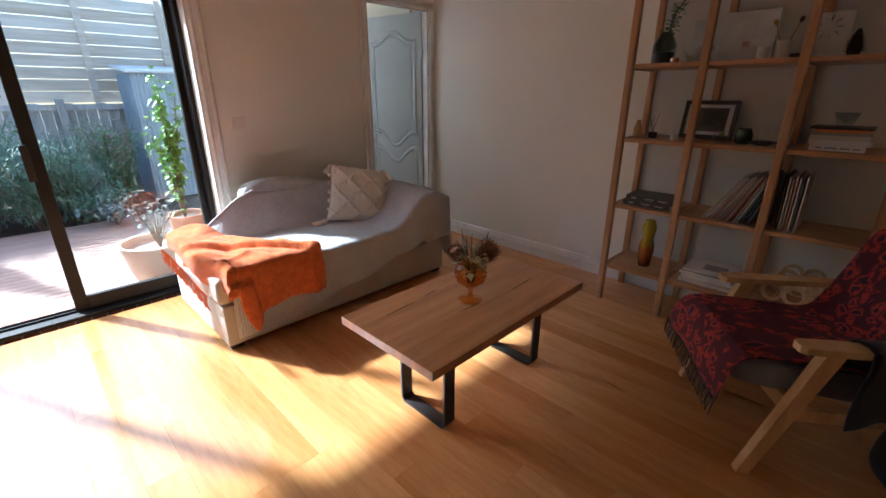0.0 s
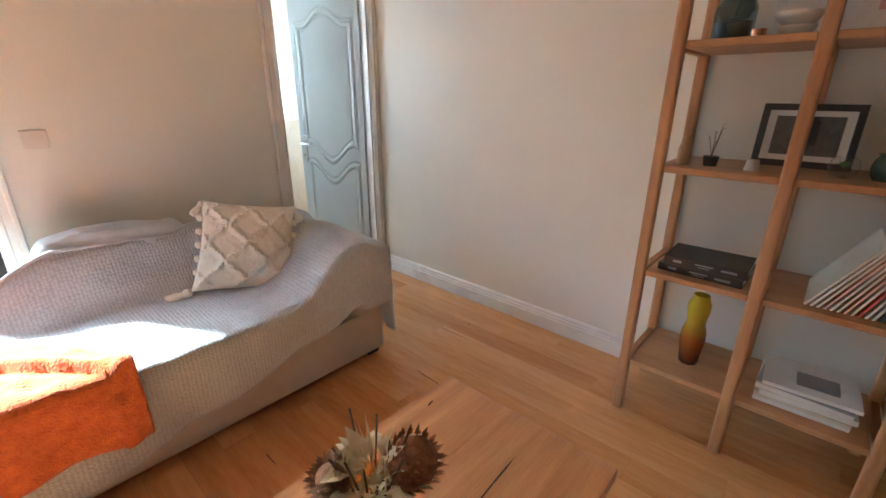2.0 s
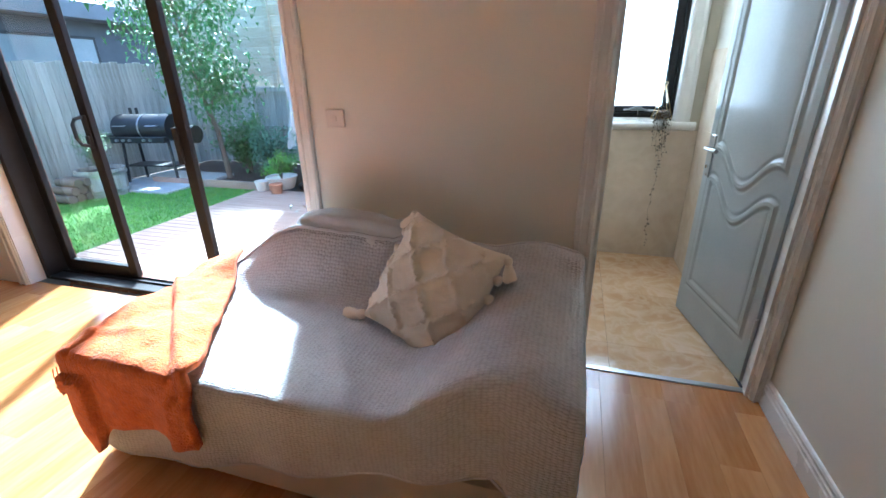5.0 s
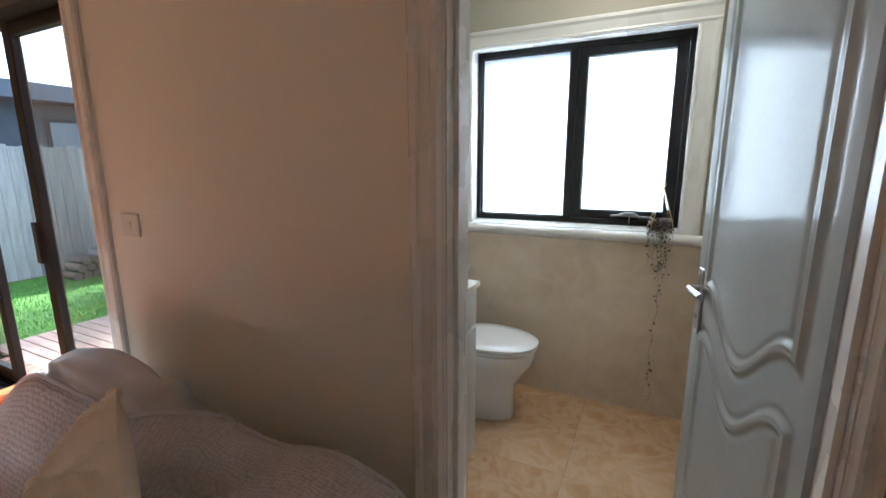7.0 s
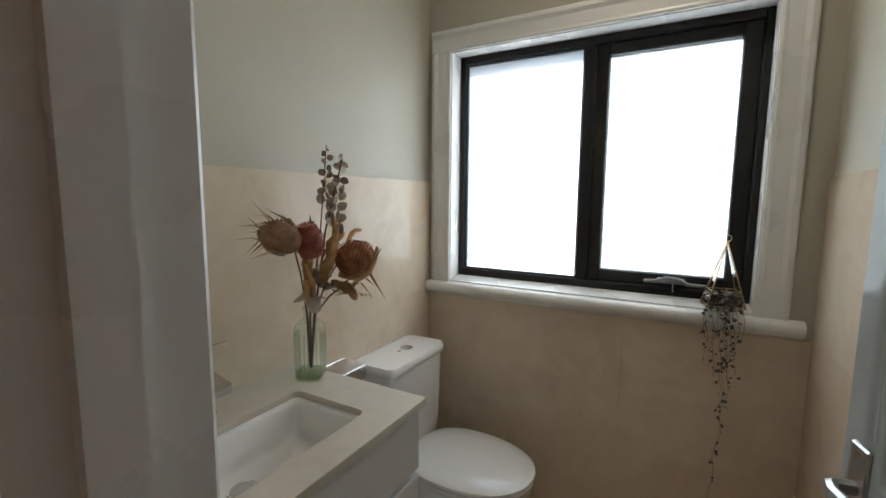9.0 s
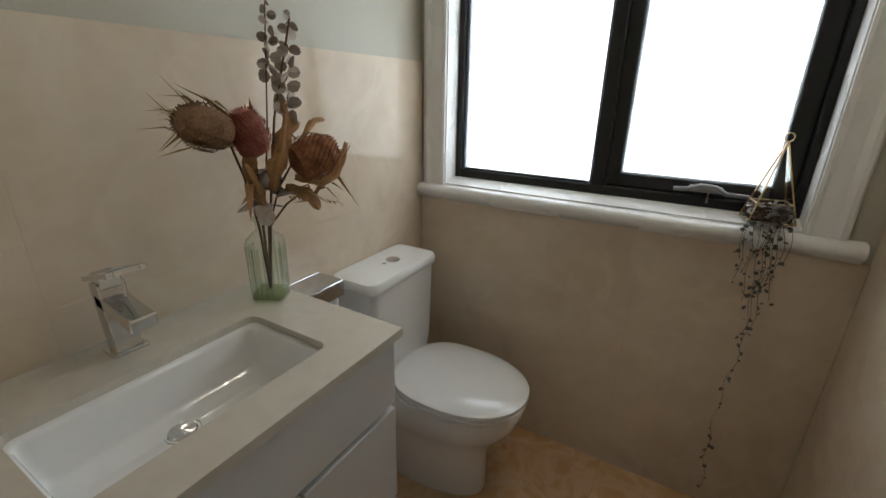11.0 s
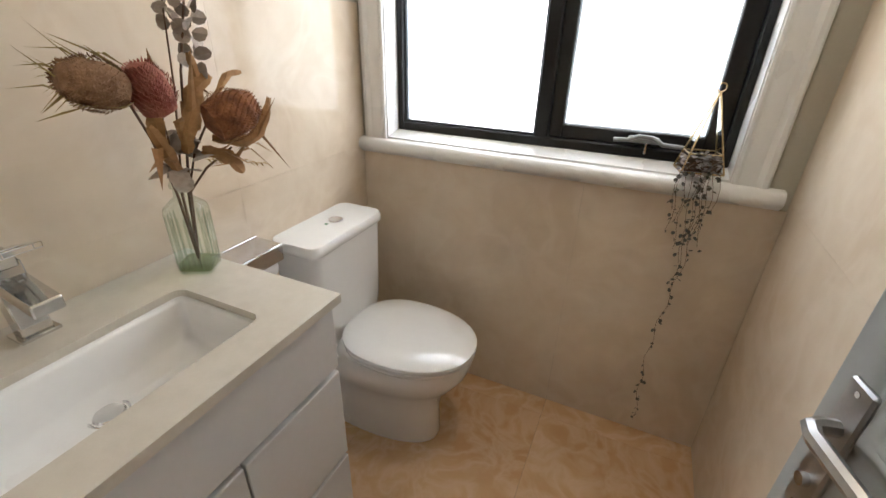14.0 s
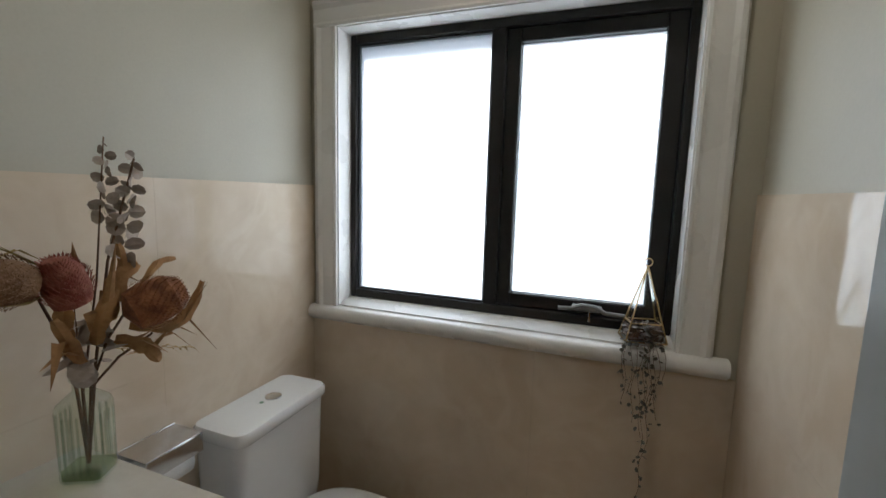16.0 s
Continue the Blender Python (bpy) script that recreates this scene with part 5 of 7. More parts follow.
COVERS = {k: mat("cover_" + k, tuple(c * 0.8 for c in v), v, 12, 0.4, 0.0, 60) for k, v in dict(white=(0.78, 0.76, 0.73), cream=(0.66, 0.6, 0.5), black=(0.03, 0.03, 0.032), navy=(0.05, 0.08, 0.15), red=(0.5, 0.06, 0.05), orange=(0.7, 0.22, 0.06), grey=(0.3, 0.31, 0.32), teal=(0.1, 0.22, 0.26), brown=(0.2, 0.12, 0.08), pink=(0.6, 0.36, 0.34)).items()}
PAGES = mat("paper_pages", (0.66, 0.62, 0.54), (0.76, 0.72, 0.65), 30, 0.9, 0.5, 400, stretch=(1, 1, 20))


def book(label, w, d, h, color, at, rz=0, rest=None, group="", category="book"):
    """A book lying flat: cover boards, a spine and a block of pages. rest tilts it to stand or lean."""
    t = thing("book" if category == "book" else category.replace(" ", "_"), label, category, at, rz, group)
    if rest is not None:
        t.matrix_basis = rest
    c = box(-w / 2, w / 2, -d / 2, d / 2, 0, 0.002, 0.0005)
    box(-w / 2, w / 2, -d / 2, d / 2, h - 0.002, h, 0.0005, c), box(-w / 2 - 0.001, -w / 2 + 0.0015, -d / 2, d / 2, 0.001, h - 0.001, 0.0005, c)
    part("cover", c, COVERS[color], t)
    part("pages", box(-w / 2 + 0.0017, w / 2 - 0.003, -d / 2 + 0.003, d / 2 - 0.003, 0.0021, h - 0.0021), PAGES, t)
    return t


def bars(parent, x, y0, z0, rows, material, name="lettering"):
    """Printed matter too small to read, as plain bars on a spine that faces -x."""
    for y, z, w, h in rows:
        part(name, box(x - 0.0006, x, y0 + y - w / 2, y0 + y + w / 2, z0 + z - h / 2, z0 + z + h / 2), material, parent)


# black box files lying on the second shelf
z = L2
for k, (c, w, d, h) in enumerate((("black", 0.20, 0.285, 0.030), ("black", 0.19, 0.275, 0.034))):
    bk = book("thick black book lying in a low pile", w, d, h, c, (-0.255, -2.24 - 0.008 * k, z), 3 * k - 2, None, "flat dark books")
    bars(bk, -w / 2 - 0.001, 0.0, h / 2, [(-0.08, 0, 0.05, 0.008), (0.0, 0.003, 0.06, 0.005), (0.0, -0.006, 0.04, 0.003), (0.09, 0, 0.03, 0.01)], COVERS["grey"])
    z += h
# magazines piled on the lowest shelf
z = L1
for k, c in enumerate(("white", "cream", "white", "white", "grey", "white")):
    h = (0.016, 0.014, 0.02, 0.018, 0.008, 0.014)[k]
    bk = book("white-covered magazine in a neat pile", 0.23, 0.27, h, c, (-0.23, -2.625 - 0.006 * (k % 3), z), (1, -2, 2, 0, -3, 3)[k], None, "magazine pile", "magazine")
    z += h
part("cover_print", box(-0.07, 0.03, -0.08, 0.04, h, h + 0.0005), COVERS["grey"], bk, "grey printed picture")
# records, leaning
cols = ["cream", "white", "cream", "pink", "white", "cream", "pink", "white", "red", "cream", "white", "teal", "navy", "grey"]
for k, c in enumerate(cols):
    y = -2.55 - 0.0165 * k
    an = 31 - 1.0 * k
    m_ = pose(-0.215, y, L2 + 0.001) @ pose(0, 0, 0, an, 0, 0) @ pose(0, 0, 0.135, 90, 0, 0)
    book("thin record sleeve leaning in a row on the shelf", 0.27, 0.27 + 0.03 * ((k * 7) % 3) / 2, 0.007, c, None or (0, 0, 0), 0, m_ @ pose(0, 0, 0), "leaning records", "record sleeve")
for k, c in enumerate(["navy", "black", "white", "cream", "pink", "white", "navy", "cream"]):
    y = -2.875 - 0.0125 * k
    an = -4 - 0.9 * k
    m_ = pose(-0.215, y, L2 + 0.001) @ pose(0, 0, 0, -an * 0.3 - 3, 0, 0) @ pose(0, 0, 0.135, 90, 0, 0)
    book("thin record sleeve standing upright on the shelf", 0.27, 0.255 + 0.03 * ((k * 5) % 3) / 2, 0.008, c, (0, 0, 0), 0, m_, "standing records", "record sleeve")

# picture frame
pf = thing("picture_frame", "black picture frame with white mount and dark photograph", "picture frame", (-0.13, -2.425, L3 + 0.002), -90)
PTI = pose(0, 0, 0, 12, 0, 0)
fb = box(-0.14, 0.14, -0.008, 0.008, 0.0, 0.022, 0.002)
box(-0.14, 0.14, -0.008, 0.008, 0.193, 0.215, 0.002, fb), box(-0.14, -0.118, -0.008, 0.008, 0.022, 0.193, 0.002, fb), box(0.118, 0.14, -0.008, 0.008, 0.022, 0.193, 0.002, fb)
part("frame", turned(fb, PTI.inverted()), BLACK, pf)
part("mount", turned(box(-0.118, 0.118, -0.002, 0.004, 0.022, 0.193), PTI.inverted()), COVERS["white"], pf, "white card mount")
part("photograph", turned(box(-0.094, 0.094, -0.0035, -0.002, 0.042, 0.174), PTI.inverted()), mat("dark_photograph", (0.035, 0.032, 0.03), (0.12, 0.11, 0.10), 14, 0.25, 0.0, 60), pf, "dark grey photograph")
part("stand", turned(box(-0.03, 0.03, 0.008, 0.011, 0.0, 0.13), PTI.inverted() @ pose(0, 0, 0.03, 14, 0, 0)), BLACK, pf)

WOODI = mat("small_turned_wood", (0.4, 0.24, 0.11), (0.58, 0.38, 0.2), 14, 0.5, 0.1, 60)
CLAY = mat("dark_glaze", (0.035, 0.028, 0.025), (0.09, 0.07, 0.06), 14, 0.3, 0.2, 60)
GLAZE_G = mat("green_glaze", (0.02, 0.045, 0.03), (0.06, 0.1, 0.07), 10, 0.18, 0.1, 60)
WHITEC = mat("matt_white_ceramic", (0.68, 0.65, 0.6), (0.78, 0.75, 0.7), 14, 0.5, 0.1, 60)
jarp = [(0.0, 0), (0.03, 0.0), (0.038, 0.015), (0.042, 0.04), (0.036, 0.062), (0.028, 0.072), (0.034, 0.08), (0.03, 0.08), (0.0, 0.07)]
simple("wooden_bottle", "small turned pale wood bottle on the shelf", "ornament", lathe([(0, 0), (0.02, 0), (0.023, 0.01), (0.022, 0.06), (0.014, 0.078), (0.011, 0.1), (0, 0.102)], 18), WOODI, (-0.30, -2.10, L3))
simple("clay_pot", "tiny dark clay pot with sprigs", "pot", lathe([(0, 0), (0.022, 0), (0.026, 0.035), (0.02, 0.035), (0, 0.03)], 18), CLAY, (-0.28, -2.185, L3))
sb = bmesh.new()
for k in range(6):
    a = k * 1.1
    tube([(-0.28, -2.185, L3 + 0.03), (-0.28 + 0.02 * math.cos(a), -2.185 + 0.02 * math.sin(a), L3 + 0.08 + 0.012 * k)], 0.001, 4, sb)
    leaf(sb, (-0.28 + 0.02 * math.cos(a), -2.185 + 0.02 * math.sin(a), L3 + 0.08 + 0.012 * k), (math.cos(a), math.sin(a), 0.6), 0.014, 0.009)
simple("dried_sprigs", "thin dried sprigs standing in a tiny pot", "dried flowers", sb, STEM, smooth=False)
simple("white_cup", "tiny white ceramic cup on the shelf", "cup", lathe([(0, 0), (0.024, 0), (0.017, 0.035), (0.013, 0.035), (0.0, 0.006)], 18), WHITEC, (-0.30, -2.315, L3))
simple("glass_sphere", "small clear glass bowl terrarium with green plant", "terrarium", lathe([(0, 0), (0.025, 0.002), (0.04, 0.03), (0.034, 0.055), (0.022, 0.066), (0.02, 0.066), (0, 0.01)], 20), CLEAR, (-0.28, -2.545, L3))
sb = bmesh.new()
for k in range(26):
    a = k * 2.4
    leaf(sb, (-0.28, -2.545, L3 + 0.03), (math.cos(a), math.sin(a), 0.7 + 0.4 * (k % 3)), 0.035, 0.008, 0.2)
simple("air_plant", "small spiky green plant in a glass bowl", "plant", sb, LEAF, smooth=False)
simple("green_jar", "small dark green glazed jar", "jar", lathe(jarp, 20), GLAZE_G, (-0.26, -2.645, L3))
simple("wooden_dish", "shallow dark wooden dish with pebbles", "dish", lathe([(0, 0), (0.03, 0.0), (0.07, 0.016), (0.068, 0.02), (0.03, 0.006), (0, 0.006)], 22), CLAY, (-0.29, -2.735, L3))
for k in range(5):
    pb = bmesh.new()
    bmesh.ops.create_icosphere(pb, subdivisions=2, radius=0.012)
    for v in pb.verts:
        v.co.z *= 0.7
    simple("pebble", "small dark pebble in a wooden dish", "pebble", pb, CLAY, (-0.29 + 0.028 * math.cos(k * 1.26), -2.735 + 0.028 * math.sin(k * 1.26), L3 + 0.016), 0, True, "pebbles in the dish")
simple("postcard", "small pale postcard leaning on the shelf", "postcard", turned(box(-0.001, 0.001, -0.055, 0.055, 0, 0.085), pose(0, 0, 0, 0, 10, 0)), COVERS["cream"], (-0.14, -2.775, L3), 0, False)
z = L3
for k, (c, h) in enumerate((("white", 0.026), ("white", 0.024), ("cream", 0.02), ("grey", 0.012), ("orange", 0.014), ("black", 0.012))):
    bk = book(("white book", "white book", "cream book", "thin grey book", "thin orange book", "thin black book")[k] + " lying in a pile on the shelf", 0.17, 0.20 + 0.008 * ((k * 3) % 4), h, c, (-0.25, -3.03, z), (0, 2, -1, 1, 3, -2)[k], None, "book pile")
    if k < 1:
        bars(bk, -0.0862, 0.0, h / 2, [(-0.07, 0, 0.025, 0.008), (-0.03, 0, 0.035, 0.008), (0.02, 0, 0.045, 0.008), (0.065, 0, 0.022, 0.008)], COVERS["grey"])
    z += h
simple("glass_bowl", "clear pressed-glass bowl on the pile of books", "bowl", lathe([(0, 0), (0.025, 0.0), (0.028, 0.008), (0.042, 0.045), (0.048, 0.062), (0.045, 0.062), (0.038, 0.045), (0, 0.012)], 24), glass("thick_clear_glass", (0.9, 0.91, 0.91), 0.08), (-0.25, -3.03, z))

# top visible shelf
jar = thing("glass_jar", "large glass jar with water and a rooted cutting", "jar", (-0.24, -2.16, L4))
part("jar_glass", lathe([(0, 0), (0.055, 0.0), (0.062, 0.012), (0.062, 0.10), (0.05, 0.13), (0.036, 0.15), (0.036, 0.165), (0.033, 0.165), (0.033, 0.15), (0.058, 0.1), (0, 0.012)], 26), glass("smoky_glass", (0.62, 0.66, 0.64), 0.04), jar, "", True)
part("stones", lathe([(0, 0.006), (0.055, 0.008), (0.056, 0.06), (0.03, 0.068), (0, 0.066)], 20), CLAY, jar, "dark stones in the foot", True)
cut = thing("cutting", "leafy green cutting growing out of a jar", "plant", (-0.24, -2.16, L4 + 0.06))
part("stem", tube([(0, 0, 0), (0.01, -0.01, 0.1), (-0.01, -0.03, 0.2), (0.0, -0.08, 0.27)], 0.004, 6), LEAF, cut)
lb = bmesh.new()
for k in range(60):
    a, t_ = k * 2.4, k / 60
    leaf(lb, (rnd.uniform(-0.02, 0.02), -0.06 * t_ + rnd.uniform(-0.02, 0.02), 0.08 + 0.17 * t_), (math.cos(a), math.sin(a), 0.3), rnd.uniform(0.03, 0.05), rnd.uniform(0.02, 0.03), 0.3)
part("leaves", lb, LEAF, cut)
simple("copper_tin", "small copper candle tin", "tin", lathe([(0, 0), (0.022, 0), (0.022, 0.028), (0, 0.028)], 20), mat("copper", (0.5, 0.25, 0.14), (0.65, 0.36, 0.22), 9, 0.25, 0, 60, metal=1.0), (-0.30, -2.245, L4))
for k, (r, zz) in enumerate(((0.05, 0.0), (0.066, 0.038))):
    simple("bowl", "handmade white ceramic bowl in a stack of two", "bowl", lathe([(0, 0), (r * 0.6, 0.0), (r * 0.95, 0.025), (r, 0.036), (r * 0.95, 0.036), (r * 0.55, 0.008), (0, 0.008)], 26), WHITEC, (-0.24, -2.335, L4 + zz), 0, True, "stacked bowls")
for y, w, h, x in ((-2.36, 0.22, 0.235, -0.075), (-2.53, 0.25, 0.255, -0.10)):
    cvs = thing("canvas", "white stretched canvas with a small pink mark", "canvas", (x, y, L4 + 0.001), -90)
    part("stretched_cloth", turned(box(-w / 2, w / 2, -0.009, 0.009, 0, h, 0.002), pose(0, 0, 0, -6, 0, 0)), COVERS["white"], cvs)
    part("painted_mark", turned(box(-0.018, 0.012, -0.0105, -0.009, h * 0.3, h * 0.3 + 0.028), pose(0, 0, 0, -6, 0, 0)), COVERS["pink"], cvs, "small pink painted mark")
simple("candle_glass", "small white candle glass", "candle", lathe([(0, 0), (0.026, 0), (0.028, 0.06), (0.025, 0.06), (0, 0.045)], 20), WHITEC, (-0.27, -2.645, L4))
simple("brush_cup", "tall white ceramic cup holding brushes", "cup", lathe([(0, 0), (0.03, 0), (0.034, 0.085), (0.03, 0.085), (0, 0.01)], 20), WHITEC, (-0.25, -2.72, L4))
for k, (dx, dy, c) in enumerate(((0.02, 0.05, STRAW), (-0.01, -0.045, CLAY))):
    br = thing("brush", "thin wooden brush standing in a cup", "brush", (-0.25, -2.72, L4 + 0.012))
    part("handle", tube([(0, 0, 0), (dx, dy, 0.15)], 0.0025, 6), STRAW, br)
    part("bristles", turned(lathe([(0.003, 0), (0.011, 0.012), (0.008, 0.026), (0, 0.03)], 10), Matrix.Translation((dx, dy, 0.145)) @ Vector((dx, dy, 0.15)).to_track_quat("Z", "Y").to_matrix().to_4x4()), c, br)
pc = thing("painted_card", "white card with a loose blue flower painting", "painting", (-0.12, -2.86, L4 + 0.001), -90)
part("card", turned(box(-0.085, 0.085, -0.002, 0.002, 0, 0.21), pose(0, 0, 0, -7, 0, 0)), COVERS["white"], pc)
pbm = bmesh.new()
for k in range(9):
    a = k * 0.7
    leaf(pbm, (0.025 * math.cos(a), -0.0035, 0.14 + 0.025 * math.sin(a)), (math.cos(a), 0, math.sin(a)), 0.035, 0.02, 0)
part("brush_marks", turned(pbm, pose(0, 0, 0, -7, 0, 0)), COVERS["teal"], pc, "blue brush marks")
simple("dark_brush_block", "dark wooden block brush on the shelf", "brush", box(-0.02, 0.02, -0.04, 0.04, 0, 0.022, 0.006, None, 2), CLAY, (-0.30, -2.80, L4))
cone = bmesh.new()
for i in range(11):
    r_ = 0.045 * (1 - (i / 11) ** 1.6) + 0.006
    for k in range(13):
        a = 2 * math.pi * (k + 0.5 * (i % 2)) / 13
        leaf(cone, (0, 0, 0.008 + 0.0095 * i), (math.cos(a), math.sin(a), 0.3 + 0.08 * i), r_ * 0.9, 0.018, -0.15)
lathe([(0, 0), (0.024, 0.008), (0.026, 0.04), (0.016, 0.085), (0, 0.115)], 10, cone)
simple("pine_cone", "large dark brown pine cone with open scales", "pine cone", cone, mat("pine_cone_scale", (0.03, 0.02, 0.014), (0.10, 0.065, 0.045), 40, 0.8, 0.4, 120), (-0.26, -2.985, L4), 0, False)

# plywood bottle rack on the lowest shelf: two scalloped panels with round holes, joined by dowels
rack = thing("bottle_rack", "pale plywood bottle rack with scalloped edges and round holes", "bottle rack", (-0.215, -3.05, L1), -4)
PLY = mat("pale_plywood", (0.46, 0.30, 0.15), (0.66, 0.48, 0.28), 9, 0.5, 0.08, 60, stretch=(2, 6, 2))


def ring_panel(x, shift):
    """Touching rings of plywood, 9 mm thick, standing across the shelf."""
    b = bmesh.new()
    for cy_, cz_ in ((-0.096, 0.052), (0.0, 0.052), (0.096, 0.052), (-0.048, 0.134), (0.048, 0.134)):
        n_ = 20
        loops = []
        for xx in (x - 0.0045, x + 0.0045):
            for rr in (0.034, 0.0525):
                loops.append([b.verts.new((xx, shift + cy_ + rr * math.cos(2 * math.pi * q / n_), cz_ + rr * math.sin(2 * math.pi * q / n_))) for q in range(n_)])
        for q in range(n_):
            w_ = (q + 1) % n_
            for p0, p1 in ((0, 1), (1, 3), (3, 2), (2, 0)):
                b.faces.new((loops[p0][q], loops[p0][w_], loops[p1][w_], loops[p1][q]))
    bmesh.ops.recalc_face_normals(b, faces=b.faces)
    return b


for x, sh_ in ((-0.11, 0.0), (0.09, 0.012)):
    part("scalloped_panel", turned(ring_panel(x, sh_), pose(0, 0, 0, 0, 8, 0)), PLY, rack)
for y, z in ((-0.096, 0.006), (0.096, 0.006), (0.0, 0.166)):
    part("dowel", tube([(-0.12, y, max(0.008, z - 0.01)), (0.11, y, max(0.008, z - 0.01))], 0.006, 8), PLY, rack)

# ---- armchair ----
ac = thing("armchair", "timber-framed armchair with grey cushions", "armchair", (-1.03, -3.10, 0), 35.5)
# local axes: x along the front edge, y towards the front
for s in (-1, 1):
    x = s * 0.29
    part("front_leg", loft([[(x - 0.018, 0.20, 0.0), (x + 0.018, 0.20, 0.0), (x + 0.018, 0.245, 0.0), (x - 0.018, 0.245, 0.0)],
                            [(x - 0.02, 0.02, 0.53), (x + 0.02, 0.02, 0.53), (x + 0.02, 0.08, 0.53), (x - 0.02, 0.08, 0.53)]]), CHAIRW, ac)
    part("back_leg", loft([[(x - 0.018, -0.44, 0.0), (x + 0.018, -0.44, 0.0), (x + 0.018, -0.40, 0.0), (x - 0.018, -0.40, 0.0)],
                           [(x - 0.02, -0.33, 0.53), (x + 0.02, -0.33, 0.53), (x + 0.02, -0.27, 0.53), (x - 0.02, -0.27, 0.53)]]), CHAIRW, ac)
    am = prism([(x - 0.032, 0.15), (x - 0.02, 0.165), (x + 0.02, 0.165), (x + 0.032, 0.15), (x + 0.036, 0.05), (x + 0.024, -0.40), (x - 0.024, -0.40), (x - 0.036, 0.05)], "z", 0.53, 0.555)
    part("armrest", am, CHAIRW, ac)
    part("side_rail", box(x - 0.012, x + 0.012, -0.36, 0.14, 0.25, 0.30, 0.003), CHAIRW, ac)
part("front_rail", box(-0.28, 0.28, 0.10, 0.125, 0.25, 0.31, 0.003), CHAIRW, ac)
seat = box(-0.265, 0.265, -0.34, 0.32, 0.30, 0.42, 0.05, None, 4)
for v in seat.verts:
    v.co.z += 0.12 * (v.co.y + 0.1)
part("seat_cushion", seat, mat("grey_wool", (0.15, 0.155, 0.16), (0.25, 0.255, 0.26), 8, 0.9, 0.5, 300, sheen=0.2), ac, "", True)
back = box(-0.265, 0.265, -0.06, 0.06, 0.0, 0.42, 0.05, None, 4)
part("backrest", turned(back, pose(0, -0.31, 0.36, 18, 0, 0)), ac.children[-1].data.materials[0], ac, "", True)
part("back_frame", turned(box(-0.265, 0.265, -0.015, 0.015, 0.35, 0.40, 0.004), pose(0, -0.40, 0.36, 18, 0, 0)), CHAIRW, ac)

KILIM = mat("woven_rug_red", (0.09, 0.008, 0.012), (0.2, 0.022, 0.018), 9, 0.95, 0.8, 260, sheen=0.0)
nt_ = KILIM.node_tree
b_ = nt_.nodes["Principled BSDF"]
uv_, vo_, rp_, mx_ = (nt_.nodes.new("ShaderNode" + k) for k in ("UVMap", "TexVoronoi", "ValToRGB", "Mix"))
vo_.inputs["Scale"].default_value, vo_.distance = 19.0, "MINKOWSKI"
vo_.inputs["Exponent"].default_value, vo_.inputs["Randomness"].default_value = 1.2, 0.9
e_ = rp_.color_ramp.elements
rp_.color_ramp.interpolation = "CONSTANT"
e_[0].color, e_[1].color, e_[1].position = (0.008, 0.010, 0.024, 1), (0.12, 0.012, 0.014, 1), 0.33
for p_, c_ in ((0.38, (0.014, 0.010, 0.024, 1)), (0.42, (0.34, 0.030, 0.016, 1)), (0.56, (0.22, 0.018, 0.014, 1)), (0.68, (0.06, 0.007, 0.012, 1))):
    q_ = e_.new(p_)
    q_.color = c_
wn_, wv_ = nt_.nodes.new("ShaderNodeTexNoise"), nt_.nodes.new("ShaderNodeVectorMath")
wn_.inputs["Scale"].default_value, wv_.operation, wv_.inputs[1].default_value = 16.0, "MULTIPLY_ADD", (0.09, 0.09, 0.0)
nt_.links.new(uv_.outputs[0], wn_.inputs["Vector"]), nt_.links.new(wn_.outputs["Color"], wv_.inputs[0]), nt_.links.new(uv_.outputs[0], wv_.inputs[2])
nt_.links.new(wv_.outputs[0], vo_.inputs["Vector"]), nt_.links.new(vo_.outputs["Distance"], rp_.inputs[0])
mx_.data_type = "RGBA"
mx_.inputs[0].default_value = 0.93
nt_.links.new(b_.inputs["Base Color"].links[0].from_socket, mx_.inputs[6]), nt_.links.new(rp_.outputs[0], mx_.inputs[7])
nt_.links.new(mx_.outputs[2], b_.inputs["Base Color"])
rugm = ac.matrix_basis.copy()
kb = bmesh.new()
kuv = kb.loops.layers.uv.new("UVMap")
prof = [(0.36, 0.27), (0.352, 0.36), (0.335, 0.43), (0.30, 0.478), (0.15, 0.462), (0.0, 0.45), (-0.14, 0.437), (-0.21, 0.44), (-0.245, 0.48), (-0.275, 0.56), (-0.315, 0.64), (-0.355, 0.74), (-0.38, 0.79), (-0.43, 0.81), (-0.48, 0.79), (-0.50, 0.72), (-0.49, 0.62)]
cols_ = 26
gk = []
for i in range(cols_ + 1):
    x = -0.255 + 0.545 * i / cols_
    col = []
    for j, (py, pz) in enumerate(prof):
        w = 0.02 * noise.fractal(Vector((x * 4, j * 0.35, 2.0)), 0.8, 2, 3)
        skew = 0.05 * (j / len(prof)) - 0.03
        over = max(0, abs(x) - 0.27)
        col.append(kb.verts.new((x + skew, py + w * 0.6, pz + abs(w) * 0.7 - over * 1.5 + (0.05 * (i / cols_) if j == 0 else 0))))
    gk.append(col)
for i in range(cols_):
    for j in range(len(prof) - 1):
        f = kb.faces.new((gk[i][j], gk[i][j + 1], gk[i + 1][j + 1], gk[i + 1][j]))
        for lp, (a, c) in zip(f.loops, ((i, j), (i, j + 1), (i + 1, j + 1), (i + 1, j))):
            lp[kuv].uv = (a * 0.022, c * 0.08)
rug = part("woven_throw", kb, KILIM, None, "", True)
rug.matrix_basis = rugm
m = rug.modifiers.new("thickness", "SOLIDIFY")
m.thickness, m.offset = 0.008, 0.0
s2 = rug.modifiers.new("smooth", "SUBSURF")
s2.levels = s2.render_levels = 1
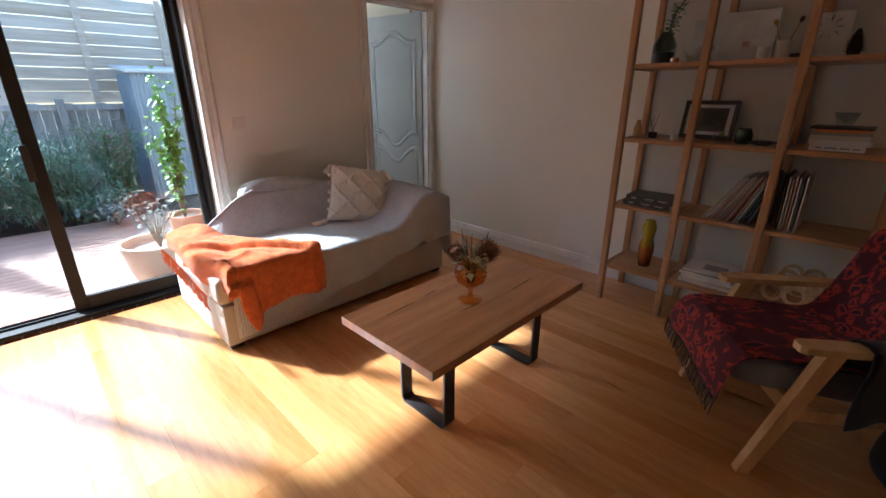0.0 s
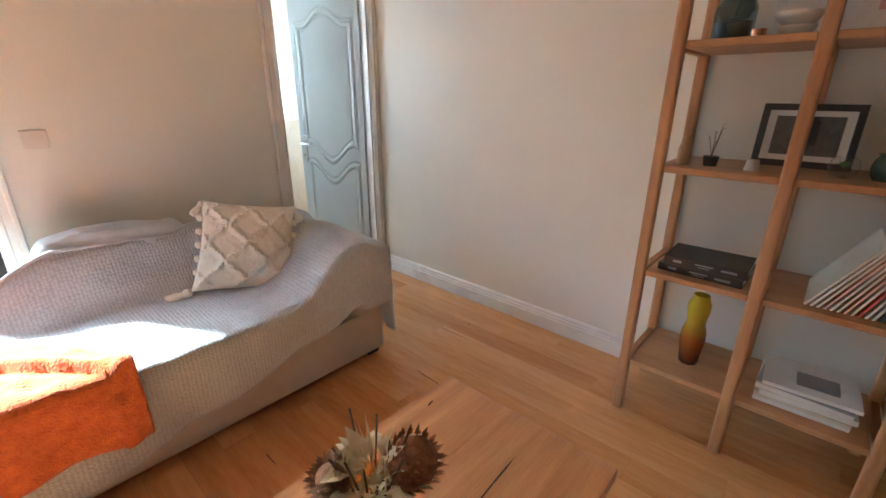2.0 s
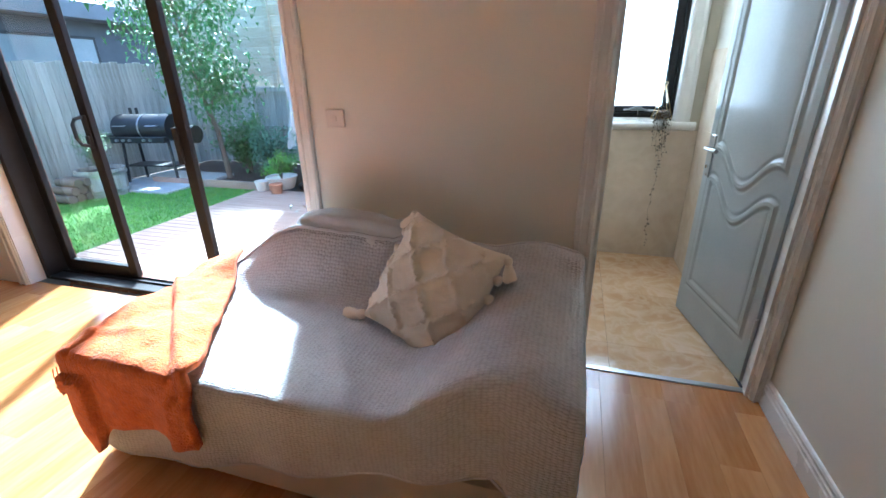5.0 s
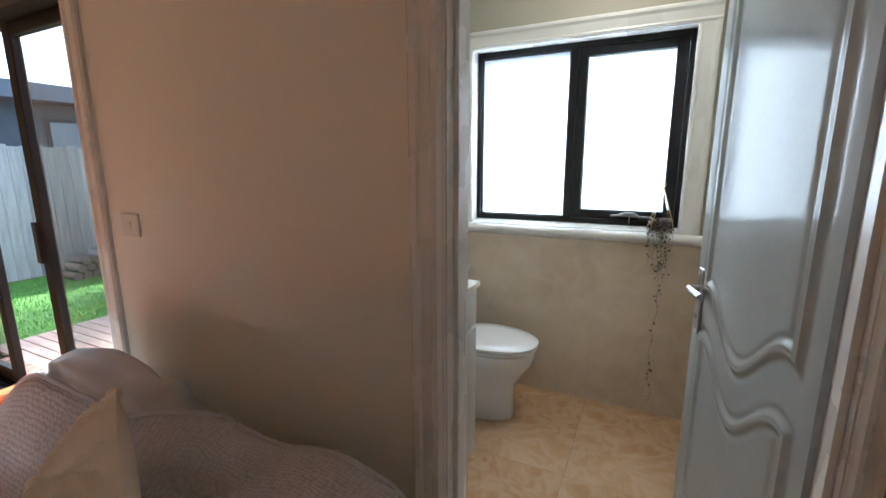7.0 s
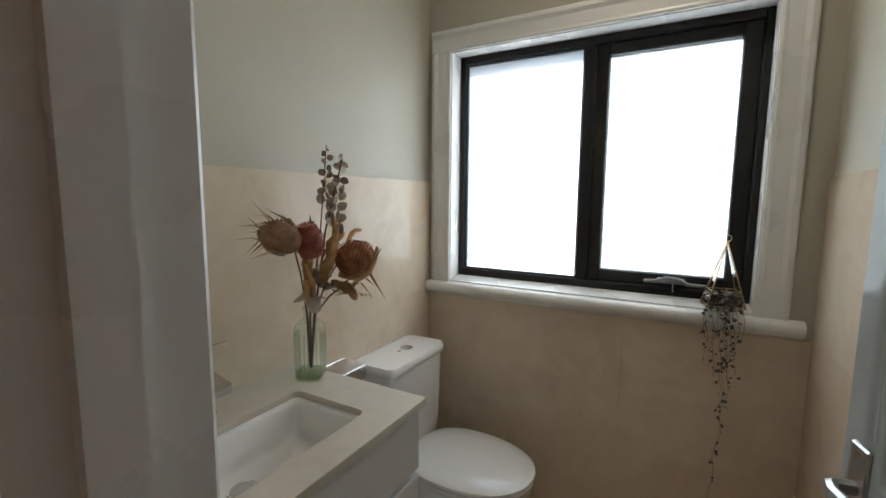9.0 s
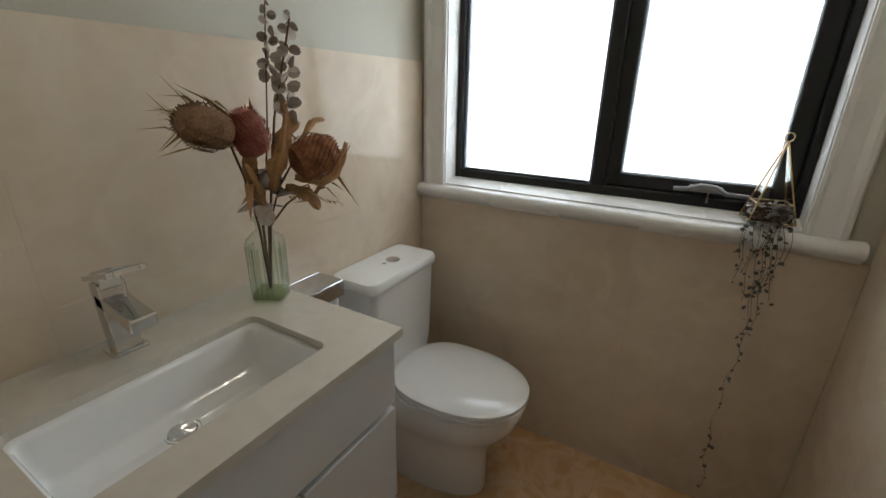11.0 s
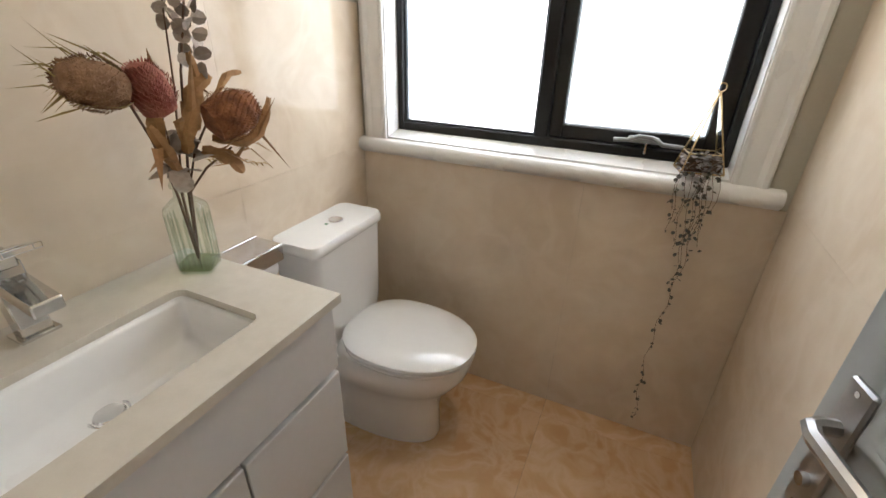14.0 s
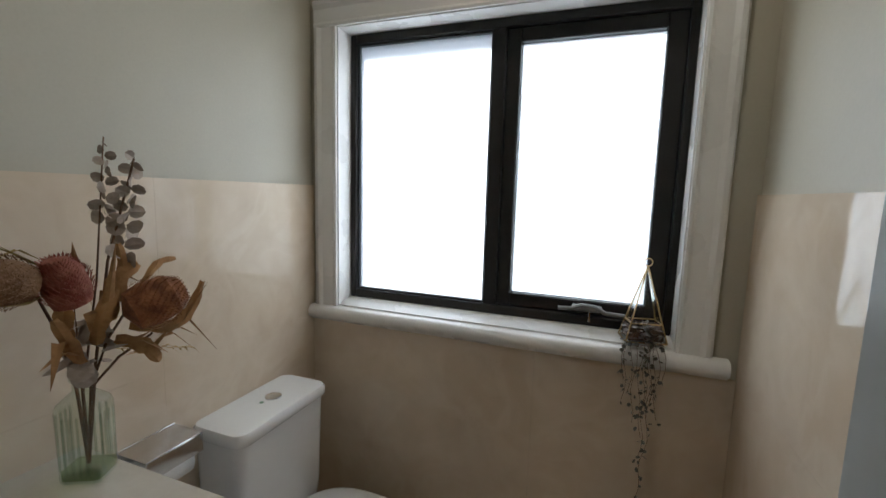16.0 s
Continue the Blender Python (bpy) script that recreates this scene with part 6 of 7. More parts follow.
tagged(rug, "dark red and navy woven throw draped over the armchair", "throw")
fb = bmesh.new()
for k in range(60):
    x = -0.27 + 0.545 * k / 60
    tube([(x - 0.01, 0.362, 0.29 + 0.05 * k / 60), (x - 0.01 + rnd.uniform(-.01, .01), 0.37, 0.25 + 0.05 * k / 60), (x + rnd.uniform(-.015, .015), 0.366, 0.21 + 0.05 * k / 60)], 0.0025, 4, fb, 0.6)
part("fringe", fb, COVERS["black"], rug, "black and white fringe")
fb = bmesh.new()
for k in range(24):
    y = 0.30 - 0.25 * k / 24
    tube([(0.285, y, 0.452), (0.30, y + rnd.uniform(-.006, .006), 0.44), (0.315, y + rnd.uniform(-.01, .01), 0.41)], 0.003, 4, fb, 0.6)
part("fringe", fb, COVERS["white"], rug, "white fringe along the side")

# black jacket over the near arm and a soft bag on the floor behind it
JACKET = mat("black_cloth", (0.008, 0.008, 0.009), (0.022, 0.022, 0.024), 12, 0.85, 0.5, 220, sheen=0.1)
jk = bmesh.new()
jprof = [(-0.246, 0.43), (-0.248, 0.50), (-0.252, 0.556), (-0.27, 0.570), (-0.31, 0.570), (-0.332, 0.560), (-0.340, 0.50), (-0.346, 0.42), (-0.350, 0.34), (-0.356, 0.27)]
jg = []
for i in range(19):
    y = -0.02 - 0.36 * i / 18
    jg.append([jk.verts.new((px_ + 0.008 * math.sin(i * 1.1 + j) * (j > 5), y + 0.012 * math.sin(j * 0.9), pz_ + 0.006 * noise.noise(Vector((i * 0.5, j * 0.7, 1.0))) + (0.05 * math.sin(i * 0.35) if j == 9 else 0))) for j, (px_, pz_) in enumerate(jprof)])
for i in range(18):
    for j in range(len(jprof) - 1):
        jk.faces.new((jg[i][j], jg[i][j + 1], jg[i + 1][j + 1], jg[i + 1][j]))
jacket = part("jacket", jk, JACKET, None, "", True)
jacket.matrix_basis = rugm.copy()
jm = jacket.modifiers.new("thickness", "SOLIDIFY")
jm.thickness, jm.offset = 0.01, 0.0
tagged(jacket, "black cloth jacket hung over the armchair's armrest", "jacket")
bag = thing("shoulder_bag", "soft black bag standing on the floor by the armchair", "bag", (-1.14, -3.545, 0), 30)
bb_ = bmesh.new()
bmesh.ops.create_uvsphere(bb_, u_segments=28, v_segments=18, radius=1.0)
for v in bb_.verts:
    sx, sy, sz = (math.copysign(abs(q) ** 0.5, q) for q in v.co)
    v.co = Vector((0.15 * sx * (1 - 0.12 * sz), 0.085 * sy * (1 - 0.25 * max(0.0, sz)), 0.14 + 0.14 * sz + 0.008 * noise.noise(v.co * 3)))
part("body", bb_, JACKET, bag, "", True)
part("flap", box(-0.125, 0.125, -0.082, -0.076, 0.12, 0.255, 0.003), JACKET, bag)
part("strap", tube([(-0.12, 0, 0.26), (-0.10, 0, 0.33), (0.0, 0.02, 0.37), (0.10, 0, 0.33), (0.12, 0, 0.26)], 0.008, 8), JACKET, bag, "", True)

# ---- garden ----
GZ = -0.12
gr = bmesh.new()
for x0, x1, y0, y1 in ((-60, 60, 0.345, 70),):
    box(x0, x1, y0, y1, GZ - 0.3, GZ - 0.02, 0, gr)
box(-60, -5.6, -60, 0.345, GZ - 0.3, GZ - 0.02, 0, gr), box(0.3, 60, -60, 0.345, GZ - 0.3, GZ - 0.02, 0, gr), box(-5.6, 0.3, -60, -5.5, GZ - 0.3, GZ - 0.02, 0, gr)
structure("ground", gr, SOIL, "bare garden soil reaching to the fences", "ground")
structure("lawn", box(-7.55, -4.88, 0.35, 3.1, GZ - 0.02, GZ, 0), GRASS, "short green lawn beside the deck", "lawn")
tuft_b = bmesh.new()
for k in range(11000):
    x, y = rnd.uniform(-7.5, -4.9), rnd.uniform(0.4, 3.08)
    a = rnd.uniform(0, 6.28)
    h, w = rnd.uniform(0.015, 0.04), 0.004
    p = [tuft_b.verts.new(q) for q in ((x - w * math.cos(a), y - w * math.sin(a), GZ), (x + w * math.cos(a), y + w * math.sin(a), GZ), (x + rnd.uniform(-.015, .015), y + rnd.uniform(-.015, .015), GZ + h))]
    tuft_b.faces.new(p)
tagged(part("grass", tuft_b, LEAF_BRIGHT), "short blades of green lawn grass", "grass", "", "stuff")
edging = thing("garden_edging", "red-brown timber edging board in front of the bed", "garden edging")
part("edge_board", box(-6.9, -4.75, 3.12, 3.16, GZ - 0.05, GZ + 0.1, 0.004), DECK, edging)

# fences
def paling_fence(name, label, a, b, height, base, width, rails, material, proud):
    """Upright palings side by side between two places, with rails on the garden side."""
    f = thing(name, label, "fence")
    a, b = Vector(a), Vector(b)
    ln, way = (b - a).length, (b - a).normalized()
    side = Vector((way.y, -way.x))
    turn = math.degrees(math.atan2(way.y, way.x))
    meshes = [mesh_of(box(-width / 2 + 0.002, width / 2 - 0.002, -0.008, 0.008, 0, height + d, 0.002), "paling", material) for d in (0.0, 0.015, -0.012)]
    n = int(ln / width)
    for k in range(n):
        p = a + way * (k + 0.5) * width
        ob = new("paling", meshes[(k * 7) % 3])
        ob.parent = f
        ob.matrix_basis = pose(p.x, p.y, base, 0, 0, turn + rnd.uniform(-1.5, 1.5))
    for z in rails:
        p = (a + b) / 2 + side * proud * 0.035
        part("rail", turned(box(-ln / 2, ln / 2, -0.02, 0.02, -0.04, 0.04, 0.003), pose(p.x, p.y, base + z, 0, 0, turn)), material, f)
    return f


back_f = paling_fence("back_fence", "weathered grey paling fence with rails behind the bed", (-7.7, 5.0), (0.6, 5.0), 1.30, GZ, 0.125, (0.62, 1.26), PALING, 1)
paling_fence("side_fence", "tall weathered paling fence beside the lawn", (-7.6, -3.0), (-7.6, 5.0), 1.70, GZ, 0.125, (), PALING, 1)
slat_f = thing("slatted_screen", "pale horizontal timber boards above the back fence", "fence")
for k in range(9):
    part("slat", box(-7.6, 0.6, 5.10, 5.118, GZ + 1.32 + 0.155 * k, GZ + 1.32 + 0.155 * k + 0.15, 0.003), PALING_NEW, slat_f)
for x in (-6.9, -5.9, -4.9, -3.9, -2.9, -1.9, -0.9):
    part("screen_post", box(x - 0.04, x + 0.04, 5.045, 5.10, GZ, GZ + 2.75, 0.004), PALING_NEW, slat_f)
for x in (-6.4, -4.4, -2.35, -0.4):
    part("fence_post", box(x - 0.05, x + 0.05, 4.88, 4.955, GZ, GZ + 1.38, 0.006), PALING, back_f)

# neighbouring house beyond the side fence
nh = thing("neighbour_house", "dark flat-roofed house beyond the side fence", "house")
part("wall", box(-14.0, -9.6, -6.0, 6.2, GZ, 2.35), DARKHOUSE, nh)
part("roof", box(-14.4, -9.2, -6.4, 6.6, 2.35, 2.62, 0.01), mat("roof_fascia", (0.12, 0.125, 0.135), (0.18, 0.185, 0.2), 3, 0.5, 0.05, 60), nh, "flat roof with grey fascia")
for y in (-3.0, 0.2, 3.0):
    w_ = part("window", box(-9.6, -9.57, y, y + 1.9, 1.55, 2.1, 0.004), BLACK, nh)
    part("pane", box(-9.572, -9.562, y + 0.06, y + 1.84, 1.6, 2.05), mat("dark_pane", (0.2, 0.23, 0.25), (0.28, 0.31, 0.33), 2, 0.05, 0, 40), w_)
fh = thing("far_house", "pale weatherboard house with a tiled roof beyond fences", "house")
part("wall", box(-14.0, -9.0, 9.0, 14.0, GZ, 3.2), mat("pale_weatherboard", (0.5, 0.45, 0.38), (0.62, 0.57, 0.5), 3, 0.7, 0.2, 60, stretch=(1, 1, 8)), fh)
part("roof", prism([(8.6, 3.2), (14.4, 3.2), (11.5, 5.0)], "x", -14.3, -8.7), mat("roof_tiles", (0.2, 0.15, 0.13), (0.32, 0.25, 0.22), 6, 0.8, 0.4, 60), fh)

# garden shed
sh = thing("garden_shed", "narrow blue-grey steel garden shed with sloping roof", "shed", (-1.28, 4.45, GZ))
ribs = []
for k in range(14):
    ribs += [(-0.36 + 0.72 * k / 14, -0.40), (-0.36 + 0.72 * (k + 0.4) / 14, -0.40), (-0.36 + 0.72 * (k + 0.5) / 14, -0.41), (-0.36 + 0.72 * (k + 0.9) / 14, -0.41)]
part("ribbed_front", prism(ribs + [(0.36, -0.39), (-0.36, -0.39)], "z", 0.0, 1.70), SHED, sh)
part("body", box(-0.36, 0.36, -0.389, 0.40, 0.0, 1.70), SHED, sh)
for k in range(8):
    part("side_rib", box(-0.372, -0.36, -0.36 + 0.1 * k, -0.32 + 0.1 * k, 0.0, 1.70, 0.003), SHED, sh)
rf = box(-0.42, 0.42, -0.47, 0.46, 1.70, 1.735, 0.004)
for v in rf.verts:
    v.co.z += 0.10 * (v.co.y + 0.47)
part("roof", rf, mat("pale_roof_steel", (0.6, 0.62, 0.63), (0.72, 0.74, 0.75), 3, 0.4, 0.05, 40), sh, "pale steel sloping roof")


def pot(name, label, at, r, h, material, soil_drop=0.04, taper=0.72):
    p = thing(name, label, "plant pot", at)
    part("body", lathe([(0, 0), (r * taper, 0), (r * (taper + 0.12), h * 0.3), (r * 0.96, h * 0.8), (r, h * 0.92), (r * 1.03, h * 0.94), (r * 1.03, h), (r * 0.93, h), (r * 0.9, h * 0.8), (0, h * 0.78)], 32), material, p, "", True)
    part("soil", turned(lathe([(0, 0), (r * 0.9, 0), (r * 0.7, 0.012), (0, 0.018)], 20), pose(0, 0, h - soil_drop - 0.012)), SOIL, p)
    return p


def shrub(name, label, at, size, height, leaves, length, width, material, seed, stems=7, droop=0.3, flowers=0, spread=1.0, category="shrub"):
    """Branching stems and a loose crown of single leaves with gaps in it."""
    r = random.Random(seed)
    t = thing(name, label, category, at)
    sb, lb, fb_ = bmesh.new(), bmesh.new(), bmesh.new()
    tips = []
    for k in range(stems):
        a = 2 * math.pi * k / stems + r.uniform(-0.4, 0.4)
        lean = size * r.uniform(0.25, 1.0)
        top = Vector((lean * math.cos(a), lean * math.sin(a), height * r.uniform(0.6, 1.0)))
        mid = Vector((top.x * 0.35, top.y * 0.35, top.z * 0.55))
        tube([(0, 0, 0), tuple(mid), tuple(top)], 0.004 + 0.008 * height, 5, sb, 0.3)
        tips += [mid.lerp(top, q / 6) for q in range(7)] + [mid * q for q in (0.6, 0.8)]
    for k in range(leaves):
        c = r.choice(tips) + Vector((r.gauss(0, size * 0.13), r.gauss(0, size * 0.13), r.gauss(0, height * 0.05))) * spread
        leaf(lb, c, (r.uniform(-1, 1), r.uniform(-1, 1), r.uniform(-0.3, 0.9)), length * r.uniform(0.6, 1.2), width * r.uniform(0.7, 1.2), droop)
    part("stems", sb, BARK, t)
    part("leaves", lb, material, t)
    if flowers:
        for k in range(flowers):
            c = r.choice(tips) + Vector((r.gauss(0, size * 0.12), r.gauss(0, size * 0.12), r.gauss(0.08 * height, height * 0.05)))
            for q in range(5):
                a = q * 1.256
                leaf(fb_, c, (math.cos(a), math.sin(a), 0.4), 0.022, 0.016, 0.1)
        part("flowers", fb_, PETAL, t, "small pink flowers")
    return t


DZ = -0.05
pot("large_pot", "wide pale terracotta pot by the patio door", (-2.38, 0.66, DZ), 0.25, 0.30, TERRA_PALE, 0.08)
shrub("bare_shrub", "sparse twiggy shrub in the large pot", (-2.36, 0.68, DZ + 0.22), 0.26, 0.45, 90, 0.05, 0.028, LEAF_GREY, 3, 9, 0.2, 0, 1.0)
pot("terracotta_pot", "terracotta pot beside the brick wall", (-1.92, 1.55, DZ), 0.17, 0.26, TERRA)
shrub("climbing_plant", "tall bright green leafy plant by the brick wall", (-1.95, 1.50, DZ + 0.2), 0.15, 1.25, 420, 0.085, 0.06, LEAF_BRIGHT, 5, 6, 0.4, 0, 1.1)
pot("terracotta_pot", "small terracotta pot beside the brick wall", (-2.0, 1.0, DZ), 0.11, 0.22, TERRA_PALE)
shrub("grey_shrub", "low grey-leaved plant at the deck's edge", (-2.35, 2.65, DZ), 0.32, 0.3, 180, 0.09, 0.05, LEAF_GREY, 8, 8)
for k, (x, y, s, h, n, mt, fl, ln, wd) in enumerate(((-3.3, 3.5, 0.6, 1.15, 1500, LEAF_BLUE, 0, 0.12, 0.009), (-2.75, 3.7, 0.55, 1.0, 1200, LEAF_BLUE, 0, 0.12, 0.009), (-3.9, 3.9, 0.6, 1.2, 1300, LEAF, 30, 0.09, 0.014), (-2.1, 3.9, 0.42, 1.15, 700, LEAF, 90, 0.05, 0.02),
                                                   (-4.5, 4.1, 0.5, 0.95, 900, LEAF, 70, 0.06, 0.022), (-5.3, 3.9, 0.5, 0.75, 800, LEAF_BLUE, 20, 0.08, 0.03), (-6.0, 4.2, 0.5, 0.9, 800, LEAF, 0, 0.08, 0.035), (-3.3, 4.3, 0.5, 1.25, 800, LEAF, 120, 0.07, 0.018),
                                                   (-2.95, 3.15, 0.55, 1.0, 1900, LEAF_BLUE, 0, 0.11, 0.008), (-3.5, 3.2, 0.6, 1.2, 1900, LEAF_BLUE, 0, 0.11, 0.008), (-2.6, 3.35, 0.5, 0.95, 1500, LEAF_BLUE, 0, 0.11, 0.008), (-4.0, 3.25, 0.5, 0.9, 1200, LEAF_BLUE, 40, 0.1, 0.01), (-2.05, 3.55, 0.36, 1.1, 700, LEAF, 220, 0.05, 0.016), (-4.15, 4.0, 0.4, 1.2, 700, LEAF, 200, 0.05, 0.016), (-2.5, 3.1, 0.42, 0.5, 600, LEAF_BLUE, 0, 0.1, 0.012), (-4.9, 3.5, 0.3, 0.4, 400, LEAF_BRIGHT, 0, 0.06, 0.03))):
    n, wd = int(n * 1.9), wd * 1.5
    shrub("garden_shrub", ("feathery blue-green shrub in the garden bed", "green garden shrub with small pink flowers", "leafy green garden shrub in the bed")[0 if mt is LEAF_BLUE else 1 if fl else 2], (x, y, GZ - 0.02), s, h, n, ln, wd, mt, 20 + k, 12, 0.35, fl, 1.2)
pot("white_bowl_pot", "wide white ceramic plant bowl at the deck's end", (-4.55, 3.05, DZ), 0.2, 0.16, WHITEC)
shrub("potted_shrub", "bright green potted shrub in a white bowl", (-4.55, 3.05, DZ + 0.12), 0.2, 0.36, 300, 0.05, 0.03, LEAF_BRIGHT, 41, 9)
pot("white_pot", "small white ceramic plant pot", (-4.72, 2.86, DZ), 0.09, 0.13, WHITEC)
pot("brick_red_pot", "small brick-red plant pot", (-4.45, 2.78, DZ), 0.085, 0.12, TERRA)

# young tree behind the barbecue
tree = thing("tree", "young tree with a leaning trunk and light green leaves", "tree", (-6.05, 3.75, GZ - 0.02))
tk = tube([(0, 0, 0), (-0.1, 0.05, 0.7), (-0.28, 0.05, 1.3), (-0.36, 0.0, 2.0), (-0.4, 0.0, 2.9)], 0.045, 8, None, 0.4)
limbs = [((-0.28, 0.05, 1.3), (0.35, -0.35, 1.9)), ((-0.3, 0.03, 1.5), (-1.0, 0.1, 2.2)), ((-0.36, 0, 2.0), (0.3, 0.1, 2.6)), ((-0.36, 0, 2.1), (-0.9, -0.4, 2.8)), ((-0.2, 0.05, 1.0), (0.5, -0.2, 1.5)), ((-0.38, 0, 2.4), (-0.1, -0.5, 3.1))]
lb = bmesh.new()
tr_ = random.Random(9)
for a, b in limbs:
    a, b = Vector(a), Vector(b)
    mid = a.lerp(b, 0.5) + Vector((0, 0, 0.08))
    tube([tuple(a), tuple(mid), tuple(b)], 0.018, 6, tk, 0.3)
    for k in range(650):
        c = a.lerp(b, tr_.uniform(0.2, 1.15)) + Vector((tr_.gauss(0, 0.23), tr_.gauss(0, 0.23), tr_.gauss(0, 0.16)))
        leaf(lb, c, (tr_.uniform(-1, 1), tr_.uniform(-1, 1), tr_.uniform(-0.6, 0.5)), tr_.uniform(0.07, 0.13), tr_.uniform(0.035, 0.06), 0.4)
part("trunk", tk, BARK, tree, "", True)
part("crown", lb, LEAF, tree)

# folded umbrella
um = thing("folded_umbrella", "folded grey canvas garden umbrella on a black base", "umbrella", (-4.35, 3.45, GZ))
part("base", lathe([(0, 0), (0.2, 0), (0.2, 0.05), (0.05, 0.08), (0.035, 0.3), (0, 0.3)], 24), BLACK, um)
part("pole", tube([(0, 0, 0.1), (0, 0, 2.5)], 0.02, 8), BLACK, um)
cn = bmesh.new()
rings = []
for j in range(22):
    z = 0.55 + 1.85 * j / 21
    base_r = 0.05 + 0.15 * math.sin(min(1, (2.42 - z) / 1.3) * 1.57) * (0.75 + 0.25 * math.cos(j * 0.5))
    rings.append([cn.verts.new(((base_r * (1 + 0.35 * math.cos(8 * a + 0.3 * j))) * math.cos(a), (base_r * (1 + 0.35 * math.cos(8 * a + 0.3 * j))) * math.sin(a), z)) for a in [2 * math.pi * k / 48 for k in range(48)]])
for a, b in zip(rings, rings[1:]):
    for k in range(48):
        cn.faces.new((a[k], a[(k + 1) % 48], b[(k + 1) % 48], b[k]))
part("canopy", cn, CLOTH_GREY, um, "loosely gathered grey canvas", True)

# barbecue
bq = thing("barbecue", "black barrel barbecue with side shelf on legs", "barbecue", (-6.85, 3.25, GZ + 0.03), 10)
bq.scale = (1.0, 1.0, 0.84)
dr = tube([(-0.42, 0, 0.92), (0.42, 0, 0.92)], 0.23, 20)
part("barrel", dr, BLACK, bq, "", True)
part("lid_band", tube([(-0.01, 0, 0.925), (0.01, 0, 0.925)], 0.236, 20), SATIN, bq)
part("firebox", tube([(0.44, 0, 0.80), (0.72, 0, 0.80)], 0.15, 16), BLACK, bq, "", True)
part("front_panel", box(-0.42, 0.42, -0.30, -0.22, 0.70, 0.80, 0.01), BLACK, bq)
for x in (-0.3, -0.2, -0.1, 0.12, 0.22):
    part("knob", tube([(x, -0.30, 0.75), (x, -0.325, 0.75)], 0.022, 12), SATIN, bq)
for x in (-0.25, 0.25):
    part("lid_handle", tube([(x - 0.08, -0.24, 0.98), (x - 0.08, -0.28, 0.98), (x + 0.08, -0.28, 0.98), (x + 0.08, -0.24, 0.98)], 0.008, 6), SATIN, bq)
part("side_shelf", box(-0.75, -0.44, -0.2, 0.2, 0.80, 0.82, 0.004), BLACK, bq)
for x in (-0.4, 0.4):
    for y in (-0.18, 0.18):
        part("leg", tube([(x, y, 0.0), (x * 0.9, y * 0.8, 0.75)], 0.02, 8), BLACK, bq)
part("lower_shelf", box(-0.4, 0.4, -0.18, 0.18, 0.28, 0.30, 0.004), BLACK, bq)
for x in (-0.28, -0.18):
    part("chimney", tube([(x, 0.05, 1.14), (x, 0.05, 1.25)], 0.02, 8), BLACK, bq)
structure("paving_slab", box(-7.4, -6.1, 2.6, 3.9, GZ - 0.02, GZ + 0.03, 0.006), mat("pale_concrete", (0.42, 0.41, 0.39), (0.56, 0.55, 0.53), 6, 0.9, 0.5, 80), "pale concrete paving under the barbecue", "paving")
barrel = thing("half_barrel", "weathered half wine barrel planter on the lawn", "planter", (-6.95, 2.45, GZ))
for k in range(20):
    a = 360 * k / 20
    st = prism([(-0.046, 0.0), (0.046, 0.0), (0.04, -0.022), (-0.04, -0.022)], "z", 0.0, 0.36)
    for v in st.verts:
        bulge = 0.03 * math.sin(math.pi * (v.co.z / 0.36 * 0.5 + 0.5))
        v.co.y += 0.255 + 0.03 * (v.co.z / 0.36)
    part("stave", turned(st, pose(0, 0, 0, 0, 0, a)), PALING, barrel)
for z in (0.06, 0.29):
    part("hoop", turned(lathe([(0.262 + 0.03 * z / 0.36, 0), (0.27 + 0.03 * z / 0.36, 0), (0.272 + 0.03 * z / 0.36, 0.03), (0.264 + 0.03 * z / 0.36, 0.03), (0.262 + 0.03 * z / 0.36, 0)], 32), pose(0, 0, z)), SATIN, barrel)
part("soil", turned(lathe([(0, 0), (0.26, 0), (0.2, 0.02), (0, 0.03)], 20), pose(0, 0, 0.30)), SOIL, barrel)
shrub("conifer", "feathery green conifer in the half barrel", (-6.95, 2.45, GZ + 0.3), 0.26, 0.5, 900, 0.09, 0.012, LEAF, 51, 14, 0.2)
for j in range(3):
    for k in range(4 - j):
        lg = tube([(-7.2, 1.95 + 0.11 * k + 0.055 * j, GZ + 0.055 + 0.095 * j), (-6.85 + rnd.uniform(-.03, .03), 1.95 + 0.11 * k + 0.055 * j, GZ + 0.055 + 0.095 * j)], 0.053, 9)
        simple("firewood_log", "split firewood log in a small stack by the fence", "firewood", lg, BARK, (0, 0, 0), 0, True, "firewood stack")

# ---- pieces: boards, tiles, bricks ----
floor = structure("floor", box(-5.2, 0.0, -5.2, 0.05, -0.06, -0.021), CRACK, "warm honey-coloured polished timber board floor", "floor")
tagged(structure("floor_subfloor_door", box(-0.735, -0.048, 0.05, 0.11, -0.06, -0.021), GROUT, "mortar bed under the doorway", "floor"))
BW = 0.13
PL = {ln: mesh_of(box(-BW / 2 + 0.0002, BW / 2 - 0.0002, 0.0002, ln - 0.0002, -0.02, 0.0, 0.0005), "plank", OAK_FLOOR) for ln in (0.6, 0.9, 1.2, 1.5, 1.8)}
fr_ = random.Random(3)
row = 0
x = -BW / 2
while x > -5.2 - BW / 2:
    y = -5.2 - fr_.choice((0.0, 0.3))
    while y < 0.05:
        room = 0.05 - y
        fits = [ln for ln in PL if ln <= room + 1e-3] or [0.6]
        ln = fr_.choice(fits)
        ob = new("plank", PL[ln])
        ob.parent = floor
        ob.location = (x, min(y, 0.05 - ln), 0 if y + ln <= 0.051 else -0.0006)
        y += ln
    x -= BW

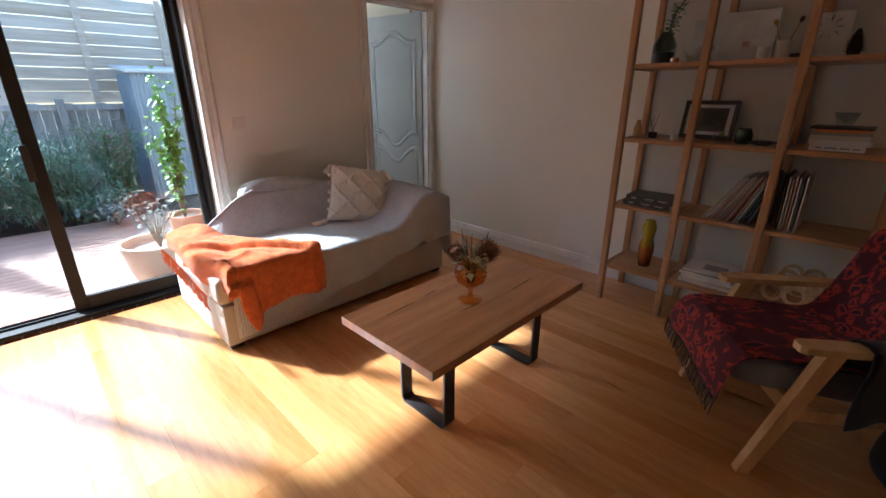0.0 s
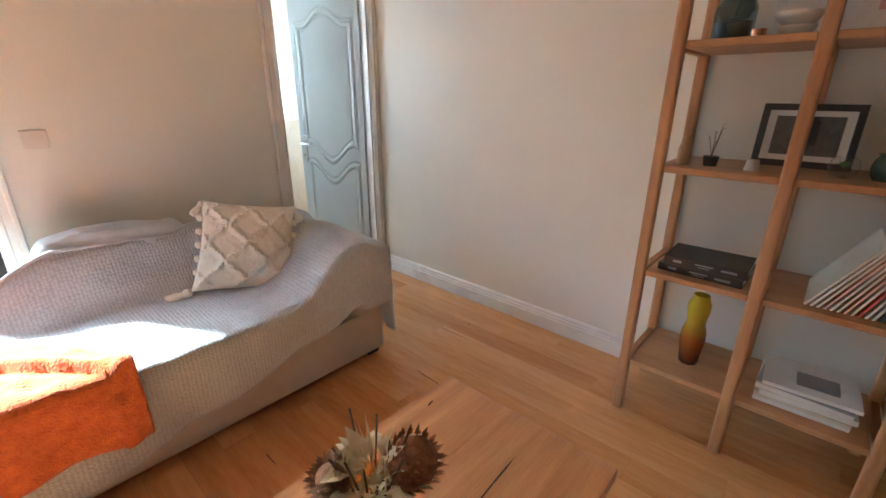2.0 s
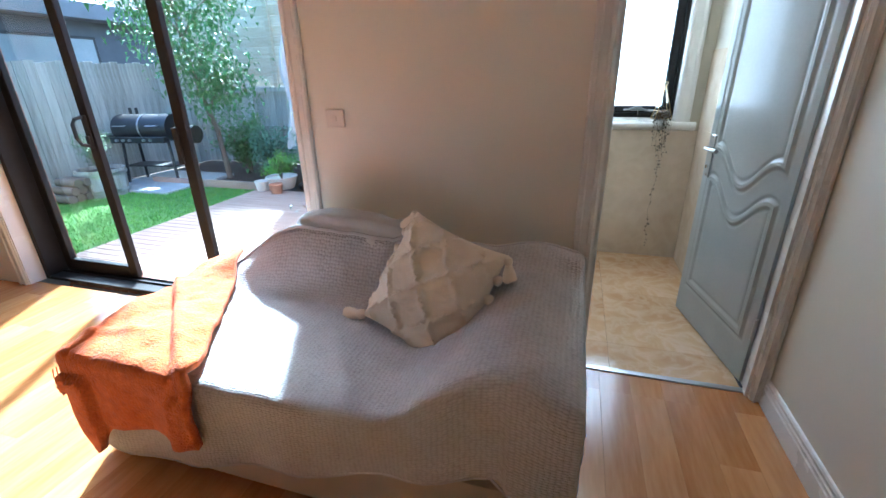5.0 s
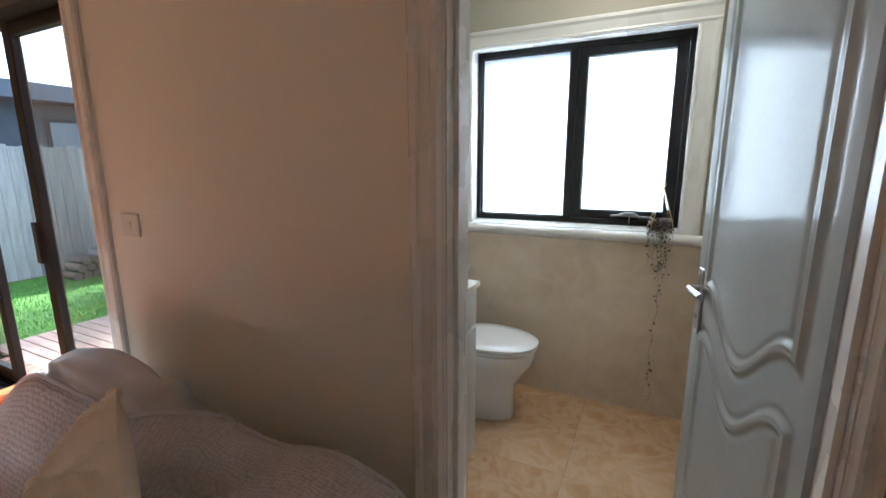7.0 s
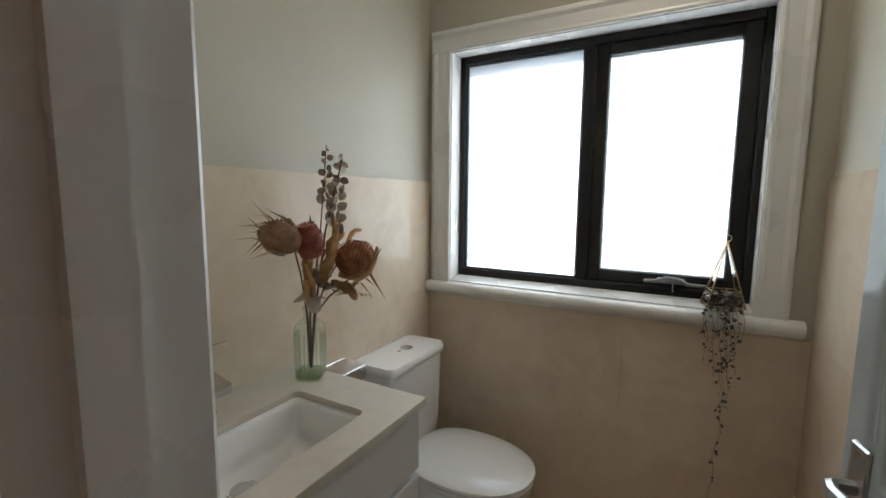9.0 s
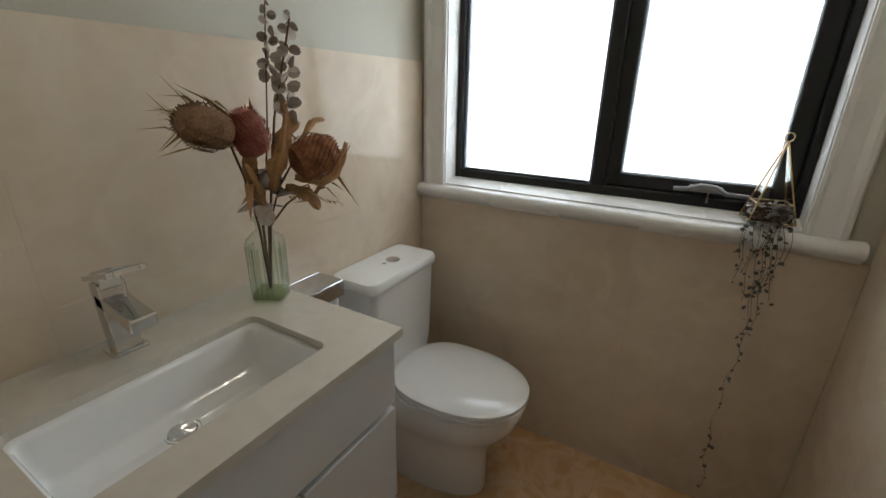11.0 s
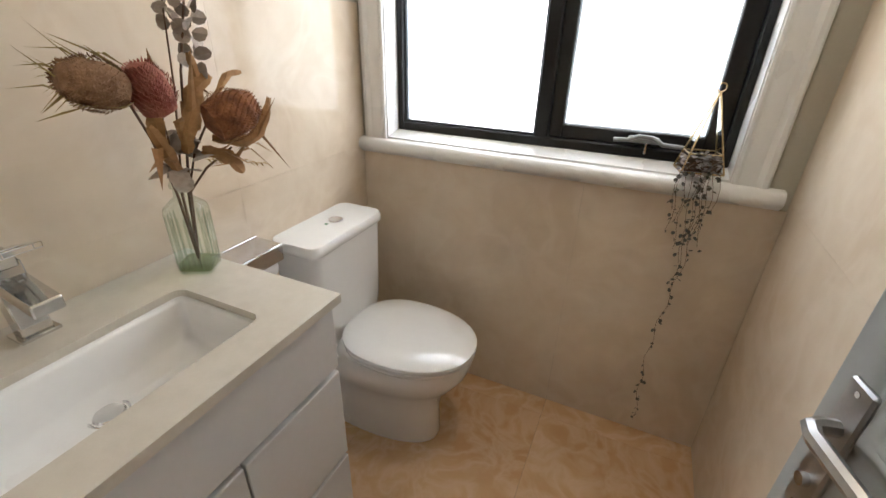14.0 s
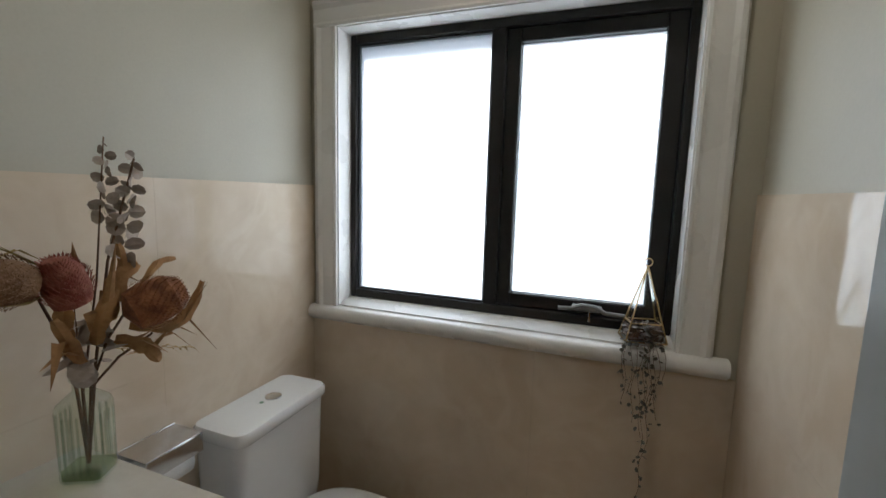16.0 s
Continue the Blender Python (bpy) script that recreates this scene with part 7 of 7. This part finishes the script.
for x, y, ln, an in ((-0.42, -1.10, 0.22, 90), (-0.28, -1.10, 0.035, 60), (-1.26, -2.55, 0.11, 80), (-0.877, -1.087, 0.02, 90), (-0.822, -1.29, 0.2, 88), (-1.59, -1.18, 0.09, 90)):
    c = prism([(-ln / 2, 0), (-ln / 4, -0.0022), (0.0, -0.0014), (ln / 4, -0.0026), (ln / 2, 0), (ln / 5, 0.002), (-ln / 6, 0.0014)], "z", -0.0002, 0.0006)
    part("gum_vein", turned(c, pose(x, y, 0, 0, 0, an)), CRACK, floor, "dark gum vein in a floor board")

bfloor = structure("floor_bath", box(BX, WX, WY0, WY1, -0.06, -0.012), GROUT, "polished cream and caramel marble tile floor", "floor")
xs, ys = [BX, -1.2, -0.6, WX], [0.05, 0.285, 0.885, 1.485, WY1]
for x0, x1 in zip(xs, xs[1:]):
    for y0, y1 in zip(ys, ys[1:]):
        xa, xb = (x0, x1) if y0 >= 0.1 else (max(x0, -0.733), min(x1, -0.05))
        if xb - xa < 0.01:
            continue
        if y0 < 0.1:
            xa, xb = (max(x0, -0.733), min(x1, -0.062))
        t_ = part("tile", box(-(xb - xa) / 2 + 0.0005, (xb - xa) / 2 - 0.0005, -(y1 - y0) / 2 + 0.0005, (y1 - y0) / 2 - 0.0005, -0.012, 0.0, 0.0004), TILE_FLOOR, bfloor)
        t_.location = ((xa + xb) / 2, (y0 + y1) / 2, 0.0)


def tiled(wall, axis, at, inward, a0, a1, heights, starts):
    """Wall tiles on the face axis = at, from a0 to a1 along the wall."""
    th = 0.009
    for z0, z1 in zip(heights, heights[1:]):
        for s0, s1 in zip(starts, starts[1:]):
            b0, b1 = max(s0, a0), min(s1, a1)
            lo, hi = sorted((at, at + inward * th))
            g = 0.00015
            bm_ = box(lo, hi, b0 + g, b1 - g, z0 + g, z1 - g) if axis == "x" else box(b0 + g, b1 - g, lo, hi, z0 + g, z1 - g)
            part("tile", bm_, TILE_WALL, wall)


ob_ = bpy.data.objects
tiled(ob_["wall_bath_west"], "x", BX, 1, WY0, WY1, (0.001, 0.4717, 0.9434, 1.415), (0.11, 0.385, 0.985, 1.58))
tiled(ob_["wall_bath_east"], "x", WX, -1, 0.262, WY1, (0.001, 0.4717, 0.9434, 1.415), (0.11, 0.385, 0.985, 1.58))
tiled(ob_["wall_bath_north"], "y", WY1, -1, BX + 0.01, WX - 0.01, (0.001, 0.4717, 0.9225), (-1.42, -1.2, -0.6, -0.07))

tiled(ob_["wall_north"], "y", WY0, 1, BX + 0.01, -0.81, (0.001, 0.4717, 0.9434, 1.415), (-1.42, -1.2, -0.80))

deck = structure("deck", box(-4.82, -1.68, 0.46, 2.9, GZ - 0.02, DZ - 0.03), SOIL, "weathered brown timber deck outside the patio door", "deck")
for k in range(27):
    y = 0.47 + 0.0905 * k
    part("deck_board", box(-4.85, -1.68, y, y + 0.085, DZ - 0.022, DZ, 0.003), DECK, deck)
sill = thing("brick_sill", "row of red bricks under the patio door", "brick sill", kind="structure")
sbm = mesh_of(box(-0.036, 0.036, -0.1, 0.1, -0.1, 0.0, 0.003), "brick", BRICK)
part("mortar_bed", box(-4.44, -2.0, 0.25, 0.45, -0.2, -0.028), MORTAR, sill)
for k in range(28):
    ob = new("brick", sbm)
    ob.parent = sill
    ob.matrix_basis = pose(-4.39 + 0.0845 * k, 0.345, -0.022, -3, 0, 0)
# bricks of the reveal and of the wall beside the patio door
bm_h = mesh_of(box(-0.115, 0.115, -0.006, 0.006, -0.038, 0.038, 0.002), "brick", BRICK)
bm_e = mesh_of(box(-0.006, 0.006, -0.052, 0.052, -0.038, 0.038, 0.002), "brick", BRICK)
for j in range(29):
    z = -0.15 + 0.086 * j
    for xe in (-2.104, -4.436):
        ob = new("brick", bm_e)
        ob.parent = brick_wall
        ob.location = (xe, 0.292, z)
    for k in range(2):
        ob = new("brick", bm_h)
        ob.parent = brick_wall
        ob.location = (-1.985 + 0.24 * k + (0.06 if j % 2 else 0), 0.345, z)
    for k in range(6):
        ob = new("brick", bm_h)
        ob.parent = brick_wall
        ob.matrix_basis = pose(-1.675, 0.46 + 0.24 * k + (0.12 if j % 2 else 0), z, 0, 0, 90)
